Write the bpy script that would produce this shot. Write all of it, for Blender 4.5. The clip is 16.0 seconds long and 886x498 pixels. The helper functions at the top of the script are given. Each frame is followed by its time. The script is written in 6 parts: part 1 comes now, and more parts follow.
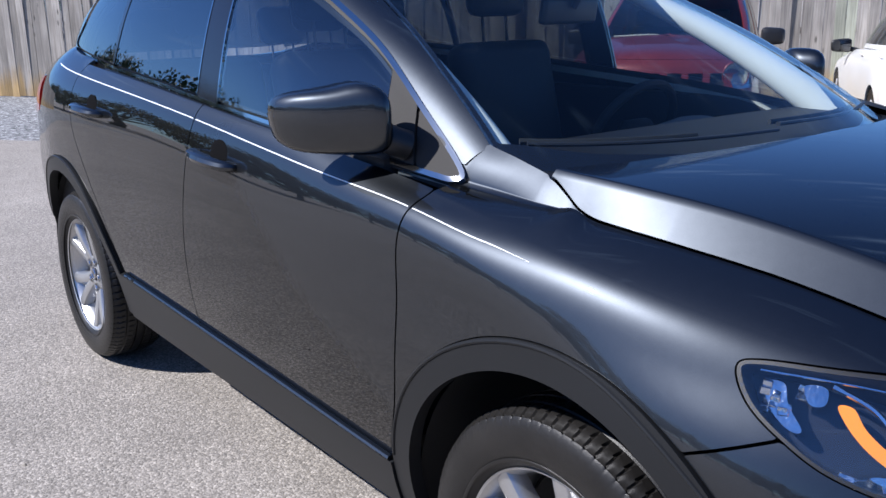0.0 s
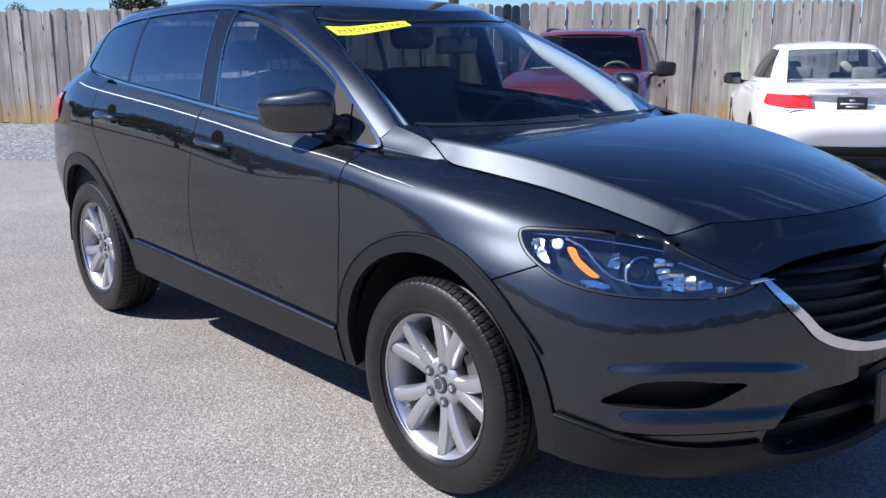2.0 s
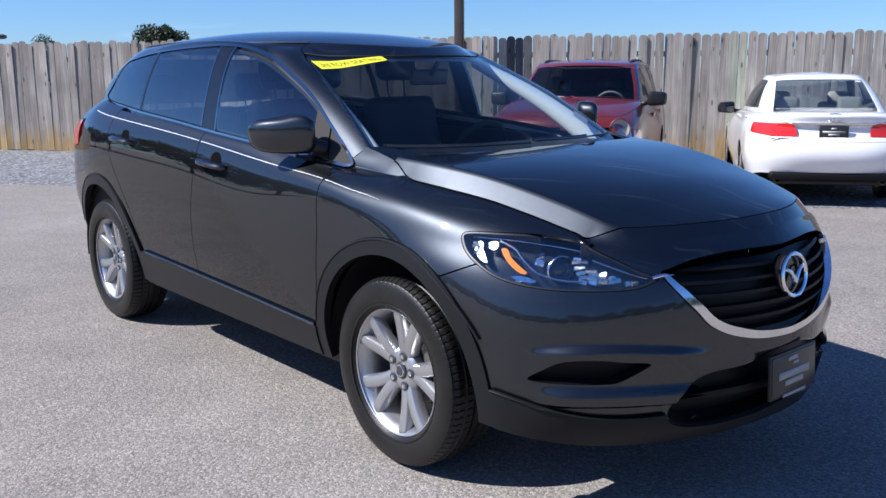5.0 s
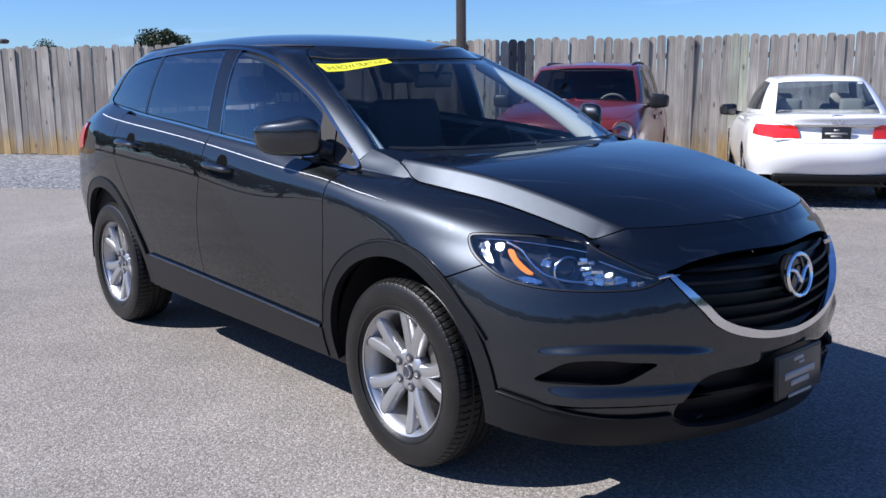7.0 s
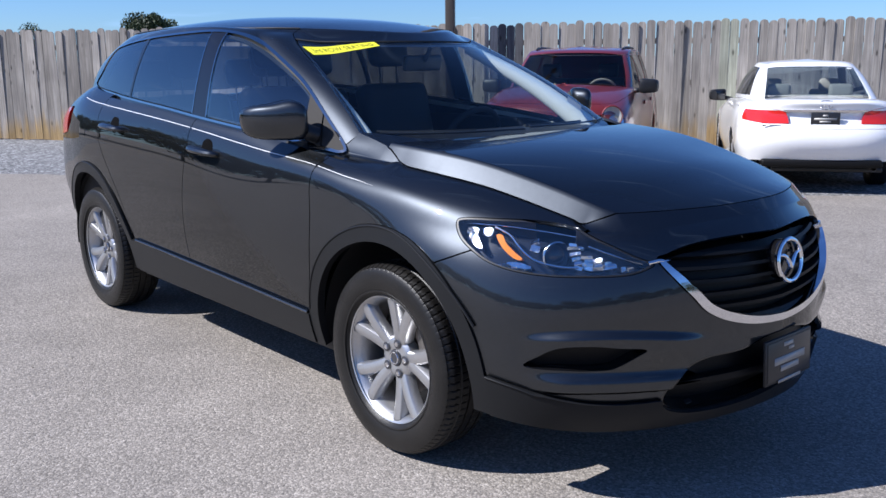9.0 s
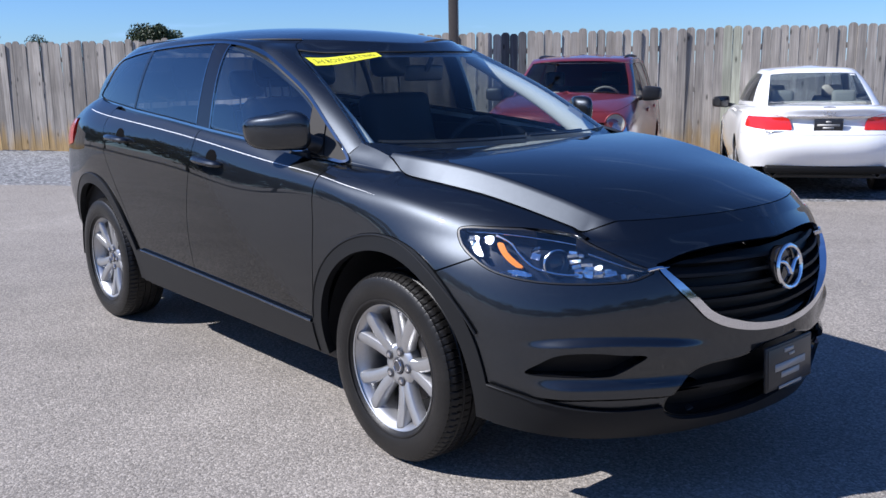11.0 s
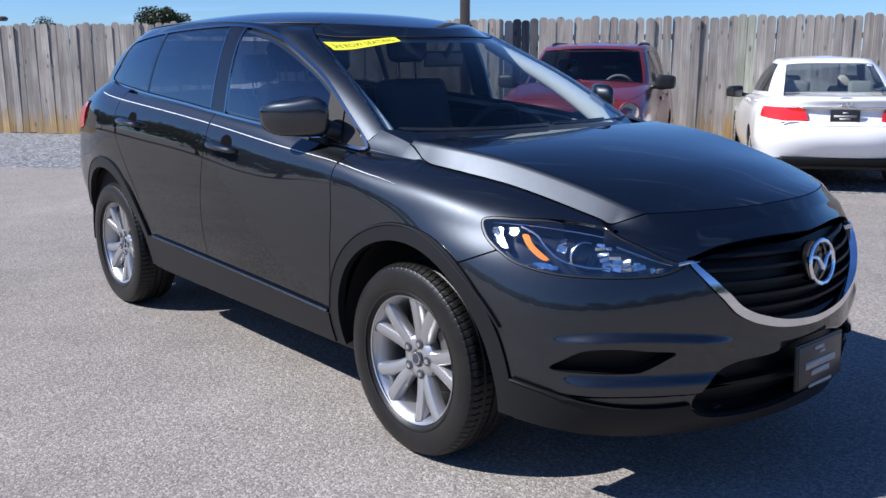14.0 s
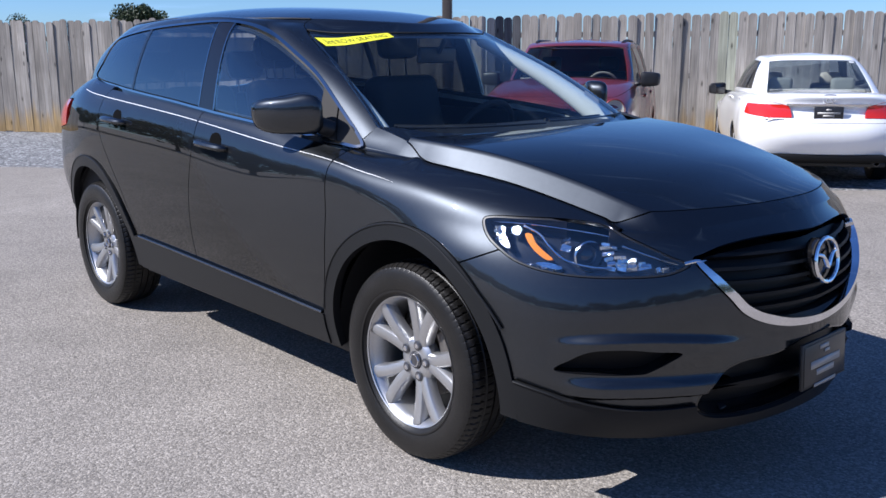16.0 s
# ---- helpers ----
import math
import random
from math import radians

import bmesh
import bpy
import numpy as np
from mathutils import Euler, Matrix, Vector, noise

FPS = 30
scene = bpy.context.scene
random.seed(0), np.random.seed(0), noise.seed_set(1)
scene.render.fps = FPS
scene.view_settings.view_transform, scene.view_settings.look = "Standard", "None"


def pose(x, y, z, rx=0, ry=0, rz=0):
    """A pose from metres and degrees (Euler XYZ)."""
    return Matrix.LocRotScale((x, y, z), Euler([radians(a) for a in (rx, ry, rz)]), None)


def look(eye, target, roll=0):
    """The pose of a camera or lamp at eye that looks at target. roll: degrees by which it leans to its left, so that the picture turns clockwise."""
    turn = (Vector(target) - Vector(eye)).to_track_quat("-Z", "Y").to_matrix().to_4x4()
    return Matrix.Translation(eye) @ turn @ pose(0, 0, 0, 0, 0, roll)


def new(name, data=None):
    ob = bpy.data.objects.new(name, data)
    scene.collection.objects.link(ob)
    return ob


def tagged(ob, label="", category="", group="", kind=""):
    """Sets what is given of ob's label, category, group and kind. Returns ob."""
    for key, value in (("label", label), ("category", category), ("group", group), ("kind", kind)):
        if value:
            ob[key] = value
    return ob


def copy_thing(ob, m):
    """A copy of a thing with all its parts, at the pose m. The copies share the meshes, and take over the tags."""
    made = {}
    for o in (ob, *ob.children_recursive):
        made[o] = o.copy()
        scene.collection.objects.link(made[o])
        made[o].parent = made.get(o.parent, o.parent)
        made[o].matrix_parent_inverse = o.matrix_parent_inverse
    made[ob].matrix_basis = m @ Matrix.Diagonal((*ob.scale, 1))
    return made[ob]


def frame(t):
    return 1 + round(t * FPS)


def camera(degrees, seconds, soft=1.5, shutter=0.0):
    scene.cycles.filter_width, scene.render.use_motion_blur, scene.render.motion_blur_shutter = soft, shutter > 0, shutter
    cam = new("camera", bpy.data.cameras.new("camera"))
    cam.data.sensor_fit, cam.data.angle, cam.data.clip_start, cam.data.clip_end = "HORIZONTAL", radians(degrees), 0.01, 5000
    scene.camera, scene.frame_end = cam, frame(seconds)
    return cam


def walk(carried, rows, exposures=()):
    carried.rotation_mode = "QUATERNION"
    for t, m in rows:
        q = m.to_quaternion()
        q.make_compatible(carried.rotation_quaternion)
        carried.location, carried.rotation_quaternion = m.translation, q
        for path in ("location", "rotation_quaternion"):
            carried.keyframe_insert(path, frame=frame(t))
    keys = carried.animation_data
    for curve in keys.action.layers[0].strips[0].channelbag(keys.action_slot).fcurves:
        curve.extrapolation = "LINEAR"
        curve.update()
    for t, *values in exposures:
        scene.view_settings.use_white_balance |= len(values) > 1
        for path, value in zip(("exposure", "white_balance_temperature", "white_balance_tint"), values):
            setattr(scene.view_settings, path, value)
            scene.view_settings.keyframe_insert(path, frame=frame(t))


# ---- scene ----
# ---- camera ----
cam = camera(51.8, 16.0)
PATH = [
    (0, (1.114, -2.026, 1.497), (-0.41, -0.839, 0.977), -0.9),
    (0.5, (1.386, -2.23, 1.525), (-0.12, -0.992, 1.078), -1.2),
    (1, (1.713, -2.357, 1.503), (0.199, -1.118, 1.087), -0.7),
    (1.5, (1.942, -2.511, 1.506), (0.453, -1.259, 1.043), -0.0),
    (2, (2.164, -2.757, 1.501), (0.703, -1.468, 1.05), -0.4),
    (2.5, (2.367, -2.847, 1.52), (0.903, -1.553, 1.094), -1.0),
    (3, (2.575, -2.889, 1.521), (1.1, -1.599, 1.121), -0.8),
    (3.5, (2.658, -2.903, 1.519), (1.17, -1.619, 1.146), -0.6),
    (4, (2.663, -2.901, 1.513), (1.17, -1.628, 1.124), -0.5),
    (6.5, (2.675, -2.93, 1.514), (1.173, -1.667, 1.129), -0.5),
    (7, (2.668, -2.932, 1.509), (1.168, -1.666, 1.127), -0.6),
    (7.5, (2.647, -2.93, 1.505), (1.153, -1.66, 1.112), -0.5),
    (8, (2.639, -2.919, 1.503), (1.151, -1.645, 1.1), -0.3),
    (8.5, (2.64, -2.907, 1.5), (1.158, -1.629, 1.085), -0.4),
    (11, (2.673, -2.912, 1.506), (1.182, -1.639, 1.111), -0.9),
    (11.5, (2.665, -2.927, 1.508), (1.164, -1.666, 1.114), -0.7),
    (12, (2.653, -2.918, 1.503), (1.153, -1.659, 1.098), -0.5),
    (12.5, (2.648, -2.906, 1.501), (1.149, -1.647, 1.09), -0.5),
    (13, (2.652, -2.905, 1.497), (1.155, -1.644, 1.082), -0.5),
    (13.5, (2.649, -2.908, 1.498), (1.153, -1.649, 1.077), -0.4),
    (14, (2.573, -2.907, 1.504), (1.079, -1.646, 1.081), -0.3),
    (14.5, (2.508, -2.922, 1.499), (1.033, -1.639, 1.079), -0.5),
    (15, (2.479, -2.909, 1.498), (1.015, -1.615, 1.071), -1.0),
    (15.5, (2.476, -2.911, 1.501), (1.012, -1.615, 1.083), -0.5),
    (16, (2.477, -2.919, 1.497), (1.014, -1.624, 1.069), -0.3),
]
walk(cam, [(t, look(eye, target, roll)) for t, eye, target, roll in PATH], [(0, 0.88, 5800, 14), (0.5, 0.98, 5800, 14), (1, 0.78, 5800, 14), (2, 0.90, 5800, 14), (3, 0.92, 5800, 14), (3.5, 0.70, 5800, 14), (16, 0.68, 5800, 14)])


# ---- light ----
SUN_TURN, SUN_HEIGHT = 240.0, 43.0      # degrees: where the sun stands (from +x towards +y), and its height
world = bpy.data.worlds.new("sky")
scene.world = world
world.use_nodes = True
wn, wl = world.node_tree.nodes, world.node_tree.links
wn.clear()
sky = wn.new("ShaderNodeTexSky")
sky.sky_type, sky.sun_disc = "NISHITA", False
sky.sun_elevation, sky.sun_rotation = radians(SUN_HEIGHT), radians(90 - SUN_TURN)
sky.air_density, sky.dust_density, sky.ozone_density = 0.9, 0.1, 3.0
where = wn.new("ShaderNodeTexCoord")
stretch = wn.new("ShaderNodeMapping")
stretch.inputs["Scale"].default_value = (2.2, 2.2, 26.0)
wisps = wn.new("ShaderNodeTexNoise")
wisps.inputs["Scale"].default_value, wisps.inputs["Detail"].default_value, wisps.inputs["Roughness"].default_value = 1.3, 7.0, 0.55
thin = wn.new("ShaderNodeValToRGB")
thin.color_ramp.elements[0].position, thin.color_ramp.elements[1].position = 0.595, 1.0
veil = wn.new("ShaderNodeMix")
veil.data_type = "RGBA"
veil.inputs[7].default_value = (9.4, 9.9, 10.6, 1)
glow = wn.new("ShaderNodeBackground")
glow.inputs["Strength"].default_value = 0.064
wout = wn.new("ShaderNodeOutputWorld")
wl.new(where.outputs["Generated"], stretch.inputs["Vector"])
wl.new(stretch.outputs["Vector"], wisps.inputs["Vector"])
wl.new(wisps.outputs["Fac"], thin.inputs["Fac"])
wl.new(thin.outputs["Color"], veil.inputs[0])
wl.new(sky.outputs["Color"], veil.inputs[6])
deep = wn.new("ShaderNodeMix")
deep.data_type, deep.blend_type = "RGBA", "MULTIPLY"
deep.inputs[0].default_value = 1.0
deep.inputs[7].default_value = (0.66, 0.905, 1.26, 1)
wl.new(veil.outputs[2], deep.inputs[6])
wl.new(deep.outputs[2], glow.inputs["Color"])
wl.new(glow.outputs["Background"], wout.inputs["Surface"])
sun = new("sun", bpy.data.lights.new("sun", "SUN"))
sun.data.energy, sun.data.angle, sun.data.color = 5.0, radians(0.53), (1.0, 0.94, 0.84)
sun_way = Vector((math.cos(radians(SUN_TURN)) * math.cos(radians(SUN_HEIGHT)), math.sin(radians(SUN_TURN)) * math.cos(radians(SUN_HEIGHT)), math.sin(radians(SUN_HEIGHT))))
sun.matrix_world = look(sun_way * 40, (0, 0, 0))


# ---- materials ----
def material(name, colour, rough=0.5, metal=0.0, coat=0.0, coat_rough=0.03, spec=0.5, vary=0.0, grain=0.0, scale=40.0, bump=0.0, bump_scale=200.0, glass=0.0, emit=0.0, alpha=1.0, per_piece=0.0):
    """A procedural surface: colour varied at two scales, roughness varied with it, fine relief, optionally a shade of its own for each piece."""
    m = bpy.data.materials.new(name)
    m.use_nodes = True
    n, l = m.node_tree.nodes, m.node_tree.links
    b = n["Principled BSDF"]
    b.inputs["Base Color"].default_value = (*colour, 1)
    b.inputs["Roughness"].default_value = rough
    b.inputs["Metallic"].default_value = metal
    b.inputs["Coat Weight"].default_value, b.inputs["Coat Roughness"].default_value = coat, coat_rough
    b.inputs["Specular IOR Level"].default_value = spec
    b.inputs["Transmission Weight"].default_value = glass
    b.inputs["Alpha"].default_value = alpha
    if emit:
        b.inputs["Emission Color"].default_value, b.inputs["Emission Strength"].default_value = (*colour, 1), emit
    if not (vary or grain or bump or per_piece):
        return m
    place = n.new("ShaderNodeTexCoord").outputs["Object"]

    def noise_node(size, detail=4.0):
        t = n.new("ShaderNodeTexNoise")
        t.inputs["Scale"].default_value, t.inputs["Detail"].default_value = size, detail
        l.new(place, t.inputs["Vector"])
        return t.outputs["Fac"]

    def ramp(fac, amount):
        r = n.new("ShaderNodeMapRange")
        r.inputs["From Min"].default_value, r.inputs["From Max"].default_value = 0.3, 0.7
        r.inputs["To Min"].default_value, r.inputs["To Max"].default_value = 1 - amount, 1 + amount
        l.new(fac, r.inputs["Value"])
        return r.outputs["Result"]
    factor = None
    for fac, amount in ((noise_node(scale * 0.06), vary), (noise_node(scale), grain)):
        if amount:
            out = ramp(fac, amount)
            if factor is not None:
                k = n.new("ShaderNodeMath")
                k.operation = "MULTIPLY"
                l.new(factor, k.inputs[0]), l.new(out, k.inputs[1])
                out = k.outputs[0]
            factor = out
    if per_piece:
        info = n.new("ShaderNodeObjectInfo").outputs["Random"]
        r = n.new("ShaderNodeMapRange")
        r.inputs["To Min"].default_value, r.inputs["To Max"].default_value = 1 - per_piece, 1 + per_piece
        l.new(info, r.inputs["Value"])
        out = r.outputs["Result"]
        if factor is not None:
            k = n.new("ShaderNodeMath")
            k.operation = "MULTIPLY"
            l.new(factor, k.inputs[0]), l.new(out, k.inputs[1])
            out = k.outputs[0]
        factor = out
    if factor is not None:
        s = n.new("ShaderNodeVectorMath")
        s.operation = "SCALE"
        s.inputs[0].default_value = colour
        l.new(factor, s.inputs["Scale"])
        l.new(s.outputs[0], b.inputs["Base Color"])
    if bump:
        t = n.new("ShaderNodeBump")
        t.inputs["Strength"].default_value, t.inputs["Distance"].default_value = bump, 0.01
        l.new(noise_node(bump_scale), t.inputs["Height"])
        l.new(t.outputs["Normal"], b.inputs["Normal"])
    return m


def clear_glass(name, tint, rough=0.0, face=0.055):
    """Thin window glass: tinted see-through with a mirror-like face."""
    m = bpy.data.materials.new(name)
    m.use_nodes = True
    n, l = m.node_tree.nodes, m.node_tree.links
    n.clear()
    through_it, gloss, mix, out = n.new("ShaderNodeBsdfTransparent"), n.new("ShaderNodeBsdfGlossy"), n.new("ShaderNodeMixShader"), n.new("ShaderNodeOutputMaterial")
    facing, steep, lift = n.new("ShaderNodeLayerWeight"), n.new("ShaderNodeMath"), n.new("ShaderNodeMapRange")
    facing.inputs["Blend"].default_value = 0.5
    steep.operation = "POWER"
    steep.inputs[1].default_value = 5.0
    lift.inputs["To Min"].default_value, lift.inputs["To Max"].default_value = face, 1.0
    l.new(facing.outputs["Facing"], steep.inputs[0]), l.new(steep.outputs[0], lift.inputs["Value"])
    through_it.inputs["Color"].default_value = (*tint, 1)
    gloss.inputs["Roughness"].default_value = rough
    l.new(lift.outputs[0], mix.inputs[0]), l.new(through_it.outputs[0], mix.inputs[1]), l.new(gloss.outputs[0], mix.inputs[2])
    l.new(mix.outputs[0], out.inputs["Surface"])
    return m


PAINT_GREY = material("grey_metallic_paint", (0.036, 0.040, 0.046), rough=0.41, metal=1.0, coat=1.0, coat_rough=0.012, grain=0.10, scale=900, vary=0.03)
CLADDING = material("satin_grey_plastic", (0.0125, 0.013, 0.014), rough=0.42, spec=0.14, coat=0.06, coat_rough=0.15, grain=0.06, scale=300)
BLACK_PLASTIC = material("black_plastic", (0.012, 0.012, 0.013), rough=0.45, grain=0.1, scale=200, bump=0.05, bump_scale=600)
GLOSS_BLACK = material("gloss_black", (0.006, 0.006, 0.007), rough=0.08, coat=0.6)
GRILLE_BLACK = material("grille_plastic", (0.006, 0.006, 0.0065), rough=0.5, spec=0.18, grain=0.1, scale=200)
RUBBER_SEAL = material("rubber_seal", (0.012, 0.012, 0.012), rough=0.7)
PAINT_GREY.node_tree.nodes["Principled BSDF"].inputs["Coat IOR"].default_value = 1.54
PAINT_GREY.node_tree.nodes["Principled BSDF"].inputs["Specular Tint"].default_value = (0.12, 0.12, 0.13, 1)
# glossless near-black in place of the shade inside the handle cups
CUP_SHADE = material("shaded_handle_cup", (0.004, 0.004, 0.0045), rough=0.95, spec=0.05)
SAIL = material("satin_sail_panel", (0.035, 0.033, 0.031), rough=0.72, spec=0.2, grain=0.06, scale=300)
WINDOW_TRIM = material("dark_polished_trim", (0.40, 0.405, 0.41), rough=0.06, metal=1.0)
CHROME = material("chrome", (0.80, 0.80, 0.82), rough=0.10, metal=1.0)
SATIN_CHROME = material("satin_chrome", (0.62, 0.63, 0.65), rough=0.25, metal=1.0)
ALLOY = material("silver_alloy", (0.47, 0.47, 0.475), rough=0.36, metal=0.85, coat=0.5, coat_rough=0.06, vary=0.06, grain=0.03, scale=120)
STEEL = material("brake_steel", (0.17, 0.155, 0.14), rough=0.5, metal=0.8, vary=0.2, grain=0.15, scale=90)
TYRE = material("tyre_rubber", (0.011, 0.0102, 0.0096), rough=0.40, spec=0.30, vary=0.22, grain=0.18, scale=160, bump=0.12, bump_scale=500)
WINDSHIELD = clear_glass("windshield_glass", (0.88, 0.93, 0.92), face=0.05)
SIDE_GLASS = clear_glass("side_glass", (0.62, 0.69, 0.71), face=0.21)
PRIVACY_GLASS = clear_glass("privacy_glass", (0.13, 0.145, 0.15), face=0.22)
LENS = clear_glass("lamp_lens", (0.93, 0.95, 0.97), face=0.12)
INTERIOR = material("black_interior", (0.014, 0.014, 0.015), rough=0.75, grain=0.12, scale=150, bump=0.1, bump_scale=300)
SEAT_CLOTH = material("black_seat_leather", (0.016, 0.016, 0.017), rough=0.55, grain=0.1, scale=120, bump=0.08, bump_scale=250)
REFLECTOR = material("lamp_reflector", (0.72, 0.75, 0.79), rough=0.10, metal=1.0, bump=0.35, bump_scale=55)
LAMP_DARK = material("lamp_housing", (0.016, 0.018, 0.024), rough=0.14, spec=0.5)
HUB_GREY = material("dark_hub_metal", (0.12, 0.12, 0.13), rough=0.3, metal=0.8)
AMBER = material("amber_lens", (0.85, 0.27, 0.008), rough=0.15, coat=0.8)
RED_LENS = material("red_lens", (0.62, 0.022, 0.015), rough=0.12, coat=1.0)
YELLOW = material("yellow_sticker", (0.80, 0.78, 0.03), rough=0.5, grain=0.03, scale=60)
INK = material("black_ink", (0.01, 0.01, 0.01), rough=0.6)
PINSTRIPE = material("white_pinstripe", (0.80, 0.80, 0.79), rough=0.25, coat=0.5)
PLATE_DARK = material("dark_plate", (0.025, 0.025, 0.027), rough=0.3, grain=0.05, scale=90)
PLATE_INK = material("silver_plate_print", (0.38, 0.37, 0.35), rough=0.4)
PAINT_RED = material("faded_red_paint", (0.165, 0.020, 0.020), rough=0.34, metal=0.2, coat=0.8, coat_rough=0.05, vary=0.08, grain=0.05, scale=60)
PAINT_WHITE = material("white_paint", (0.90, 0.90, 0.89), rough=0.3, coat=1.0, coat_rough=0.02, vary=0.015, grain=0.01, scale=30)
CREAM = material("beige_interior", (0.45, 0.42, 0.36), rough=0.8, grain=0.08, scale=80)
POLE_PAINT = material("bronze_pole_paint", (0.075, 0.062, 0.052), rough=0.5, vary=0.1, grain=0.08, scale=40)
HEADLINER = material("grey_headliner", (0.16, 0.16, 0.16), rough=0.9)
PILLAR_BLACK = material("gloss_black_trim", (0.008, 0.008, 0.009), rough=0.10, spec=0.4)
PILLAR_LINING = material("light_grey_pillar_lining", (0.60, 0.62, 0.60), rough=0.85, grain=0.05, scale=200)
DASH = material("grey_dashboard", (0.085, 0.090, 0.094), rough=0.7, grain=0.1, scale=300, bump=0.1, bump_scale=400)
DIM_GLASS = clear_glass("dim_glass", (0.55, 0.58, 0.58), face=0.06)
CLEAR_PLASTIC = material("frosted_white_lens", (0.75, 0.75, 0.76), rough=0.2, coat=1.0)


# ---- lofted sheet metal: smooth surfaces through feature lines, cut into panels by outlines ----
def spline_matrix(n):
    """Second derivatives of the natural cubic spline through n evenly spaced keys, as a matrix on the keys."""
    a, b = np.eye(n), np.zeros((n, n))
    for i in range(1, n - 1):
        a[i, i - 1:i + 2] = 1, 4, 1
        b[i, i - 1:i + 2] = 6, -12, 6
    return np.linalg.solve(a, b)


def spline_weights(n, t):
    """Weights of the n keys at the places t (0 to n - 1) of their natural cubic spline."""
    i = np.clip(np.floor(t).astype(int), 0, n - 2)
    f, m = t - i, spline_matrix(n)
    w = np.zeros((len(t), n))
    r = np.arange(len(t))
    w[r, i] += 1 - f
    w[r, i + 1] += f
    g = 1 - f
    return w + ((g ** 3 - g) / 6)[:, None] * m[i] + ((f ** 3 - f) / 6)[:, None] * m[i + 1]


def curve_through(keys, closed=False, per=8):
    """A smooth polyline through 2D or 3D keys (Catmull-Rom)."""
    p = np.array(keys, float)
    n = len(p)
    out = []
    for i in range(n if closed else n - 1):
        q = [p[(i + k) % n] if closed else p[min(max(i + k, 0), n - 1)] for k in (-1, 0, 1, 2)]
        for t in np.arange(per) / per:
            out.append(0.5 * (2 * q[1] + (q[2] - q[0]) * t + (2 * q[0] - 5 * q[1] + 4 * q[2] - q[3]) * t * t
                              + (3 * q[1] - q[0] - 3 * q[2] + q[3]) * t ** 3))
    if not closed:
        out.append(p[-1])
    return np.array(out)


def table(keys, x):
    """A smooth value of x through (x, value) keys."""
    k = curve_through(keys, per=12)
    return np.interp(x, k[:, 0], k[:, 1])


def inside(poly, x, y):
    """Signed distance to a closed outline: negative inside."""
    p = np.asarray(poly, float)
    q = np.roll(p, -1, axis=0)
    shape = np.shape(x)
    x, y = np.ravel(x), np.ravel(y)
    best, odd = np.full(len(x), 1e9), np.zeros(len(x), bool)
    for (ax, ay), (bx, by) in zip(p, q):
        ex, ey = bx - ax, by - ay
        t = np.clip(((x - ax) * ex + (y - ay) * ey) / (ex * ex + ey * ey + 1e-12), 0, 1)
        best = np.minimum(best, (x - ax - t * ex) ** 2 + (y - ay - t * ey) ** 2)
        if abs(ey) > 1e-12:
            odd ^= ((ay > y) != (by > y)) & (x < ax + (y - ay) / ey * ex)
    d = np.sqrt(best)
    return np.where(odd, -d, d).reshape(shape)


class Sheet:
    """A surface through feature lines (each a row of (x, y, z) keys with the same number of columns), mirrored past the ends in y = 0."""

    def __init__(self, lines, rear=True, front=True):
        p = np.array(lines, float)
        flip = np.array((1, -1, 1))
        self.lead = 2 if rear else 0
        if rear:
            p = np.concatenate([p[:, 2:0:-1] * flip, p], axis=1)
        if front:
            p = np.concatenate([p, p[:, -2:-4:-1] * flip], axis=1)
        self.p = p

    def at(self, u, v):
        u, v = np.broadcast_arrays(np.asarray(u, float), np.asarray(v, float))
        a = spline_weights(self.p.shape[1], np.ravel(u) + self.lead)
        b = spline_weights(self.p.shape[0], np.ravel(v))
        return np.einsum("ki,kj,jic->kc", a, b, self.p).reshape(*u.shape, 3)

    def normal(self, u, v, e=0.004):
        n = np.cross(self.at(u + e, v) - self.at(u - e, v), self.at(u, v + e) - self.at(u, v - e))
        return n / (np.linalg.norm(n, axis=-1, keepdims=True) + 1e-12)


class Dented:
    """A sheet pressed in by dent(u, v, z) metres."""

    def __init__(self, base, dent):
        self.base, self.dent = base, dent

    def at(self, u, v):
        u, v = np.broadcast_arrays(np.asarray(u, float), np.asarray(v, float))
        p = self.base.at(u, v)
        d = self.dent(u, v, p)
        hit = d != 0
        if hit.any():
            p = p.copy()
            p[hit] += self.base.normal(u[hit], v[hit]) * d[hit][:, None]
        return p

    def normal(self, u, v, e=0.004):
        n = np.cross(self.at(u + e, v) - self.at(u - e, v), self.at(u, v + e) - self.at(u, v - e))
        return n / (np.linalg.norm(n, axis=-1, keepdims=True) + 1e-12)


class Field:
    """A surface z = height(x, y) with the same calls as Sheet: u is x, v is y."""

    def __init__(self, height):
        self.height = height

    def at(self, u, v):
        u, v = np.broadcast_arrays(np.asarray(u, float), np.asarray(v, float))
        return np.stack([u, v, self.height(u, v)], axis=-1)

    def normal(self, u, v, e=0.004):
        n = np.cross(self.at(u + e, v) - self.at(u - e, v), self.at(u, v + e) - self.at(u, v - e))
        return n / (np.linalg.norm(n, axis=-1, keepdims=True) + 1e-12)


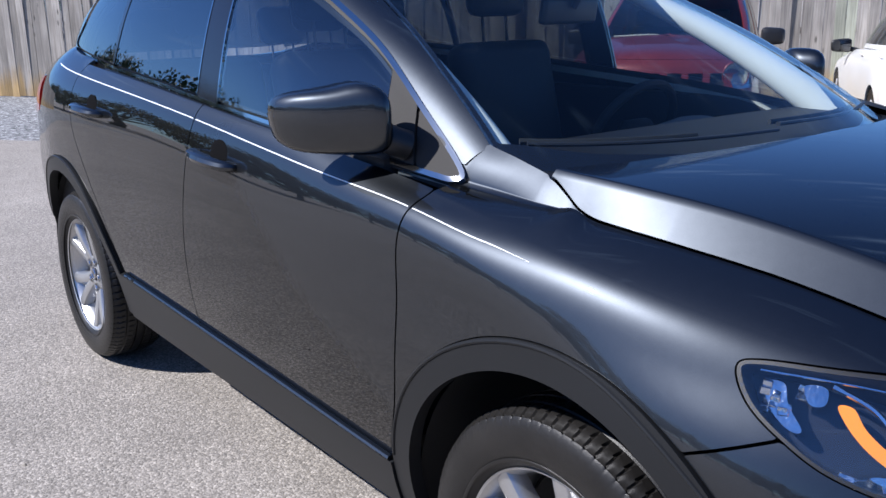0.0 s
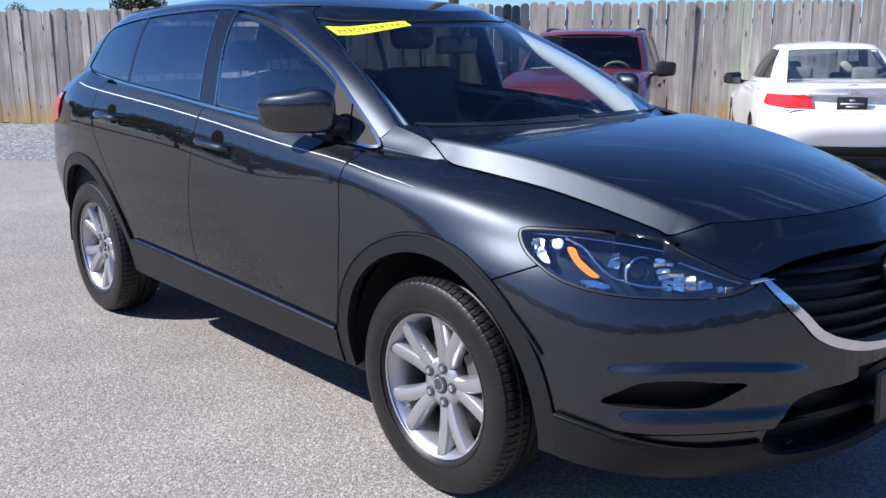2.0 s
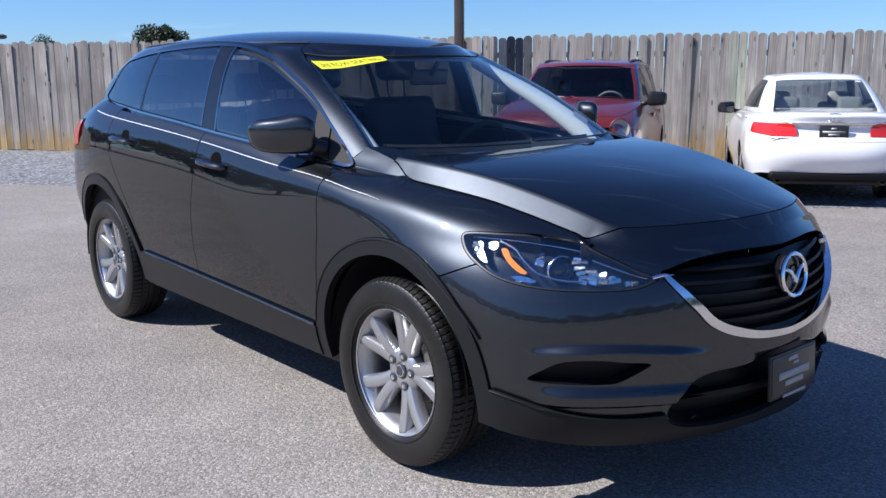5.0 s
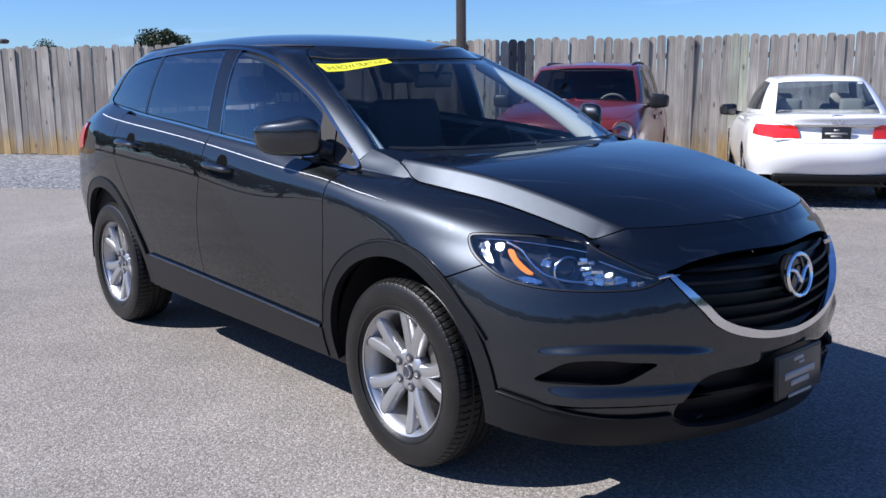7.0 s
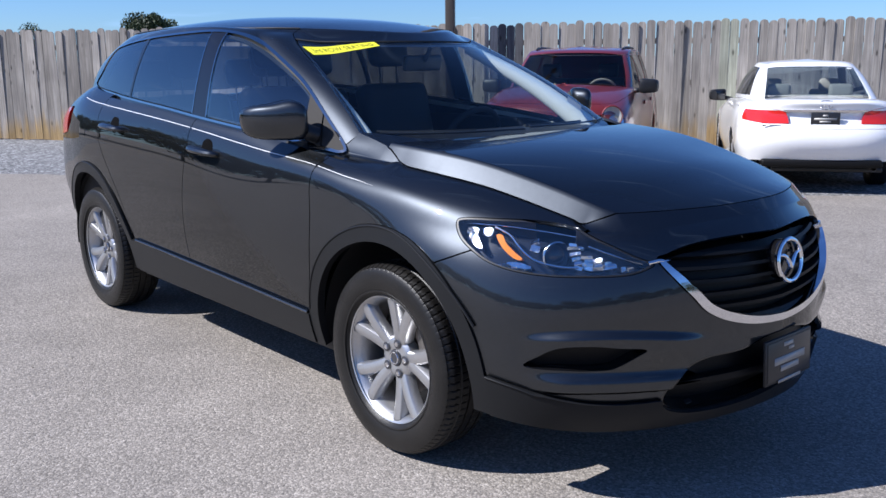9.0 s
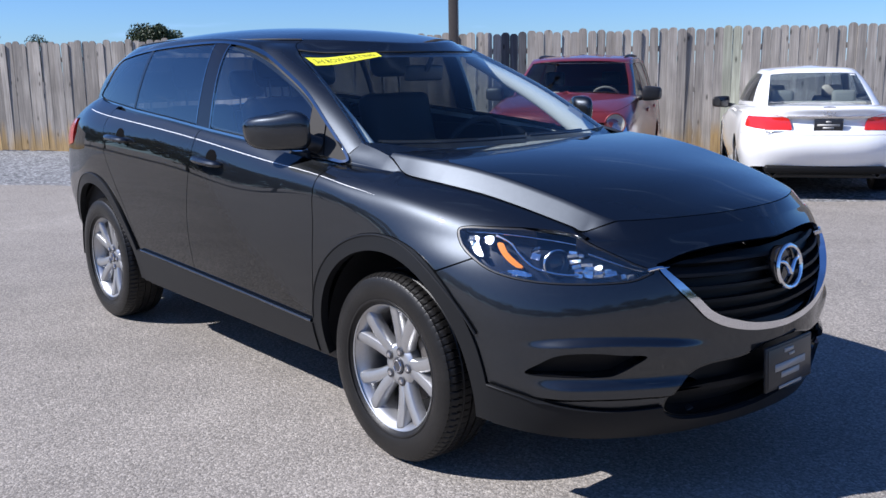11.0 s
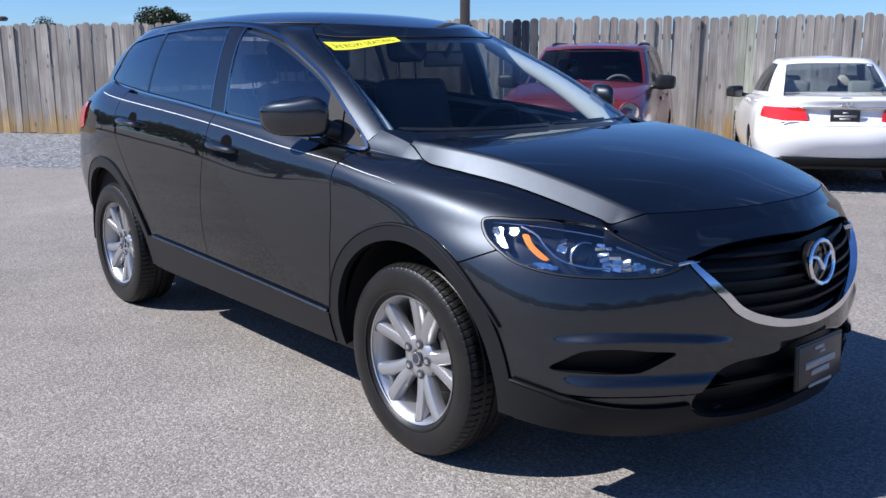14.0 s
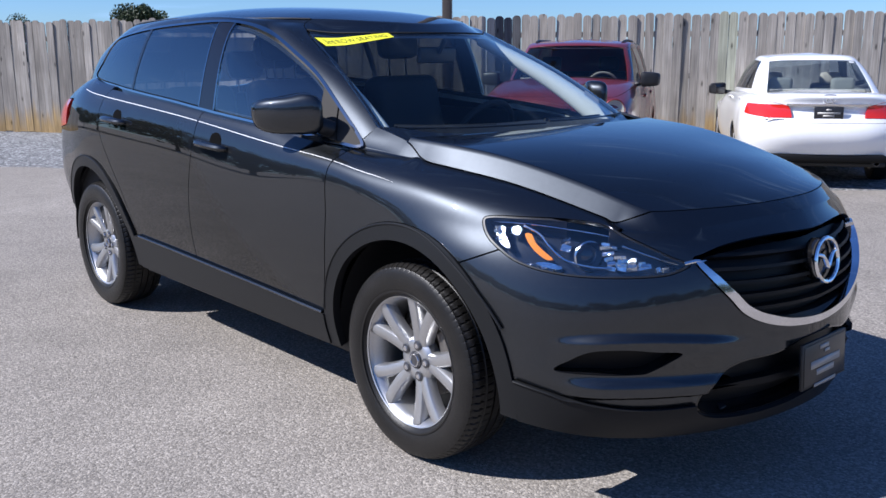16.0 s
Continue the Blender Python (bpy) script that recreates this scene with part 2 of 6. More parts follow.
def cut(sheet, f, us, vs):
    """The part of a sheet where f(u, v, x, y, z) < 0: points in (u, v) and faces, cut clean along f = 0."""
    U, V = np.meshgrid(us, vs, indexing="ij")
    du, dv = us[1] - us[0], vs[1] - vs[0]

    def value(u, v):
        p = sheet.at(u, v)
        return f(u, v, p[..., 0], p[..., 1], p[..., 2])
    F = value(U, V)
    near = np.abs(F) < 4 * max(np.abs(np.diff(F, axis=0)).max(), np.abs(np.diff(F, axis=1)).max())
    gu = np.gradient(F, axis=0)
    gv = np.gradient(F, axis=1)
    g = gu * gu + gv * gv + 1e-12
    su, sv = -F * gu / g, -F * gv / g
    snap = near & (g > 1e-9) & (np.maximum(np.abs(su), np.abs(sv)) < 0.3)
    snap[0], snap[-1], snap[:, 0], snap[:, -1] = False, False, False, False
    U = np.where(snap, U + su * du, U)
    V = np.where(snap, V + sv * dv, V)
    F = np.where(snap, 0.0, F)
    nv = len(vs)
    pts, index, faces, mid = [], {}, [], {}

    def vert(i, j):
        k = i * nv + j
        if k not in index:
            index[k] = len(pts)
            pts.append((U[i, j], V[i, j]))
        return index[k]

    def between(a, b):
        k = (min(a, b), max(a, b))
        if k not in mid:
            (ai, aj), (bi, bj) = divmod(k[0], nv), divmod(k[1], nv)
            t = F[ai, aj] / (F[ai, aj] - F[bi, bj])
            mid[k] = len(pts)
            pts.append((U[ai, aj] + t * (U[bi, bj] - U[ai, aj]), V[ai, aj] + t * (V[bi, bj] - V[ai, aj])))
        return mid[k]
    low = np.minimum.reduce([F[:-1, :-1], F[1:, :-1], F[1:, 1:], F[:-1, 1:]])
    for i, j in np.argwhere(low < -1e-9):
        c = [(i, j), (i + 1, j), (i + 1, j + 1), (i, j + 1)]
        s = [F[q] for q in c]
        if max(s) <= 0:
            faces.append([vert(*q) for q in c])
            continue
        loop = []
        for k in range(4):
            a, b = c[k], c[(k + 1) % 4]
            if s[k] <= 0:
                loop.append(vert(*a))
            if s[k] * s[(k + 1) % 4] < 0:
                loop.append(between(a[0] * nv + a[1], b[0] * nv + b[1]))
        if len(set(loop)) > 2:
            faces.append(loop)
    return np.array(pts), faces


def panel_data(sheet, f, us, vs, depth=0.014, lift=0.0, both=False, out=1):
    """Points, normals and faces of a cut panel on the right side (y < 0) with a turned-in edge; both: with its mirror image joined on.
    out: 1 where the sheet's normals point outwards as it stands (y > 0), -1 where they point in."""
    uv, faces = cut(sheet, f, us, vs)
    p = sheet.at(uv[:, 0], uv[:, 1])
    n = sheet.normal(uv[:, 0], uv[:, 1]) * out
    if out < 0:
        faces = [q[::-1] for q in faces]
    n[np.abs(p[:, 1]) < 1e-4, 1] = 0
    n /= np.linalg.norm(n, axis=1, keepdims=True)
    p = p + n * lift
    P, N, Q = list(p), list(n), list(faces)
    if depth:
        count = {}
        for q in faces:
            for a, b in zip(q, q[1:] + q[:1]):
                count[(a, b)] = count.get((a, b), 0) + 1
        edge = {}
        for a, b in count:
            if (b, a) in count or (abs(p[a][1]) < 1e-4 and abs(p[b][1]) < 1e-4):
                continue
            side = np.cross(p[b] - p[a], n[a])
            side /= np.linalg.norm(side) + 1e-12
            for k in (a, b):
                if k not in edge:
                    edge[k] = len(P)
                    P.extend((p[k], p[k] - n[k] * depth))
                    N.extend((side, side))
            Q.append([edge[b], edge[a], edge[a] + 1, edge[b] + 1])
    P, N = np.array(P), np.array(N)
    flip = np.array((1, -1, 1))
    Pr, Nr, Qr = P * flip, N * flip, [q[::-1] for q in Q]
    if both:
        k = len(P)
        return np.concatenate([Pr, P]), np.concatenate([Nr, N]), Qr + [[i + k for i in q] for q in Q]
    return Pr, Nr, Qr


# ---- the grey car's sheet metal: front axle at x = 0, nose towards +x, half-widths counted positive ----
CREASE = [(-.50, .700), (-.30, .730), (-.177, .735), (-.075, .726), (.02, .714), (.121, .696), (.306, .660), (.571, .611), (.725, .582), (.80, .552), (.90, .480), (1.0, .40)]
BOW = np.polyfit([-.25, -.1, 0.0, 0.1, 0.2, 0.3, 0.4, 0.5, 0.6, 0.7, 0.8, 1.0], [.015, .025, .032, .037, .045, .057, .077, .104, .134, .161, .182, .20], 5)


def crease(x):
    """Half-width of the crease that runs along each side of the hood."""
    return table(CREASE, x)


def hood_height(x, y):
    """The hood's top, falling off beyond the crease that runs along each side."""
    ridge = table([(-0.6, 1.195), (-0.3, 1.190), (0.0, 1.178), (0.3, 1.150), (0.6, 1.102), (0.8, 1.050), (0.95, 1.000), (1.05, 0.945), (1.15, 0.86)], x)
    k = np.clip(x, -.3, .95)
    out = np.abs(y) - crease(k)
    soft = 0.5 * (out + np.sqrt(out * out + 0.002 ** 2))
    return ridge - np.polyval(BOW, k) * y * y - np.interp(x, [-.177, -.075, .121, .306, .571, .725, .8, .9], [1.7, 1.65, 1.36, 1.26, 1.2, 1.15, .7, .2]) * soft


def roof_height(x, y):
    ridge = table([(-4.0, 1.52), (-3.6, 1.61), (-3.2, 1.672), (-2.7, 1.712), (-2.2, 1.728), (-1.8, 1.722), (-1.4, 1.695), (-1.1, 1.652), (-0.8, 1.588), (-0.4, 1.47)], x)
    return ridge - 0.10 * y * y - 0.16 * y ** 4


def on_hood(keys):
    return [(x, y, float(hood_height(x, y))) for x, y in keys]


def on_roof(keys):
    return [(x, y, float(roof_height(x, y))) for x, y in keys]


body_sheet = Sheet([
    # lower edge
    [(-3.830, 0, .36), (-3.800, 0.490, .36), (-3.520, 0.700, .34), (-3.280, 0.854, .33), (-2.875, .872, .325), (-2.20, .880, .325), (-1.55, .882, .325), (-.95, .882, .325),
     (-.42, .882, .325), (0, .885, .325), (.52, .885, .315), (.80, .66, .275), (1.00, .33, .285), (1.07, 0, .30)],
    # crease along sill and bumper
    [(-3.860, 0, .52), (-3.830, 0.490, .52), (-3.600, 0.750, .52), (-3.280, 0.882, .515), (-2.875, .912, .51), (-2.20, .914, .50), (-1.55, .916, .485), (-.95, .917, .468),
     (-.42, .917, .452), (0, .920, .455), (.52, .908, .455), (.83, .70, .385), (1.04, .35, .40), (1.10, 0, .41)],
    # lower doors
    [(-3.870, 0, .68), (-3.840, 0.490, .68), (-3.680, 0.790, .68), (-3.280, 0.901, .66), (-2.875, 0.941, .65), (-2.20, 0.940, .64), (-1.55, 0.942, .63), (-.95, 0.943, .62),
     (-.42, 0.942, .60), (0, .942, .60), (.50, .918, .58), (.828, .712, .54), (1.040, .36, .55), (1.100, 0, .55)],
    # middle of the doors
    [(-3.870, 0, .85), (-3.840, 0.490, .85), (-3.700, 0.795, .85), (-3.280, 0.908, .82), (-2.875, 0.956, .80), (-2.20, 0.954, .79), (-1.55, 0.956, .78), (-.95, 0.957, .77),
     (-.42, 0.957, .76), (0, .955, .75), (.470, .922, .72), (.838, .708, .70), (1.046, .37, .70), (1.106, 0, .70)],
    # widest line
    [(-3.860, 0, 1.0), (-3.830, 0.490, 1.0), (-3.700, 0.785, 1.0), (-3.290, 0.902, 1.0), (-2.875, 0.954, .98), (-2.20, 0.956, .96), (-1.55, 0.957, .95), (-.95, 0.956, .94),
     (-.42, 0.953, .92), (0, .946, .875), (.425, .908, .838), (.802, .697, .832), (1.014, .385, .832), (1.086, 0, .835)],
    # shoulder
    [(-3.83, 0, 1.12), (-3.80, .49, 1.12), (-3.655, .770, 1.15), (-3.29, 0.867, 1.19), (-2.875, 0.929, 1.18), (-2.20, 0.937, 1.15), (-1.55, 0.937, 1.12), (-.95, 0.934, 1.085),
     (-.42, 0.935, 1.058), (0, .929, .975), (.40, .870, .918), (.776, .684, .913), (.955, .390, .912), (1.035, 0, .920)],
    # belt line, fender crest, nose
    [(-3.75, 0, 1.22), (-3.70, .47, 1.23), (-3.46, .695, 1.29), (-3.18, .782, 1.315), (-2.875, .845, 1.29), (-2.20, .885, 1.255), (-1.55, .895, 1.21), (-.95, .895, 1.165),
     (-.42, .868, 1.108), (.01, .872, 1.050), (.39, .812, .992), (.757, .656, .943), (.928, .384, .950), (1.00, 0, .965)],
    # under the glass; the hood's edge
    [(-3.60, 0, 1.24), (-3.50, .44, 1.25), (-3.36, .645, 1.31), (-3.13, .732, 1.34), (-2.875, .79, 1.32), (-2.20, .83, 1.285), (-1.55, .84, 1.235), (-.95, .835, 1.19),
     (-.42, .795, 1.165)] + on_hood([(-.01, .769), (.345, .704), (.710, .630), (.885, .38), (.957, 0)]),
    # inside
    [(-3.40, 0, 1.24), (-3.35, .39, 1.25), (-3.26, .585, 1.31), (-3.08, .672, 1.34), (-2.875, .73, 1.32), (-2.20, .77, 1.285), (-1.55, .78, 1.235), (-.95, .77, 1.19),
     (-.40, .72, 1.21)] + on_hood([(-.03, .69), (.31, .62), (.66, .54), (.81, .33), (.88, 0)]),
])


def step(x, a, b):
    k = np.clip((x - a) / (b - a), 0, 1)
    return k * k * (3 - 2 * k)


def bumper_dent(u, v, p):
    """The brow over the fog lamps and the shelf under them."""
    z, w = p[..., 2], np.minimum(u, 26 - u)
    top = .618 + 0.022 * np.sin((w - 10.4) * 2.2)
    across = step(w, 10.35, 10.85) * (1 - step(w, 11.60, 12.10)) * (v < 4)
    brow = step(top - z, 0, 0.030) * (1 - step(.575 - z, 0, 0.10))
    shelf = step(.500 - z, 0, 0.045) * (1 - step(.432 - z, 0, 0.016))
    return across * (-0.020 * brow - 0.020 * shelf)


# the upper edge of the fender: foot of the windshield pillar, side of the windshield, hood's edge (u, x, y)
RIM = curve_through([(7.7, -.500, .708), (8.0, -.400, .729), (8.12, -.369, .736), (8.28, -.280, .739), (8.46, -.177, .745), (8.62, -.125, .754), (8.8, -.075, .763), (9.0, -.010, .763), (9.35, .121, .747), (9.7, .250, .723),
                     (10.0, .345, .704), (10.5, .530, .668), (10.9, .670, .640), (11.05, .722, .626), (11.4, .795, .556), (12.0, .885, .380), (12.5, .940, .195), (13.0, .957, 0), (13.5, .940, -.195)], per=16)
PILLAR_FOOT = [(-.50, 1.291), (-.40, 1.224), (-.369, 1.205), (-.28, 1.186), (-.177, 1.163)]


def rim_height(x, y):
    return np.where(x < -.177, table(PILLAR_FOOT, x), hood_height(np.maximum(x, -.177), y))


# the valley between the fender's top and the steep strip that leads from the pillar to the hood's edge (u, x, y, z)
VALLEY = curve_through([(7.7, -.500, .812, 1.150), (8.0, -.420, .797, 1.124), (8.12, -.380, .791, 1.118), (8.28, -.290, .783, 1.112), (8.46, -.185, .780, 1.106), (8.62, -.125, .772, 1.104), (8.8, -.075, .764, 1.101), (9.0, -.01, .764, 1.095)], per=12)


def pillar_seam(y):
    """Where the windshield pillar ends on the fender."""
    return -.404 + .833 * (.778 - y)


class Joined:
    """The body with its fender led up to the foot of the windshield and the hood's edge."""

    def __init__(self, base):
        self.base = base

    def at(self, u, v):
        u, v = np.broadcast_arrays(np.asarray(u, float), np.asarray(v, float))
        shape, u, v = u.shape, np.ravel(u), np.ravel(v)
        p = self.base.at(u, v)
        near = (v > 6) & (u > 7.7) & (u < 18.3)
        if near.any():
            mirrored = u[near] > 13
            side = np.where(mirrored, 26 - u[near], u[near])
            q = p[near]
            q[mirrored, 1] *= -1
            q = self.led(side, v[near], q)
            q[mirrored, 1] *= -1
            p[near] = q
        return p.reshape(*shape, 3)

    def led(self, u, v, p):
        foot = self.base.at(u, np.full(u.shape, 6.0))
        rise = (foot - self.base.at(u, np.full(u.shape, 5.94))) / 0.06
        x, y = np.interp(u, RIM[:, 0], RIM[:, 1]), np.interp(u, RIM[:, 0], RIM[:, 2])
        edge = np.stack([x, y, rim_height(x, y)], axis=-1)
        strip = (1 - step(u, 8.60, 8.88))[..., None]
        low = np.stack([np.interp(u, VALLEY[:, 0], VALLEY[:, c]) for c in (1, 2, 3)], axis=-1)
        low = edge + strip * (low - edge)
        over = low - foot
        nose = step(u, 10.3, 11.2)[..., None]
        rise = rise * (0.6 + 0.4 * (1 - strip)) * (1 - nose) + over * nose
        last = np.array((0, -.09, .014)) * (1 - nose) + over * nose
        t = np.clip(v - 6, 0, 2)[..., None]
        bend = 1 - 0.42 * strip
        t1 = np.minimum(t / bend, 1)
        q = (2 * t1 ** 3 - 3 * t1 ** 2 + 1) * foot + (t1 ** 3 - 2 * t1 ** 2 + t1) * rise + (3 * t1 ** 2 - 2 * t1 ** 3) * low + (t1 ** 3 - t1 ** 2) * last
        k = np.clip((t - bend + 0.08) / (1 - bend + 0.08), 0, 2)
        q = q + (edge - low) * np.where(k < 0.3, k * k / 0.51, (2 * k - 0.3) / 1.7)
        q = q + np.array((0, .84, .54)) * (0.009 * np.sin(math.pi * np.clip(k, 0, 1)) * (1 - step(u, 8.1, 8.55))[..., None])
        q = np.where(t > 1, edge + (t - 1) * (last + (edge - low) * 2), q)
        return p + step(u, 7.7, 7.95)[..., None] * (q - p)

    normal = Dented.normal


body_sheet = Joined(Dented(body_sheet, bumper_dent))
cabin_sheet = Sheet([
    # belt
    [(-3.80, 0, 1.27), (-3.75, .45, 1.27), (-3.50, .66, 1.30), (-3.10, .765, 1.295), (-2.40, .850, 1.25), (-1.60, .880, 1.195), (-1.00, .882, 1.15), (-.50, .835, 1.11),
     (-.22, .735, 1.10), (.0, .42, 1.085), (.08, 0, 1.08)],
    # half-way up the glass
    [(-3.68, 0, 1.45), (-3.62, .42, 1.45), (-3.38, .62, 1.46), (-3.00, .715, 1.46), (-2.35, .79, 1.45), (-1.68, .815, 1.43), (-1.22, .81, 1.42), (-.92, .762, 1.39),
     (-.70, .675, 1.37), (-.45, .38, 1.355), (-.36, 0, 1.35)],
    # top of the side glass
    [(-3.50, 0, 1.585), (-3.45, .38, 1.585), (-3.20, .56, 1.585), (-2.85, .65, 1.60), (-2.30, .70, 1.63), (-1.78, .72, 1.64), (-1.50, .705, 1.63), (-1.33, .67, 1.605),
     (-1.19, .605, 1.578), (-.93, .34, 1.572), (-.82, 0, 1.572)],
    # gutter along the roof
    on_roof([(-3.42, 0), (-3.34, .35), (-3.08, .50), (-2.78, .575), (-2.28, .625), (-1.82, .64), (-1.58, .625), (-1.42, .59), (-1.26, .52), (-1.02, .29), (-.93, 0)]),
    # in the roof
    on_roof([(-3.3, 0), (-3.2, .30), (-3.0, .42), (-2.72, .49), (-2.26, .53), (-1.86, .54), (-1.66, .53), (-1.52, .50), (-1.38, .44), (-1.16, .25), (-1.08, 0)]),
])


def pillar_swell(u, v, p):
    """The fuller outer edge of the windshield pillars."""
    w = np.minimum(u, 20 - u)
    return 0.020 * step(w, 7.42, 8.06) * (1 - step(w, 8.08, 8.65)) * (1 - step(v, 1.9, 2.6))


cabin_sheet = Dented(cabin_sheet, lambda u, v, p: -pillar_swell(u, v, p))


class Hood(Field):
    """The hood: v = 0.7 runs along the crease, so that the mesh has an edge there."""

    def at(self, u, v):
        u, v = np.broadcast_arrays(np.asarray(u, float), np.asarray(v, float))
        c, a = crease(np.clip(u, -.3, .95)), np.abs(v)
        y = np.sign(v) * np.where(a < 0.7, a / 0.7 * c, c + a - 0.7)
        return np.stack([u, y, self.height(u, y)], axis=-1)


hood_sheet, roof_sheet = Hood(hood_height), Field(roof_height)


# ---- ground, gravel strip, fence ----
FENCE_AT, FENCE_WAY = Vector((-16.4, 2.1, 0)), Vector((0.785, 0.62, 0)).normalized()
FENCE_OUT = Vector((FENCE_WAY.y, -FENCE_WAY.x, 0))          # towards the lot


def mesh_object(name, verts, faces, mat, parent=None, smooth=False, normals=None):
    me = bpy.data.meshes.new(name)
    me.from_pydata([tuple(map(float, v)) for v in verts], [], [list(map(int, f)) for f in faces])
    me.materials.append(mat)
    if smooth or normals is not None:
        me.polygons.foreach_set("use_smooth", [True] * len(me.polygons))
    if normals is not None:
        me.normals_split_custom_set_from_vertices([tuple(map(float, v)) for v in normals])
    ob = new(name, me)
    ob.parent = parent
    return ob


def part(name, bm, mat, parent, label="", smooth=True):
    """Links a bmesh as one mesh object under a thing or a part."""
    me = bpy.data.meshes.new(name)
    bm.normal_update()
    for e in bm.edges:
        if len(e.link_faces) == 2 and e.calc_face_angle(0) > 0.6:
            e.smooth = False
    bm.to_mesh(me)
    bm.free()
    me.materials.append(mat)
    if smooth:
        me.polygons.foreach_set("use_smooth", [True] * len(me.polygons))
    ob = new(name, me)
    ob.parent = parent
    return tagged(ob, label)


def add_box(bm, size, m, bevel=0.0, segments=2):
    """A bevelled box of that size, at the pose m."""
    made = bmesh.ops.create_cube(bm, size=1.0, matrix=m @ Matrix.Diagonal((*size, 1)))["verts"]
    if bevel:
        edges = list({e for v in made for e in v.link_edges})
        bmesh.ops.bevel(bm, geom=edges, offset=bevel, segments=segments, affect="EDGES", profile=0.5)
    return bm


def box(size, m=Matrix(), bevel=0.0, segments=2):
    return add_box(bmesh.new(), size, m, bevel, segments)


def lathe(profile, steps, axis_pose=Matrix(), close=False):
    """A bmesh turned from (radius, height) pairs round z, at a pose."""
    bm = bmesh.new()
    rings = [[bm.verts.new(axis_pose @ Vector((r * math.cos(2 * math.pi * k / steps), r * math.sin(2 * math.pi * k / steps), h))) for k in range(steps)] for r, h in profile]
    pairs = list(zip(rings, rings[1:])) + ([(rings[-1], rings[0])] if close else [])
    for a, b in pairs:
        for k in range(steps):
            bm.faces.new((a[k], a[(k + 1) % steps], b[(k + 1) % steps], b[k]))
    return bm


def tube(path, radius, sides=8, closed=False, flat=1.0, up=(0, 0, 1)):
    """A bmesh swept along 3D points; flat: thickness over width."""
    bm = bmesh.new()
    pts = [Vector(p) for p in path]
    rings = []
    for i, p in enumerate(pts):
        a, b = pts[i - 1] if (i or closed) else p, pts[(i + 1) % len(pts)] if (i < len(pts) - 1 or closed) else p
        t = (b - a).normalized()
        s = t.cross(Vector(up)).normalized()
        w = s.cross(t)
        r = radius(i / max(1, len(pts) - 1)) if callable(radius) else radius
        rings.append([bm.verts.new(p + (s * math.cos(q) + w * math.sin(q) * flat) * r) for q in (2 * math.pi * k / sides for k in range(sides))])
    for i in range(len(rings) - (0 if closed else 1)):
        a, b = rings[i], rings[(i + 1) % len(rings)]
        for k in range(sides):
            bm.faces.new((a[k], a[(k + 1) % sides], b[(k + 1) % sides], b[k]))
    if not closed:
        bm.faces.new(rings[0][::-1]), bm.faces.new(rings[-1])
    bmesh.ops.recalc_face_normals(bm, faces=bm.faces)
    return bm


def ground_material(name, stone_scale, dark, light, rough, relief, stain, tint):
    """Crushed stone in a binder: cells of several stones' colours, small grain, large stains and fine relief."""
    m = bpy.data.materials.new(name)
    m.use_nodes = True
    n, l = m.node_tree.nodes, m.node_tree.links
    b = n["Principled BSDF"]
    b.inputs["Roughness"].default_value, b.inputs["Specular IOR Level"].default_value = rough, 0.3
    place = n.new("ShaderNodeTexCoord").outputs["Object"]
    cells = n.new("ShaderNodeTexVoronoi")
    cells.inputs["Scale"].default_value, cells.inputs["Randomness"].default_value = stone_scale, 1.0
    l.new(place, cells.inputs["Vector"])
    pick = n.new("ShaderNodeSeparateColor")
    l.new(cells.outputs["Color"], pick.inputs[0])
    ramp = n.new("ShaderNodeValToRGB")
    e = ramp.color_ramp.elements
    e[0].position, e[0].color = 0.0, (*[dark * k for k in tint], 1)
    e[1].position, e[1].color = 1.0, (*[light * k for k in tint], 1)
    k = ramp.color_ramp.elements.new(0.72)
    k.color = (*[(dark * 0.45 + light * 0.55) * q for q in tint], 1)
    l.new(pick.outputs[0], ramp.inputs["Fac"])

    def cloud(size, low, high, detail=5.0):
        t = n.new("ShaderNodeTexNoise")
        t.inputs["Scale"].default_value, t.inputs["Detail"].default_value = size, detail
        l.new(place, t.inputs["Vector"])
        r = n.new("ShaderNodeMapRange")
        r.inputs["From Min"].default_value, r.inputs["From Max"].default_value = 0.32, 0.68
        r.inputs["To Min"].default_value, r.inputs["To Max"].default_value = low, high
        l.new(t.outputs["Fac"], r.inputs["Value"])
        return r.outputs["Result"]
    f = None
    for out in (cloud(0.35, 1 - stain, 1 + stain), cloud(2.6, 1 - stain * 0.7, 1 + stain * 0.7), cloud(stone_scale * 0.5, 0.78, 1.22, 2.0)):
        if f is None:
            f = out
        else:
            q = n.new("ShaderNodeMath")
            q.operation = "MULTIPLY"
            l.new(f, q.inputs[0]), l.new(out, q.inputs[1])
            f = q.outputs[0]
    s = n.new("ShaderNodeVectorMath")
    s.operation = "SCALE"
    l.new(ramp.outputs["Color"], s.inputs[0]), l.new(f, s.inputs["Scale"])
    l.new(s.outputs[0], b.inputs["Base Color"])
    t = n.new("ShaderNodeBump")
    t.inputs["Strength"].default_value, t.inputs["Distance"].default_value = relief, 0.006
    l.new(cells.outputs["Distance"], t.inputs["Height"])
    t.invert = True
    l.new(t.outputs["Normal"], b.inputs["Normal"])
    return m


ASPHALT = ground_material("worn_asphalt", 125.0, 0.150, 0.345, 0.85, 0.45, 0.10, (1.05, 0.955, 0.85))
GRAVEL = ground_material("grey_gravel", 30.0, 0.065, 0.38, 0.9, 1.0, 0.12, (0.97, 0.98, 1.0))

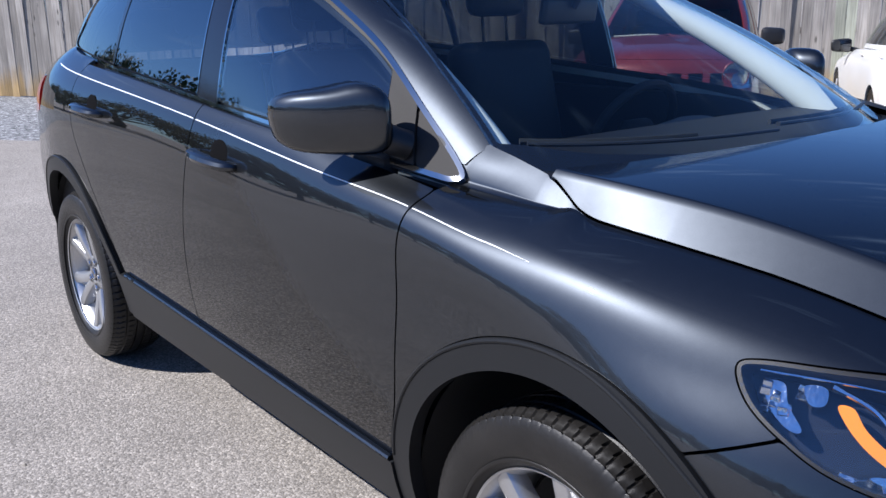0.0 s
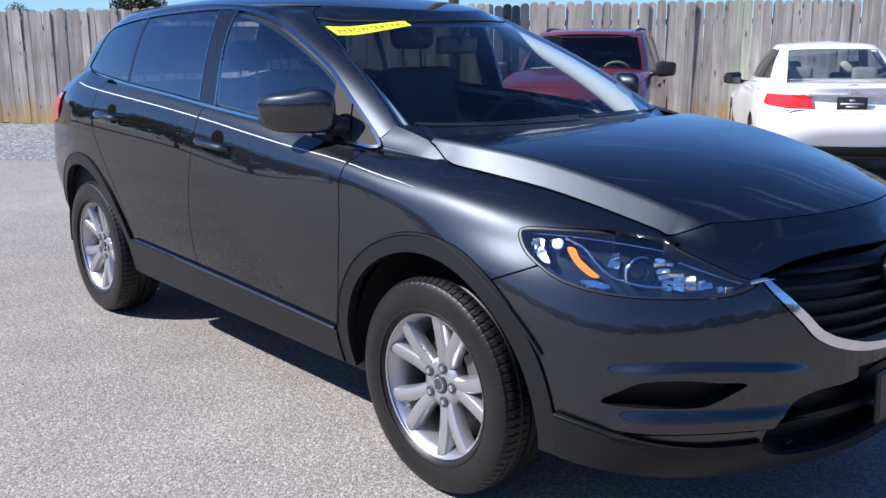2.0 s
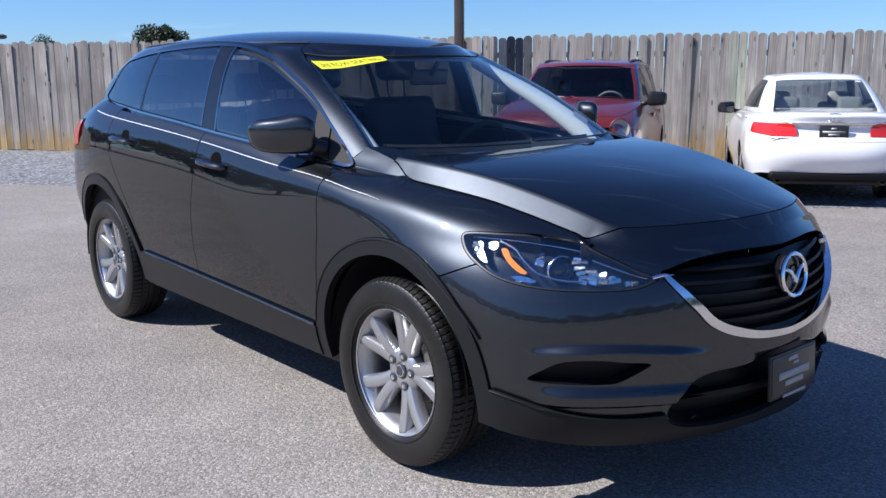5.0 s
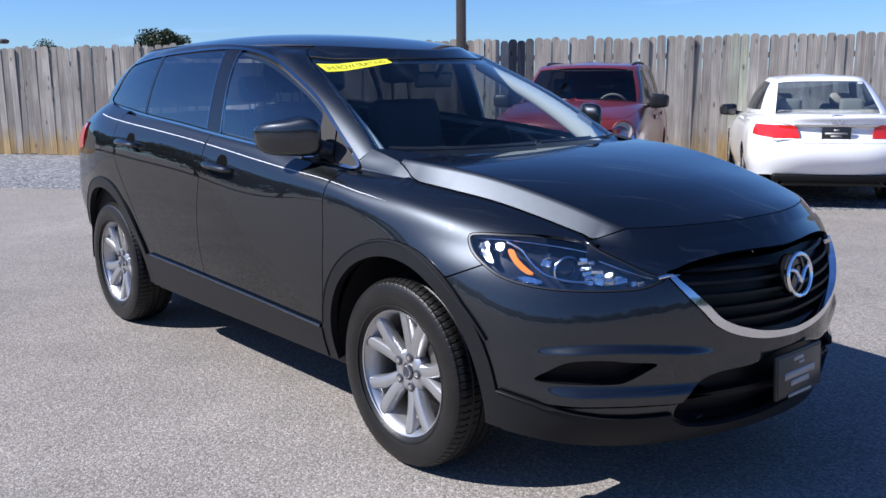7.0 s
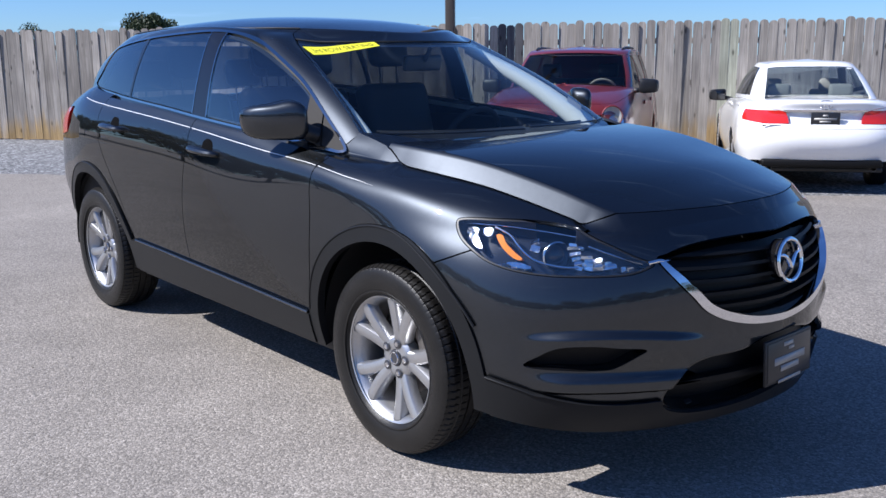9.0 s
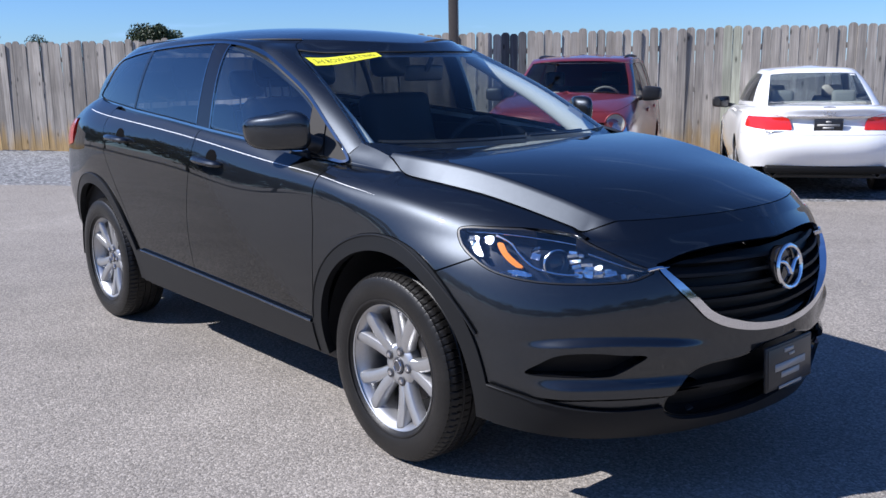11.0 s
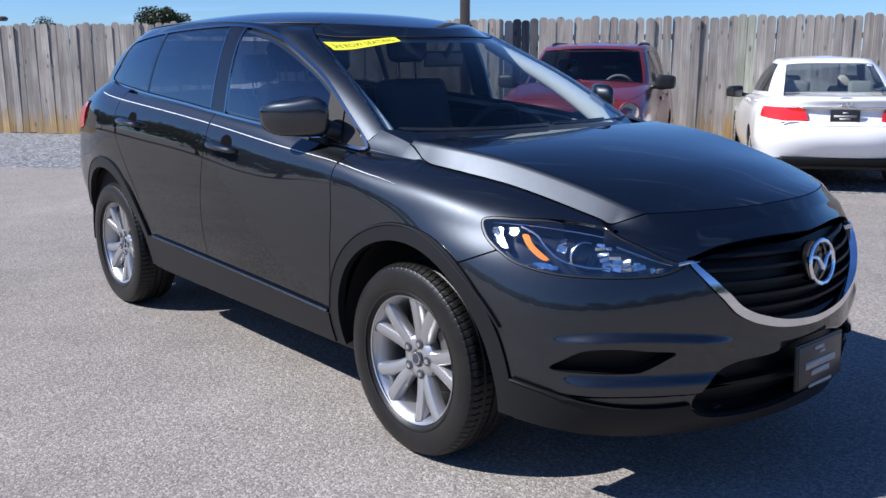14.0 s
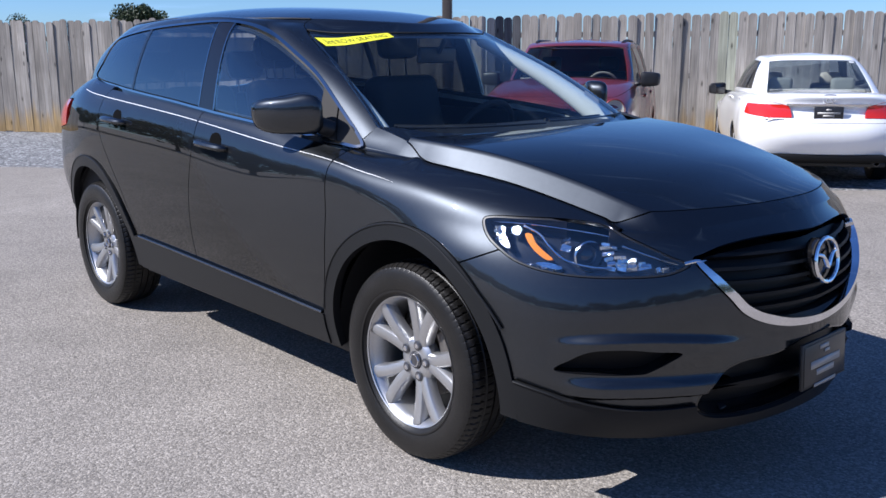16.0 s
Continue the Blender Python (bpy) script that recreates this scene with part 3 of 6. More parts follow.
def ground_height(y):
    """The lot falls gently towards the fence on the far side of the grey car."""
    k = min(1.0, max(0.0, (y - 2.0) / 4.0))
    return -0.085 * k * k * (3 - 2 * k)


ys = [-900, -60] + [2.0 + 0.25 * k for k in range(17)] + [60, 900]
ground = mesh_object("ground", [(x, y, ground_height(y)) for y in ys for x in (-900, 900)], [(2 * k, 2 * k + 1, 2 * k + 3, 2 * k + 2) for k in range(len(ys) - 1)], ASPHALT)
tagged(ground, "worn light-grey asphalt lot with pale aggregate", "asphalt", kind="structure")


def gravel_strip():
    """Loose gravel from the fence to an uneven edge on the asphalt."""
    verts, faces = [], []
    rng = random.Random(5)
    n, rows = 260, 10
    for i in range(n):
        s = -14 + 46 * i / (n - 1)
        edge = 4.78 + 0.12 * noise.noise((s * 0.7, 3.1, 0)) + 0.05 * noise.noise((s * 3.1, 7.7, 0))
        for j in range(rows):
            k = j / (rows - 1)
            p = FENCE_AT + FENCE_WAY * s + FENCE_OUT * (-1.5 + k * (edge + 1.5))
            h = 0.012 * (1 - k ** 6) + 0.004 + 0.006 * rng.random() * (1 - k)
            verts.append((p.x, p.y, ground_height(p.y) + (h if j < rows - 1 else 0.001)))
    for i in range(n - 1):
        for j in range(rows - 1):
            a = i * rows + j
            faces.append((a, a + 1, a + rows + 1, a + rows))
    return mesh_object("gravel", verts, faces, GRAVEL)


tagged(gravel_strip(), "loose grey gravel strip along the wooden fence", "gravel", kind="structure")


def loose_bits():
    """Small stones and dry leaf scraps scattered on the asphalt."""
    rng = random.Random(23)
    verts, faces = [], []
    for k in range(420):
        x, y = rng.uniform(-9, 2.5), rng.uniform(-4.5, 9)
        if -4 < x < 1.3 and -1.1 < y < 1.1:
            continue
        r, n, z = rng.uniform(0.004, 0.011), len(verts), ground_height(y)
        for i in range(5):
            a = 2 * math.pi * i / 5 + rng.uniform(-.3, .3)
            verts.append((x + math.cos(a) * r * rng.uniform(.7, 1.3), y + math.sin(a) * r * rng.uniform(.6, 1.0), z))
        verts.append((x + rng.uniform(-.2, .2) * r, y, z + r * rng.uniform(.5, .9)))
        faces += [(n + i, n + (i + 1) % 5, n + 5) for i in range(5)]
    return mesh_object("loose_stones", verts, faces, LOOSE)


LOOSE = material("loose_stone", (0.24, 0.215, 0.18), rough=0.9, vary=0.5, grain=0.3, scale=8)
tagged(loose_bits(), "scattered small stones lying on the asphalt", "stones", kind="stuff")


# ---- the grey car ----
GAP = 0.0026
HEADLIGHT = curve_through([(9.90, .950), (9.97, .905), (10.10, .866), (10.25, .833), (10.48, .812), (10.80, .805), (11.28, .812), (11.50, .833), (11.545, .846), (11.42, .866),
                           (11.23, .901), (11.03, .931), (10.85, .955), (10.50, .966), (10.20, .966), (9.97, .963)], True) * (0.33, 1)
GRILLE = curve_through([(11.60, .855), (11.70, .790), (11.82, .735), (11.95, .682), (12.18, .640), (12.53, .610), (13.0, .597), (13.45, .605), (13.5, .75), (13.45, .900), (13.0, .903), (12.45, .905), (12.0, .893), (11.72, .872)], True) * (0.33, 1)
FOG = curve_through([(10.42, .508), (10.56, .545), (10.74, .580), (11.0, .588), (11.22, .580), (11.43, .572), (11.36, .545), (11.22, .510), (11.10, .499), (10.72, .500)], True, 4) * (0.33, 1)
INTAKE = curve_through([(11.58, .400), (11.74, .478), (11.96, .520), (12.38, .530), (12.7, .552), (13.0, .556), (13.4, .55), (13.4, .36), (13.0, .358), (12.5, .340), (11.9, .330), (11.62, .352)], True) * (0.33, 1)
HOOD = np.concatenate([RIM[(RIM[:, 0] > 8.459) & (RIM[:, 0] < 13.3), 1:], curve_through([(.92, -.3), (.0, -.3), (-.05, .0), (-.07, .30), (-.12, .58)])])
DLO = curve_through([(-3.17, 1.336), (-2.645, 1.293), (-2.25, 1.268), (-1.909, 1.247), (-1.558, 1.220), (-1.103, 1.188), (-.75, 1.158), (-.50, 1.130), (-.405, 1.122), (-.395, 1.150), (-.56, 1.260),
                     (-.788, 1.396), (-1.034, 1.503), (-1.25, 1.582), (-1.412, 1.622), (-1.606, 1.638), (-1.95, 1.634), (-2.421, 1.618), (-2.85, 1.588), (-3.04, 1.555), (-3.12, 1.44)], True)
FRONT_DOOR = np.concatenate([curve_through([(-.405, 1.20), (-.41, 1.12), (-.432, 1.01), (-.428, .85), (-.455, .65), (-.515, .46), (-.53, .30)]),
                             curve_through([(-1.56, .30), (-1.612, .47), (-1.596, .74), (-1.545, 1.0), (-1.515, 1.17), (-1.50, 1.40)])])
REAR_DOOR = np.concatenate([curve_through([(-1.50, 1.40), (-1.515, 1.17), (-1.545, 1.0), (-1.596, .74), (-1.612, .47), (-1.56, .30)]),
                            curve_through([(-2.33, .30), (-2.315, .50), (-2.335, .60), (-2.40, .74), (-2.50, .87), (-2.61, 1.0), (-2.66, 1.12), (-2.66, 1.40)])])
ARCH_FRONT, ARCH_REAR, ARCH_OUT, ARCH_IN = (0.02, .375), (-2.862, .380), 0.525, 0.462


def arch(x, z, centre):
    return np.hypot(x - centre[0], z - centre[1])


def arches(x, z):
    return np.minimum(arch(x, z, ARCH_FRONT), arch(x, z, ARCH_REAR))


def front_split(u):
    return np.interp(u, [9.55, 9.60, 9.68, 10.1, 11.03], [.2, .785, .803, .868, .945])


SILL_V = 1.04


def hood_side(x, y):
    return inside(HOOD, x, y)


PANELS = {
    "front_door": lambda u, v, x, y, z: np.maximum.reduce([inside(FRONT_DOOR, x, z) + GAP, (SILL_V - v) * 0.1, ARCH_OUT + GAP - arches(x, z), (v - 6.14) * 0.06]),
    "rear_door": lambda u, v, x, y, z: np.maximum.reduce([inside(REAR_DOOR, x, z) + GAP, (SILL_V - v) * 0.1, ARCH_OUT + GAP - arches(x, z), (v - 6.14) * 0.06]),
    "front_fender": lambda u, v, x, y, z: np.maximum.reduce([-inside(FRONT_DOOR, x, z) + GAP, -0.65 - x, (SILL_V - v) * 0.1, ARCH_OUT + GAP - arches(x, z), front_split(u) + GAP - z,
                                                            (u - 11.03) * 0.35, GAP - inside(HEADLIGHT, u * 0.33, z), (v - 7.0) * 0.06 + GAP * 0.4, np.where(v > 5.95, np.maximum(pillar_seam(y) + 0.0015 - x, -0.006 - inside(DLO, x, z)), -1.0)]),
    "quarter_panel": lambda u, v, x, y, z: np.maximum.reduce([-inside(REAR_DOOR, x, z) + GAP, x + 2.2, (SILL_V - v) * 0.1, ARCH_OUT + GAP - arches(x, z), (1.25 - u) * 0.4 + GAP,
                                                             GAP - inside(TAIL_LAMP, u * 0.4, z), (v - 6.6) * 0.08]),
    "front_bumper": lambda u, v, x, y, z: np.maximum.reduce([np.where(u < 11.03, z - front_split(u) + GAP, -1.0), (9.6 - u) * 0.3, (SILL_V - v) * 0.1, ARCH_OUT + GAP - arches(x, z),
                                                            GAP - inside(HEADLIGHT, u * 0.33, z), (v - 7.0) * 0.045 + GAP * 0.4, GAP - inside(GRILLE, u * 0.33, z), -inside(FOG, u * 0.33, z),
                                                            -inside(INTAKE, u * 0.33, z)]),
    "lower_bumper": lambda u, v, x, y, z: np.maximum.reduce([(v - SILL_V + 0.03) * 0.1, (9.6 - u) * 0.3, ARCH_OUT + GAP - arches(x, z), -inside(INTAKE, u * 0.33, z)]),
    "sill_trim": lambda u, v, x, y, z: np.maximum.reduce([(v - SILL_V + 0.03) * 0.1, ARCH_OUT + GAP - arches(x, z), (u - 9.0) * 0.3, (4.0 - u) * 0.3]),
    "rear_bumper": lambda u, v, x, y, z: np.maximum.reduce([(v - SILL_V + 0.03) * 0.1, ARCH_OUT + GAP - arches(x, z), (u - 4.0) * 0.3]),
    "headlight_lens": lambda u, v, x, y, z: inside(HEADLIGHT, u * 0.33, z) + 0.001,
    "tail_lamp": lambda u, v, x, y, z: inside(TAIL_LAMP, u * 0.4, z) + GAP,
    "wheel_arch_trim": lambda u, v, x, y, z: np.maximum.reduce([arches(x, z) - ARCH_OUT, ARCH_IN - arches(x, z)]),
    "tailgate": lambda u, v, x, y, z: np.maximum.reduce([(u - 1.25) * 0.4 + GAP, (SILL_V - v) * 0.1]),
}
TAIL_LAMP = np.array([(1.28, 1.00), (2.2, 1.01), (2.95, 1.055), (3.22, 1.13), (3.17, 1.215), (2.2, 1.20), (1.28, 1.16)]) * (0.4, 1)
WS_EDGE = lambda v: np.interp(v, [0, .35, .85, 1.33, 2], [7.88, 7.95, 8.03, 8.15, 8.28])


def glass_cut(a, b):
    """Which side of the line from a to b (seen from the side) a point lies; negative towards the rear."""
    (ax, az), (bx, bz) = a, b
    w = math.hypot(bx - ax, bz - az)
    return lambda x, z: ((x - ax) * (bz - az) - (z - az) * (bx - ax)) / w


QUARTER_REAR, QUARTER_FRONT = glass_cut((-2.435, 1.20), (-2.435, 1.70)), glass_cut((-2.415, 1.20), (-2.385, 1.70))
B_REAR, B_FRONT = glass_cut((-1.585, 1.20), (-1.612, 1.70)), glass_cut((-1.435, 1.20), (-1.485, 1.70))
SAIL_REAR, SAIL_FRONT = glass_cut((-.615, 1.15), (-.755, 1.40)), glass_cut((-.505, 1.10), (-.60, 1.28))
FRAME = 0.0105
CABIN = {
    "window_trim": lambda u, v, x, y, z: np.maximum(inside(DLO, x, z), -inside(DLO, x, z) - FRAME),
    "quarter_window": lambda u, v, x, y, z: np.maximum(inside(DLO, x, z) + FRAME + 0.006, QUARTER_REAR(x, z)),
    "rear_door_window": lambda u, v, x, y, z: np.maximum.reduce([inside(DLO, x, z) + FRAME + 0.006, -QUARTER_FRONT(x, z), B_REAR(x, z)]),
    "front_door_window": lambda u, v, x, y, z: np.maximum.reduce([inside(DLO, x, z) + FRAME + 0.006, -B_FRONT(x, z), SAIL_REAR(x, z)]),
    "door_pillar_trim": lambda u, v, x, y, z: np.maximum.reduce([inside(DLO, x, z) + FRAME, -B_REAR(x, z) + 0.002, B_FRONT(x, z) + 0.002]),
    "rear_pillar_trim": lambda u, v, x, y, z: np.maximum.reduce([inside(DLO, x, z) + FRAME, -QUARTER_REAR(x, z), QUARTER_FRONT(x, z)]),
    "sail_panel": lambda u, v, x, y, z: np.maximum.reduce([inside(DLO, x, z) + FRAME, -SAIL_REAR(x, z) + 0.002, SAIL_FRONT(x, z) + 0.002]),
    "small_front_window": lambda u, v, x, y, z: np.maximum(inside(DLO, x, z) + FRAME, -SAIL_FRONT(x, z) + 0.004),
    "pillar_and_roof_rail": lambda u, v, x, y, z: np.maximum.reduce([-inside(DLO, x, z), (v - 2.97) * 0.09, (u - WS_EDGE(v)) * 0.25 + 0.003, (1.45 - u) * 0.3, 0.06 - v, np.where(z < 1.30, x - pillar_seam(y) - 0.010, -1.0)]),
    "windshield": lambda u, v, x, y, z: np.maximum.reduce([(WS_EDGE(v) - u) * 0.25 + 0.004, (v - 1.98) * 0.2, (0.02 - v) * 0.2]),
    "roof_front": lambda u, v, x, y, z: np.maximum.reduce([(2.0 - v) * 0.2, (v - 3.0) * 0.09, (8.28 - u) * 0.25]),
    "rear_window": lambda u, v, x, y, z: np.maximum.reduce([(u - 1.44) * 0.3, (v - 2.0) * 0.1, 0.05 - v]),
}


def skinner(car, body, cabin):
    """A function that cuts panels of a car out of its body and cabin sheets, on the right side, both sides, or across the middle."""
    def skin(name, which, f, mat, du=(0, 13), dv=(0, 7), step=0.022, vstep=0.055, sheet=None, both=False, depth=0.014, lift=0.0, left=True, label="", parent=None, out=-1):
        s = sheet or (body if which == "b" else cabin)
        if isinstance(s, Field):
            out = 1
        us, vs = np.arange(du[0], du[1] + step / 2, step), np.arange(dv[0], dv[1] + vstep / 2, vstep)
        if both:
            us[-1] = du[1]
        P, N, Q = panel_data(s, f, us, vs, depth, lift, both, out)
        ob = mesh_object(name, P, Q, mat, parent or car, normals=N)
        tagged(ob, label)
        if left and not both:
            flip = np.array((1, -1, 1))
            tagged(mesh_object(name, P * flip, [q[::-1] for q in Q], mat, parent or car, normals=N * flip), label)
        return ob
    return skin


def on_body(u, v, d=0.0, right=True):
    """A point of the body's skin, d metres under it, on the car's right or left."""
    p = body_sheet.at(u, v) + body_sheet.normal(np.float64(u), np.float64(v)) * d
    return Vector((p[0], -p[1] if right else p[1], p[2]))


def on_cabin(u, v, d=0.0, right=True):
    p = cabin_sheet.at(u, v) + cabin_sheet.normal(np.float64(u), np.float64(v)) * d
    return Vector((p[0], -p[1] if right else p[1], p[2]))


def frame_of(sheet, u, v, d=0.0, right=True):
    """A pose on a sheet's right side: x along the car, z outwards."""
    s = 1 if right else -1
    p = sheet.at(u, v)
    n = -sheet.normal(np.float64(u), np.float64(v))
    t = sheet.at(u + 0.02, v) - sheet.at(u - 0.02, v)
    p, n, t = (Vector((q[0], -q[1] * s, q[2])) for q in (p, n, t))
    n.normalize()
    t = (t - n * t.dot(n)).normalized()
    m = Matrix((t, n.cross(t), n)).transposed().to_4x4()
    m.translation = p - n * d
    return m


def level(u, z, sheet=None):
    """The v at which a sheet has the height z at u."""
    v = np.linspace(0.5, 7.0, 300)
    h = (sheet or body_sheet).at(np.full(300, float(u)), v)[:, 2]
    return float(np.interp(z, h, v))


def loop_of(points, scale=0.33):
    return curve_through(points, True) * (scale, 1)


def suv_front(car, skin):
    full = (9.5, 13), (2.0, 6.0)
    # lamps
    lamp = skin("headlight", "b", lambda u, v, x, y, z: np.maximum(inside(HEADLIGHT, u * 0.33, z), -inside(HEADLIGHT, u * 0.33, z) - 0.005), BLACK_PLASTIC, (9.7, 11.8), (3, 6), 0.012, 0.03, depth=0.075, left=False)
    left = skin("headlight", "b", lambda u, v, x, y, z: np.maximum(inside(HEADLIGHT, u * 0.33, z), -inside(HEADLIGHT, u * 0.33, z) - 0.005), BLACK_PLASTIC, (9.7, 11.8), (3, 6), 0.012, 0.03, depth=0.075, left=False)
    left.matrix_basis = Matrix.Diagonal((1, -1, 1, 1))
    pieces = [
        ("reflector", [(9.99, .940), (10.06, .944), (10.09, .918), (10.15, .888), (10.11, .884), (10.04, .905)], REFLECTOR, 0.030),
        ("reflector", [(10.13, .946), (10.20, .948), (10.21, .925), (10.16, .922)], REFLECTOR, 0.026),
        ("turn_signal", [(10.25, .926), (10.30, .927), (10.35, .903), (10.43, .877), (10.49, .857), (10.44, .854), (10.37, .872), (10.30, .899)], AMBER, 0.022),
        ("reflector", [(10.36, .842), (10.43, .830), (10.53, .826), (10.55, .834), (10.46, .845)], REFLECTOR, 0.020),
        ("housing", [(9.92, .950), (10.05, .880), (10.25, .835), (10.80, .805), (11.28, .812), (11.53, .845), (11.23, .901), (10.85, .955), (10.50, .966), (10.0, .963)], LAMP_DARK, 0.070),
    ]
    for side in (lamp, left):
        for name, outline, mat, d in pieces:
            o = loop_of(outline)
            skin(name, "b", lambda u, v, x, y, z: inside(o, u * 0.33, z), mat, (9.7, 11.8), (3, 6), 0.012, 0.03, lift=-d, depth=0.02, left=False, parent=side)
        skin("lens", "b", PANELS["headlight_lens"], LENS, (9.7, 11.8), (3, 6), 0.02, 0.04, depth=0, left=False, parent=side, label="clear lamp lens")
        m = frame_of(body_sheet, 10.70, level(10.70, .885), 0.075)
        aim = Matrix.Translation(m.translation) @ Vector((0.86, -0.45, 0.05)).to_track_quat("Z", "Y").to_matrix().to_4x4()
        part("projector", lathe([(0.046, 0.055), (0.050, 0.050), (0.047, 0.03), (0.036, 0.01), (0.034, 0.0)], 32, aim), REFLECTOR, side)
        part("projector_lens", lathe([(0.0005, 0.052), (0.015, 0.0495), (0.027, 0.042), (0.035, 0.030), (0.036, 0.012)], 32, aim), GLOSS_BLACK, side)
        for keys, r in (([(10.22, .951), (10.36, .930), (10.46, .895), (10.58, .856), (10.76, .838), (10.92, .836)], 0.0042), ([(11.02, .905), (11.2, .880), (11.38, .858), (11.49, .848)], 0.003),
                        ([(9.97, .955), (10.3, .958), (10.7, .950), (10.9, .940)], 0.0022)):
            k = curve_through(keys, per=6)
            part("light_strip", tube([on_body(u, level(u, z), 0.022) for u, z in k], r, 6), CHROME, side)
        rng = random.Random(7)
        for low_u, high_u, low_z, high_z, cols, rows in ((10.88, 11.22, .828, .886, 4, 4), (10.84, 11.00, .893, .916, 2, 2), (10.53, 10.63, .885, .930, 1, 2), (11.26, 11.44, .823, .842, 3, 1), (10.24, 10.54, .822, .840, 4, 1),
                                                         (9.99, 10.10, .900, .945, 3, 4), (10.11, 10.20, .925, .950, 2, 2)):
            bm = bmesh.new()
            wide, tall = (high_u - low_u) / cols, (high_z - low_z) / rows
            for i in range(cols):
                for j in range(rows):
                    u, z = low_u + (i + 0.5) * wide + rng.uniform(-.2, .2) * wide, low_z + (j + 0.5) * tall - 0.05 * (i / cols) * (j / rows)
                    size = (wide * 0.38 * rng.uniform(0.8, 1.25), tall * rng.uniform(0.75, 1.1), 0.008)
                    add_box(bm, size, frame_of(body_sheet, u, level(u, z), 0.034 + rng.uniform(-.008, .008)) @ pose(0, 0, 0, rng.uniform(-28, 28), rng.uniform(-28, 28), rng.uniform(-14, 14)), 0.001, 1)
            part("reflector", bm, REFLECTOR, side, smooth=False)
    # grille
    skin("grille", "b", lambda u, v, x, y, z: inside(GRILLE, u * 0.33, z) + 0.004, GRILLE_BLACK, *full, 0.025, 0.05, both=True, lift=-0.055, depth=0.0, label="black grille backing")
    for k in range(6):
        zk = .875 - 0.046 * k
        skin("grille_slat", "b", lambda u, v, x, y, z: np.maximum(inside(GRILLE, u * 0.33, z) + 0.012, np.abs(z - zk + 0.012 * (np.minimum(u, 26 - u) - 11.6)) - 0.006), GRILLE_BLACK, *full, 0.02, 0.016, both=True, lift=-0.018, depth=0.03)
    skin("grille_surround", "b", lambda u, v, x, y, z: np.maximum.reduce([inside(GRILLE, u * 0.33, z), -inside(GRILLE, u * 0.33, z) - np.interp(z, [.60, .66, .80, .865], [.022, .030, .026, .016]), z - .853]), CHROME, (11.2, 13), (2.0, 6.0), 0.008, 0.02,
         both=True, lift=0.008, depth=0.03, label="bright chrome grille surround")
    for s in (1, -1):
        pts = [on_body(u, level(u, z), -0.004, s > 0) for u, z in ((11.50, .847), (11.55, .850), (11.60, .853), (11.645, .852))]
        part("chrome_link", tube(pts, 0.0055, 8), CHROME, car)
    badge = lambda k: [(1.108 - 0.010 * math.sin(t), 0.076 * k * math.cos(t), .806 + 0.072 * k * math.sin(t)) for t in (2 * math.pi * i / 40 for i in range(40))]
    em = part("badge", tube(badge(1.0), 0.0075, 8, closed=True, up=(1, 0, 0)), CHROME, car, "round chrome badge")
    wing = curve_through([(1.106, -0.068, .830), (1.108, -0.036, .824), (1.112, -0.010, .797), (1.113, 0, .785), (1.112, 0.010, .797), (1.108, 0.036, .824), (1.106, 0.068, .830)], per=5)
    part("badge_wing", tube(wing, lambda t: 0.004 + 0.006 * math.sin(math.pi * t) , 8, up=(1, 0, 0)), CHROME, em)
    part("badge_plate", lathe([(0.0005, 0.0), (0.070, 0.0), (0.070, -0.03)], 32, pose(1.090, 0, .806, 0, 84, 0)), GLOSS_BLACK, em)
    # fog recess, lower intake
    fog = FOG
    skin("fog_recess", "b", lambda u, v, x, y, z: inside(fog, u * 0.33, z) - 0.035, GRILLE_BLACK, (10, 11.9), (0.6, 3.4), 0.015, 0.04, lift=-0.045, depth=0.0)
    skin("fog_recess_wall", "b", lambda u, v, x, y, z: np.maximum(inside(fog, u * 0.33, z) - 0.003, -inside(fog, u * 0.33, z) - 0.001), GLOSS_BLACK, (10, 11.8), (0.8, 3), 0.008, 0.02, lift=-0.003, depth=0.045)
    skin("intake", "b", lambda u, v, x, y, z: inside(INTAKE, u * 0.33, z) - 0.004, GRILLE_BLACK, (11.2, 13), (0.0, 3), 0.02, 0.04, both=True, lift=-0.06, depth=0.0, label="black lower intake")
    skin("intake_bar", "b", lambda u, v, x, y, z: np.maximum(inside(INTAKE, u * 0.33, z) - 0.001, np.abs(z - .430) - 0.012), GRILLE_BLACK, (11.2, 13), (0.0, 3), 0.02, 0.015, both=True, lift=-0.020, depth=0.04)
    skin("intake_rim", "b", lambda u, v, x, y, z: np.maximum(inside(INTAKE, u * 0.33, z) - 0.001, -inside(INTAKE, u * 0.33, z) - 0.006), GLOSS_BLACK, (11.2, 13), (0.0, 3), 0.01, 0.02, both=True, lift=-0.002, depth=0.06)
    for right in (True, False):
        part("bumper_edge", tube([on_body(u, SILL_V - 0.02, -0.014, right) for u in np.linspace(10.06, 11.56, 30)], lambda t: 0.006 - 0.003 * t, 8, flat=0.7), CLADDING, car)
    # dealer plate
    plate = part("front_plate", box((0.012, 0.304, 0.158), pose(1.124, 0, .463, 0, -3, 0), 0.003), BLACK_PLASTIC, car, "dark dealer plate with silver print")
    part("plate_face", box((0.004, 0.284, 0.138), pose(1.1305, 0, .464, 0, -3, 0), 0.001), PLATE_DARK, plate)
    for w, h, y, z in ((0.20, 0.026, 0, .462), (0.12, 0.020, 0, .432), (0.06, 0.014, -0.01, .515), (0.035, 0.010, 0.01, .497), (0.15, 0.011, 0, .389)):
        part("print_bar", box((0.002, w, h), pose(1.1335 + (z - .464) * -0.052, y, z, 0, -3, 0)), PLATE_INK, plate)


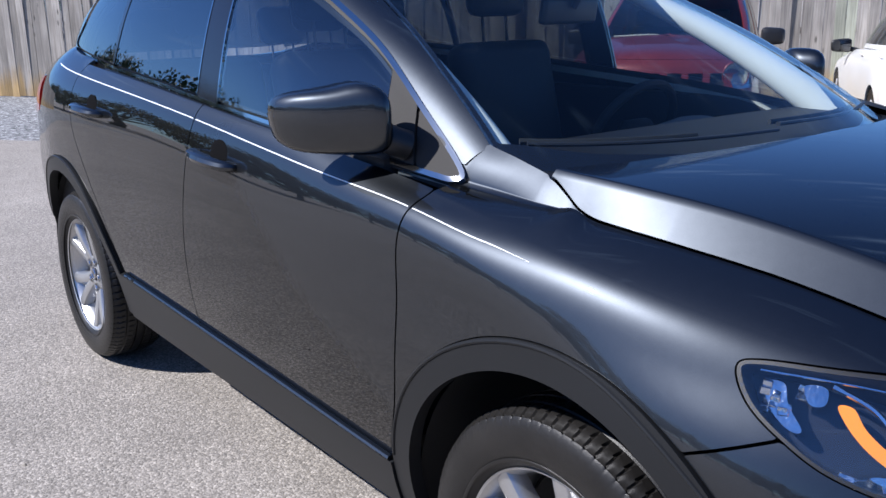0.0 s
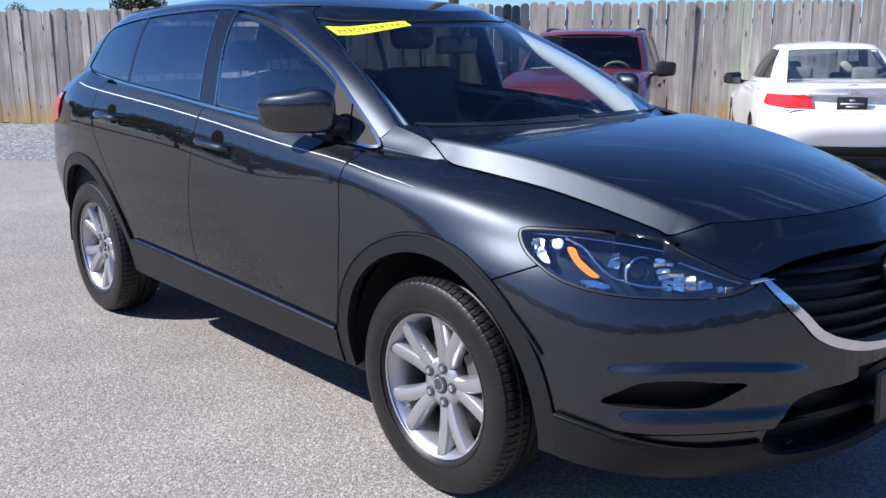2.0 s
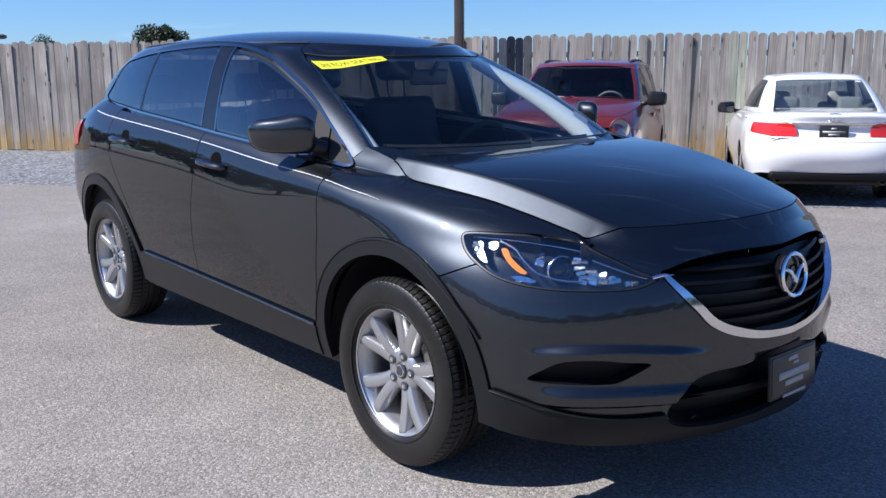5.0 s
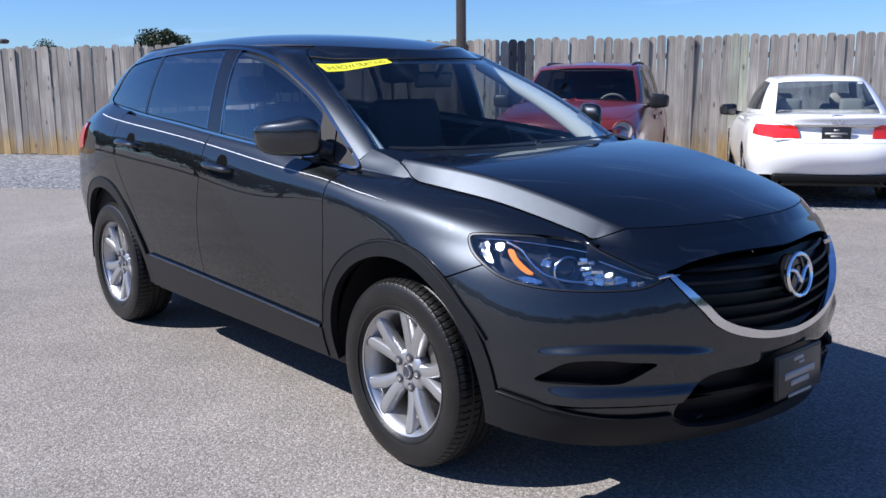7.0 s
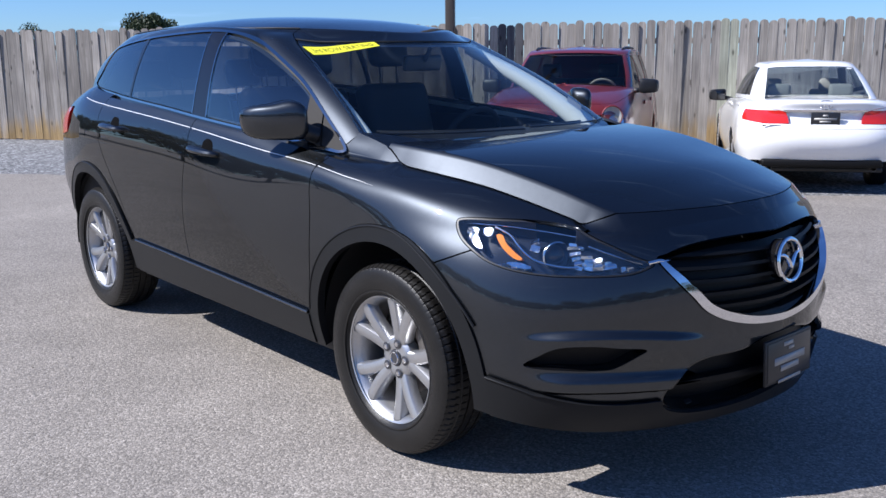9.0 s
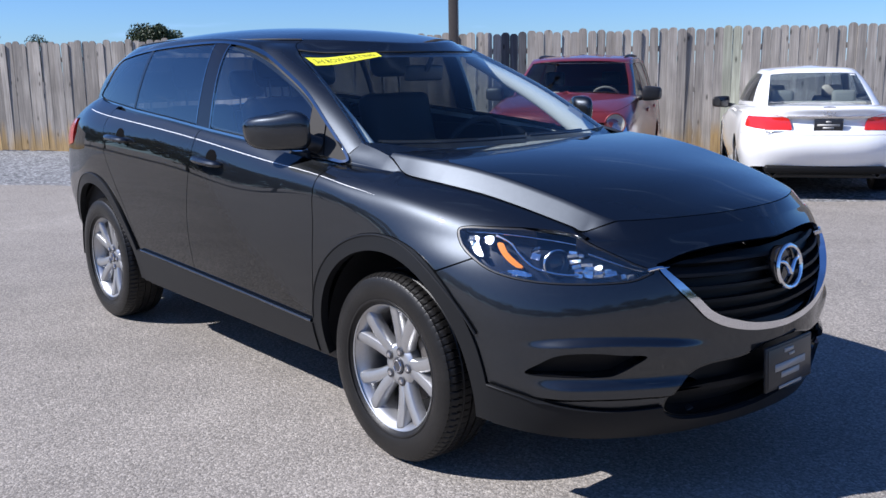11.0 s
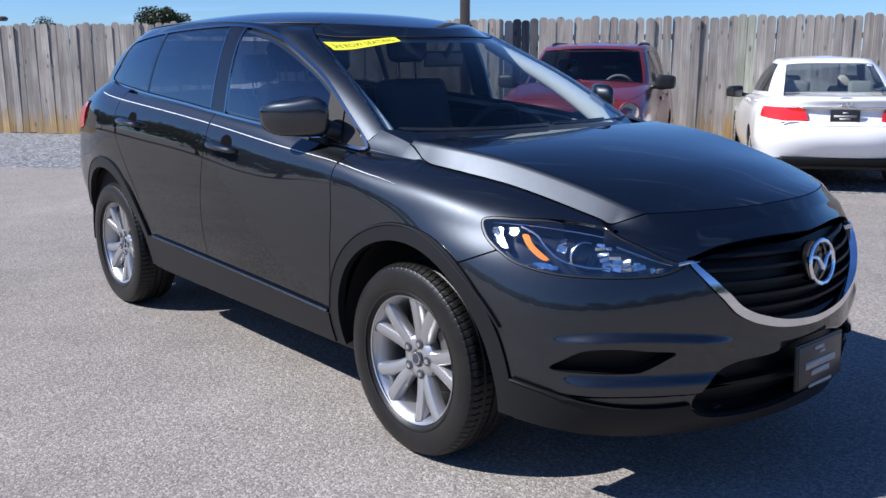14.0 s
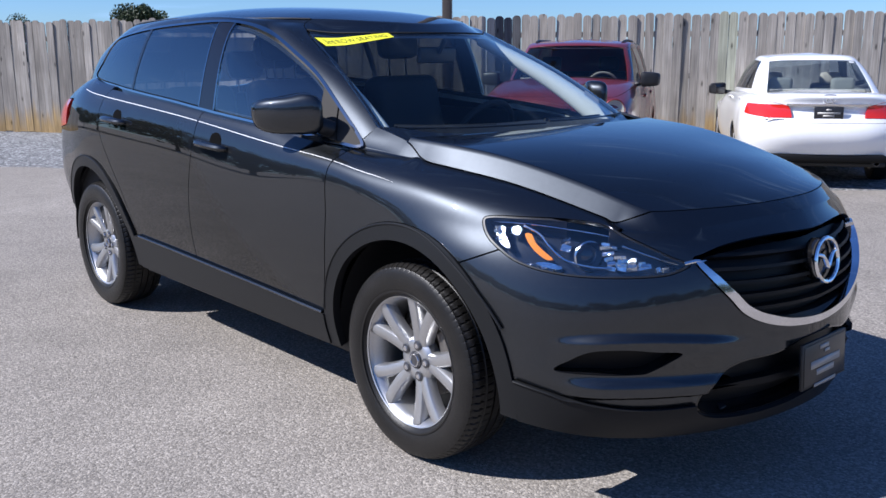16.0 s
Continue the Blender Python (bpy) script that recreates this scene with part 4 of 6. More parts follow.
def suv_side(car, skin):
    # pinstripe
    line = curve_through([(3.60, 5.64), (4.2, 5.60), (5.0, 5.55), (6.05, 5.50), (6.8, 5.41), (7.45, 5.31), (8.1, 5.33), (8.40, 5.38), (8.60, 5.47), (8.82, 5.53)])
    skin("pinstripe", "b", lambda u, v, x, y, z: np.maximum.reduce([np.abs(v - np.interp(u, line[:, 0], line[:, 1])) * 0.085 - 0.0013 * np.clip((8.85 - u) * 3, 0.15, 1), u - 8.82, 3.6 - u,
         0.004 - np.abs(inside(FRONT_DOOR, x, z))]), PINSTRIPE, (3.5, 9), (5.1, 5.8), 0.02, 0.006, lift=0.0008, depth=0, label="thin white pinstripe")
    # handles
    for u0, z0 in ((6.35, 1.073), (4.68, 1.128)):
        for right in (True, False):
            m = frame_of(body_sheet, u0, level(u0, z0), 0, right)
            s = 1 if right else -1
            pts = [m @ Vector((x, 0, h)) for x, h in ((-.118, -.004), (-.112, .018), (-.07, .034), (0, .040), (.07, .036), (.112, .022), (.120, -.004))]
            h = part("door_handle", tube(curve_through(pts, per=5), lambda t: 0.019 + 0.004 * math.sin(math.pi * t), 10, flat=0.75), PAINT_GREY, car)
            # a flat dark disc on the uncut door gives the cup's shade
            bm = bmesh.new()
            bmesh.ops.create_uvsphere(bm, u_segments=24, v_segments=12, radius=1.0, matrix=m @ pose(0.018, 0.018 * s, -0.001) @ Matrix.Diagonal((0.056, 0.044, 0.0025, 1)))
            part("handle_cup", bm, CUP_SHADE, h)
    # door mirrors
    for s in (-1, 1):
        bm = bmesh.new()
        bmesh.ops.create_cube(bm, size=2.0)
        bmesh.ops.subdivide_edges(bm, edges=bm.edges, cuts=9, use_grid_fill=True)
        for v in bm.verts:
            x, y, z = v.co
            l = (abs(x) ** 3.6 + abs(y) ** 4.6 + abs(z) ** 4.2) ** (1 / 4.1)
            x, y, z = x / l, y / l, z / l
            out_end = max(0.0, y)                     # y = 1: outer end
            depth = 0.080 * (x if x > 0 else x * 0.6) * (1 - 0.25 * out_end ** 2) * (1 - 0.18 * max(0, -z - 0.2))
            tall = (0.080 - 0.024 * (0.5 + 0.5 * y) ** 1.6 + 0.010 * math.exp(-((y + 0.45) / 0.4) ** 2)) * z if z > 0 else 0.080 * z * (1 - 0.06 * out_end ** 2)
            v.co = (-0.690 + depth - 0.100 * y - 0.020 * out_end ** 2, s * (0.945 + 0.090 * y - 0.012 * max(0, -z) + 0.25 * depth), 1.246 + tall)
        bmesh.ops.recalc_face_normals(bm, faces=bm.faces)
        mir = part("door_mirror", bm, PAINT_GREY, car)
        part("mirror_glass", box((0.004, 0.14, 0.09), pose(-.752, s * 0.935, 1.246, 0, 0, s * 46), 0.002), CHROME, mir)
        foot = curve_through([(-.570, s * .815, 1.185), (-.580, s * .845, 1.198), (-.595, s * .870, 1.215), (-.62, s * .895, 1.235)], per=5)
        part("mirror_foot", tube(foot, lambda t: 0.042 - 0.006 * t, 14, flat=0.85), BLACK_PLASTIC, mir)
    # wheels
    hub = wheel()
    for x in (0.0, -2.875):
        for s in (-1, 1):
            phase = 8 if x else 0
            m = Matrix.Translation((x, s * 0.800, 0.372)) @ (Matrix() if s < 0 else Matrix.Rotation(math.pi, 4, "Z")) @ Matrix.Rotation(radians(phase), 4, "Y")
            w = copy_thing(hub, m)
            w.parent = car
    for o in [*hub.children_recursive, hub]:
        bpy.data.objects.remove(o)
    # wheel housings and underside
    for x in (0.02, -2.862):
        for s in (-1, 1):
            steps = 28
            verts = [(x + math.cos(t) * r, s * y, 0.378 + math.sin(t) * r) for r, y in ((0.475, .885), (0.475, .52), (0.05, .52)) for t in (-0.1 + (math.pi + 0.2) * i / steps for i in range(steps + 1))]
            faces = [(j * (steps + 1) + i, j * (steps + 1) + i + 1, (j + 1) * (steps + 1) + i + 1, (j + 1) * (steps + 1) + i) for j in range(2) for i in range(steps)]
            mesh_object("wheel_housing", verts, faces, BLACK_PLASTIC, car, smooth=True)
    # engine, bumper and nose boxes: unseen, added to stop sunlight leaking into the shadow
    for name, size, x, z in (("floor_shield", (2.0, 1.66, 0.06), -1.43, .30), ("rear_shield", (0.7, 1.0, 0.06), -3.25, .38), ("engine_shield", (0.85, 1.0, 0.08), 0.30, .30), ("engine_block", (0.6, 1.0, 0.5), 0.05, .64),
                             ("bumper_shield", (0.36, 1.40, 0.05), 0.58, .345), ("nose_shield", (0.24, 0.80, 0.05), 0.87, .33)):
        part(name, box(size, pose(x, 0, z), 0.02), BLACK_PLASTIC, car)
    # the ledge along the sill and the lips of the front and rear arches
    for right in (True, False):
        part("sill_ledge", tube([on_body(u, SILL_V + 0.005, -0.006, right) for u in np.linspace(4.88, 7.80, 40)], 0.011, 8, flat=0.7), PAINT_GREY, car)
        for (cx, cz), (a, b) in ((ARCH_FRONT, (28, 168)), (ARCH_REAR, (12, 160))):
            us = np.linspace(2.5, 11, 300)
            xs = body_sheet.at(us, np.full(300, 3.0))[:, 0]
            pts = []
            for t in np.radians(np.linspace(a, b, 40)):
                x, z = cx + (ARCH_OUT - 0.004) * math.cos(t), cz + (ARCH_OUT - 0.004) * math.sin(t)
                u = float(np.interp(x, xs, us))
                pts.append(on_body(u, level(u, z), -0.008, right))
            part("arch_lip", tube(pts, 0.005, 8), CLADDING, car)


def wheel():
    """A five-spoke alloy wheel with its tyre; the outer face looks to -y."""
    turn = pose(0, 0, 0, 90)                                  # lathe axis z to -y
    rim = part("wheel", lathe([(0.231, 0.100), (0.236, 0.103), (0.238, 0.098), (0.230, 0.088), (0.222, 0.080), (0.214, 0.06), (0.205, 0.02), (0.205, -0.06), (0.225, -0.09), (0.236, -0.098), (0.240, -0.09),
                               (0.216, -0.058), (0.216, 0.06), (0.233, 0.085)], 72, turn), ALLOY, None)
    # tyre with circumferential grooves and shoulder lugs
    sec = [(0.245, -0.096), (0.256, -0.108), (0.279, -0.119), (0.305, -0.1225), (0.333, -0.120), (0.350, -0.1145), (0.3555, -0.1105)]
    tread = [-.106, -.098, -.088, -.078, -.068, -.0625, -.0615, -.0545, -.0535, -.044, -.034, -.026, -.0225, -.0215, -.0145, -.0135, -.007, 0]
    tread = tread + [-k for k in tread[-2::-1]]
    groove = lambda a: 0.055 < abs(a) < 0.0622 or 0.014 < abs(a) < 0.0222
    prof = [(r, h, 0) for r, h in sec] + [(0.3725 - 0.007 * (abs(a) / 0.106) ** 2.5 - 0.009 * max(0, abs(a) - 0.088) / 0.018 - (0.0075 if groove(a) else 0), a, 1) for a in tread] + [(r, -h, 0) for r, h in sec[::-1]]
    steps, pitch = 560, 7
    verts, faces = [], []
    for i in range(steps):
        t = 2 * math.pi * i / steps
        for r, h, tr in prof:
            a = abs(h)
            k = (i + (2 if a > 0.064 else 0) + int(h * 60)) % pitch
            if tr and a > 0.064 and k == 0:
                r -= 0.0055
            elif tr and 0.024 < a < 0.053 and k == 3 and int(a * 500) % 3:
                r -= 0.005
            elif not tr and a > 0.110 and r > 0.345 and k == 0:
                r -= 0.0020
            verts.append((r * math.cos(t), -h, r * math.sin(t)))
    n = len(prof)
    for i in range(steps):
        for j in range(n - 1):
            a, b = i * n + j, ((i + 1) % steps) * n + j
            faces.append((a, a + 1, b + 1, b))
    me = bpy.data.meshes.new("tyre")
    me.from_pydata(verts, [], faces)
    me.materials.append(TYRE)
    ty = new("tyre", me)
    bm = bmesh.new()
    bm.from_mesh(me)
    bmesh.ops.recalc_face_normals(bm, faces=bm.faces)
    for f in bm.faces:
        f.smooth = True
    for e in bm.edges:
        if len(e.link_faces) == 2 and e.calc_face_angle(0) > 0.55:
            e.smooth = False
    bm.to_mesh(me)
    bm.free()
    ty.parent = rim
    part("sidewall_ring", lathe([(0.262, 0.1165), (0.266, 0.1185), (0.270, 0.1182), (0.271, 0.117)], 96, turn), TYRE, rim)
    # spokes: five wedges that fork near the rim
    for k in range(5):
        mid = radians(3 + 72 * k)
        ray, across = Vector((math.cos(mid), 0, math.sin(mid))), Vector((-math.sin(mid), 0, math.cos(mid)))
        bm = bmesh.new()
        for s in (-1, 1):
            rows = []
            for i in range(17):
                q = i / 16
                off = s * (0.009 + 0.049 * q ** 1.9)
                w = 0.046 + 0.012 * q
                o = 0.058 + 0.034 * q ** 1.3 + 0.005 * math.sin(math.pi * q)
                row = []
                for x, d in ((-.5, .044), (-.49, .014), (-.36, .0036), (-.12, 0), (.12, .0), (.36, .0036), (.49, .014), (.5, .044)):
                    row.append(bm.verts.new(ray * (0.026 + q * 0.196) + across * (off + x * w) + Vector((0, -(o - d), 0))))
                rows.append(row)
            for a, b in zip(rows, rows[1:]):
                for j in range(len(a) - 1):
                    bm.faces.new((a[j], a[j + 1], b[j + 1], b[j]))
                bm.faces.new((a[-1], a[0], b[0], b[-1]))
            bm.faces.new(rows[0]), bm.faces.new(rows[-1][::-1])
        bmesh.ops.recalc_face_normals(bm, faces=bm.faces)
        part("spoke", bm, ALLOY, rim)
        m = Matrix.Translation((math.cos(mid) * 0.058, -0.064, math.sin(mid) * 0.058)) @ turn
        # flat dark disc on the hub, standing in for a shaded nut recess
        part("nut_recess", lathe([(0.0005, 0.0068), (0.0165, 0.0068), (0.0178, 0.0060)], 20, m), HUB_GREY, rim)
        part("lug_nut", lathe([(0.0005, 0.012), (0.009, 0.011), (0.0118, 0.004), (0.0118, -0.02)], 6, m), CHROME, rim)
    hubface = lathe([(0.034, 0.064), (0.044, 0.066), (0.060, 0.066), (0.076, 0.062), (0.086, 0.052), (0.090, 0.015)], 60, turn)
    part("hub", hubface, ALLOY, rim)
    cap = part("centre_cap", lathe([(0.0005, 0.072), (0.024, 0.072), (0.0300, 0.070), (0.0325, 0.064), (0.034, 0.054)], 40, turn), HUB_GREY, rim)
    part("cap_ring", lathe([(0.019, 0.0715), (0.0205, 0.0745), (0.0235, 0.0745), (0.025, 0.0715)], 40, turn), CHROME, rim)
    part("brake_disc", lathe([(0.06, -0.005), (0.075, -0.005), (0.150, -0.002), (0.150, -0.026), (0.06, -0.026)], 60, turn), STEEL, rim)
    # black disc added behind the spokes to make the openings look shaded
    part("dust_shield", lathe([(0.03, -0.032), (0.195, -0.032), (0.205, -0.040), (0.205, -0.055)], 48, turn), GRILLE_BLACK, rim)
    part("brake_caliper", box((0.07, 0.06, 0.17), pose(0.135, -0.005, 0.05, 0, -20, 0), 0.015), STEEL, rim)
    part("valve", lathe([(0.004, 0.0), (0.004, 0.03), (0.0005, 0.031)], 8, Matrix.Translation((-0.186, -0.035, 0.05)) @ turn), BLACK_PLASTIC, rim)
    for o in (rim, *rim.children):
        if not o.name.startswith(("tyre", "sidewall", "brake", "hub", "centre", "cap")):
            for v in o.data.vertices:
                v.co.x, v.co.z = v.co.x * 1.05, v.co.z * 1.05
    return rim


def suv_glass(car, skin):
    # black borders, cowl, wipers, gutters, sticker
    skin("windshield_border", "c", lambda u, v, x, y, z: np.maximum(CABIN["windshield"](u, v, x, y, z), -np.maximum.reduce([(WS_EDGE(v) - u) * 0.25 + 0.014, (v - 1.86) * 0.25, (0.33 - v) * 0.25])),
         GLOSS_BLACK, (7.8, 10), (0, 2), 0.02, 0.02, both=True, lift=-0.006, depth=0)
    skin("cowl", "h", lambda u, v, x, y, z: np.maximum.reduce([-inside(HOOD, x, y) - 0.03, x - 0.02, -0.5 - x, y - 0.72]), GRILLE_BLACK, (-.5, .06), (0, 0.82), 0.02, 0.02,
         sheet=Field(lambda x, y: hood_height(x, y) - 0.028), both=True, depth=0)
    for s, (a, b) in ((-1, ((-.274, .665), (-.050, .06))), (1, ((-.10, -.02), (-.22, -.66)))):
        n = 16
        keys = []
        for i in range(n + 1):
            q = i / n
            x, y = a[0] + (b[0] - a[0]) * q - 0.02 + 0.05 * math.sin(math.pi * q), a[1] + (b[1] - a[1]) * q
            keys.append((x - 0.035, -y, hood_height(x, abs(y)) + 0.012))
        w = part("wiper", tube(keys, lambda t: 0.008 - 0.002 * t, 8, flat=0.7), BLACK_PLASTIC, car)
        part("wiper_blade", tube([(x - 0.025, y, z + 0.003) for x, y, z in keys[:11]], 0.006, 6, flat=1.2), RUBBER_SEAL, w)
    u = np.linspace(1.6, 8.25, 90)
    for right in (True, False):
        part("roof_gutter", tube([on_cabin(k, 2.985, -0.001, right) for k in u], 0.0075, 6, flat=0.6), BLACK_PLASTIC, car)
    # header seal
    pts = [on_cabin(k, 1.99, 0.0) for k in np.linspace(8.28, 10, 40)]
    pts += [Vector((p.x, -p.y, p.z)) for p in pts[-2::-1]]
    part("header_seal", tube(pts, 0.005, 6), RUBBER_SEAL, car)
    # yellow windshield sticker and its words
    corner = {"tl": (8.27, 1.755), "tr": (9.20, 1.985), "br": (9.22, 1.858), "bl": (8.30, 1.570)}

    def spot(a, b, d):
        p = [(1 - a) * (1 - b) * corner["bl"][k] + a * (1 - b) * corner["br"][k] + (1 - a) * b * corner["tl"][k] + a * b * corner["tr"][k] for k in (0, 1)]
        return on_cabin(p[0], p[1], d)
    n, m = 24, 6
    verts = [spot(i / n, j / m, -0.0015) for i in range(n + 1) for j in range(m + 1)]
    faces = [(i * (m + 1) + j, (i + 1) * (m + 1) + j, (i + 1) * (m + 1) + j + 1, i * (m + 1) + j + 1) for i in range(n) for j in range(m)]
    st = mesh_object("windshield_sticker", verts, faces, YELLOW, None, smooth=True)
    tagged(st, "yellow paper strip lettered in black on the windshield", "sticker")
    text = bpy.data.curves.new("words", "FONT")
    text.body, text.align_x, text.align_y, text.resolution_u = "3rd ROW SEATING", "CENTER", "CENTER", 2
    ob = new("words", text)
    me = bpy.data.meshes.new_from_object(ob.evaluated_get(bpy.context.evaluated_depsgraph_get()))
    bpy.data.objects.remove(ob)
    co = np.array([v.co[:] for v in me.vertices])
    width, height = np.ptp(co[:, 0]), np.ptp(co[:, 1])
    cx, cy = (co[:, 0].min() + co[:, 0].max()) / 2, (co[:, 1].min() + co[:, 1].max()) / 2
    for v in me.vertices:
        v.co = spot(0.5 + (v.co.x - cx) / width * 0.86, 0.47 + (v.co.y - cy) / height * 0.52, -0.0024)
    me.materials.clear()
    me.materials.append(INK)
    words = new("lettering", me)
    words.parent = st
    # small note at the lower driver's corner of the glass
    skin("inspection_sticker", "c", lambda u, v, x, y, z: np.maximum(np.abs(u - 8.35) * 0.2 - 0.035, np.abs(v - 0.62) * 0.35 - 0.03), PLATE_INK, (8, 9), (0.3, 1), 0.02, 0.02, lift=-0.009, depth=0, left=False).matrix_basis = Matrix.Diagonal((1, -1, 1, 1))


def seat(x, y, car, back=0.66, width=0.50, rest=True):
    s = part("seat", box((0.52, width, 0.16), pose(x + 0.22, y, .62, 0, -8, 0), 0.05, 3), SEAT_CLOTH, car)
    part("backrest", box((0.14, width * 0.94, back), pose(x - 0.10, y, .70 + back / 2, 0, -14, 0), 0.055, 3), SEAT_CLOTH, s)
    if rest:
        part("headrest", box((0.10, 0.26, 0.19), pose(x - 0.20, y, .76 + back + 0.12, 0, -10, 0), 0.045, 3), SEAT_CLOTH, s)
        for k in (-0.06, 0.06):
            part("headrest_post", tube([(x - 0.19, y + k, .68 + back), (x - 0.20, y + k, .80 + back)], 0.006, 6), STEEL, s)
    return s


def suv_inside(car, skin):
    # unseen thick box behind the grille that stops sunlight crossing the engine bay
    part("radiator", box((0.32, 0.84, 0.32), pose(.74, 0, .59), 0.02), INTERIOR, car)
    part("floor_pan", box((2.9, 1.50, 0.05), pose(-1.72, 0, .40), 0.02), INTERIOR, car)
    for s in (-1, 1):
        part("door_lining", box((2.7, 0.05, 0.74), pose(-1.95, s * 0.835, .79), 0.02), INTERIOR, car)
        skin("pillar_lining", "c", lambda u, v, x, y, z: np.maximum.reduce([-inside(DLO, x, z) - 0.012, (v - 2.9) * 0.09, (u - WS_EDGE(v)) * 0.25 - 0.012, (1.45 - u) * 0.3, 0.06 - v]), PILLAR_LINING, (1.4, 8.6), (0, 3), 0.03, 0.03,
             lift=-0.045, depth=0, left=False).matrix_basis = Matrix.Diagonal((1, -s, 1, 1)) if s > 0 else Matrix()
    for right in (True, False):
        part("pillar_garnish", tube([on_cabin(float(WS_EDGE(v)) - 0.02, v, 0.078 - 0.015 * v, right) for v in np.linspace(0.25, 2.0, 24)], lambda t: 0.055 - 0.027 * t, 14), PILLAR_LINING, car, "light grey pillar cover")
    gutter = cabin_sheet.at(np.linspace(0.0, 10, 120), 3.0)
    skin("headliner", "r", lambda u, v, x, y, z: inside(np.concatenate([gutter[:, :2], gutter[::-1, :2] * (1, -1)]), x, y) + 0.01, HEADLINER, (-3.5, -0.9), (0, 0.70), 0.06, 0.05, sheet=roof_sheet, both=True, depth=0, lift=-0.03)
    # dashboard
    bm = bmesh.new()
    prof = curve_through([(-.20, 1.075), (-.34, 1.100), (-.55, 1.115), (-.72, 1.100), (-.80, 1.05), (-.82, .95), (-.78, .80), (-.74, .60)], per=4)
    rows = []
    for y in np.linspace(-.76, .76, 31):
        pull = 0.16 * abs(y / .76) ** 2.2
        hood = 0.035 * math.exp(-((y - .37) / .17) ** 2)
        rows.append([bm.verts.new((x - pull * (1 - i / len(prof)) , y, z + hood * math.exp(-((x + .66) / .12) ** 2) - 0.02 * abs(y / .76) ** 4)) for i, (x, z) in enumerate(prof)])
    for a, b in zip(rows, rows[1:]):
        for j in range(len(a) - 1):
            bm.faces.new((a[j], b[j], b[j + 1], a[j + 1]))
    dash = part("dashboard", bm, DASH, car)
    for y in (-.45, -.15, .15, .42):
        part("defrost_vent", box((0.03, 0.22, 0.006), pose(-.33 - 0.16 * (abs(y) / .76) ** 2, y, 1.099), 0.002), GLOSS_BLACK, dash)
    m = pose(-.92, .37, 1.065, 0, -63, 0)
    ring = [m @ Vector((0.188 * math.cos(t), 0.188 * math.sin(t), 0)) for t in (2 * math.pi * i / 40 for i in range(40))]
    sw = part("steering_wheel", tube(ring, 0.016, 10, closed=True), INTERIOR, car)
    part("steering_boss", box((0.11, 0.14, 0.05), m @ pose(0.0, 0, -0.01), 0.02, 3), INTERIOR, sw)
    for a in (0, 180, 270):
        t = radians(a)
        part("steering_spoke", tube([m @ Vector((0.04 * math.sin(t), 0.05 * math.cos(t), -0.01)), m @ Vector((0.185 * math.sin(t), 0.185 * math.cos(t), 0))], 0.014, 8, flat=0.6), SATIN_CHROME if a == 270 else INTERIOR, sw)
    rv = part("rear_view_mirror", box((0.03, 0.25, 0.075), pose(-.86, 0.0, 1.47, 0, 8, 6), 0.012, 3), BLACK_PLASTIC, car)
    part("mirror_stalk", tube([(-.84, 0, 1.48), (-.80, 0, 1.54), (-.80, 0, 1.565)], 0.012, 8), BLACK_PLASTIC, rv)
    for x, y in ((-1.42, -.37), (-1.42, .37)):
        seat(x, y, car)
    for y in (-.42, 0.12, .45):
        seat(-2.32, y, car, 0.60, 0.46 if y else 0.3)
    for y in (-.33, .33):
        seat(-3.05, y, car, 0.52, 0.46)
    part("centre_console", box((0.9, 0.24, 0.30), pose(-1.25, 0, .60), 0.05, 3), INTERIOR, car)


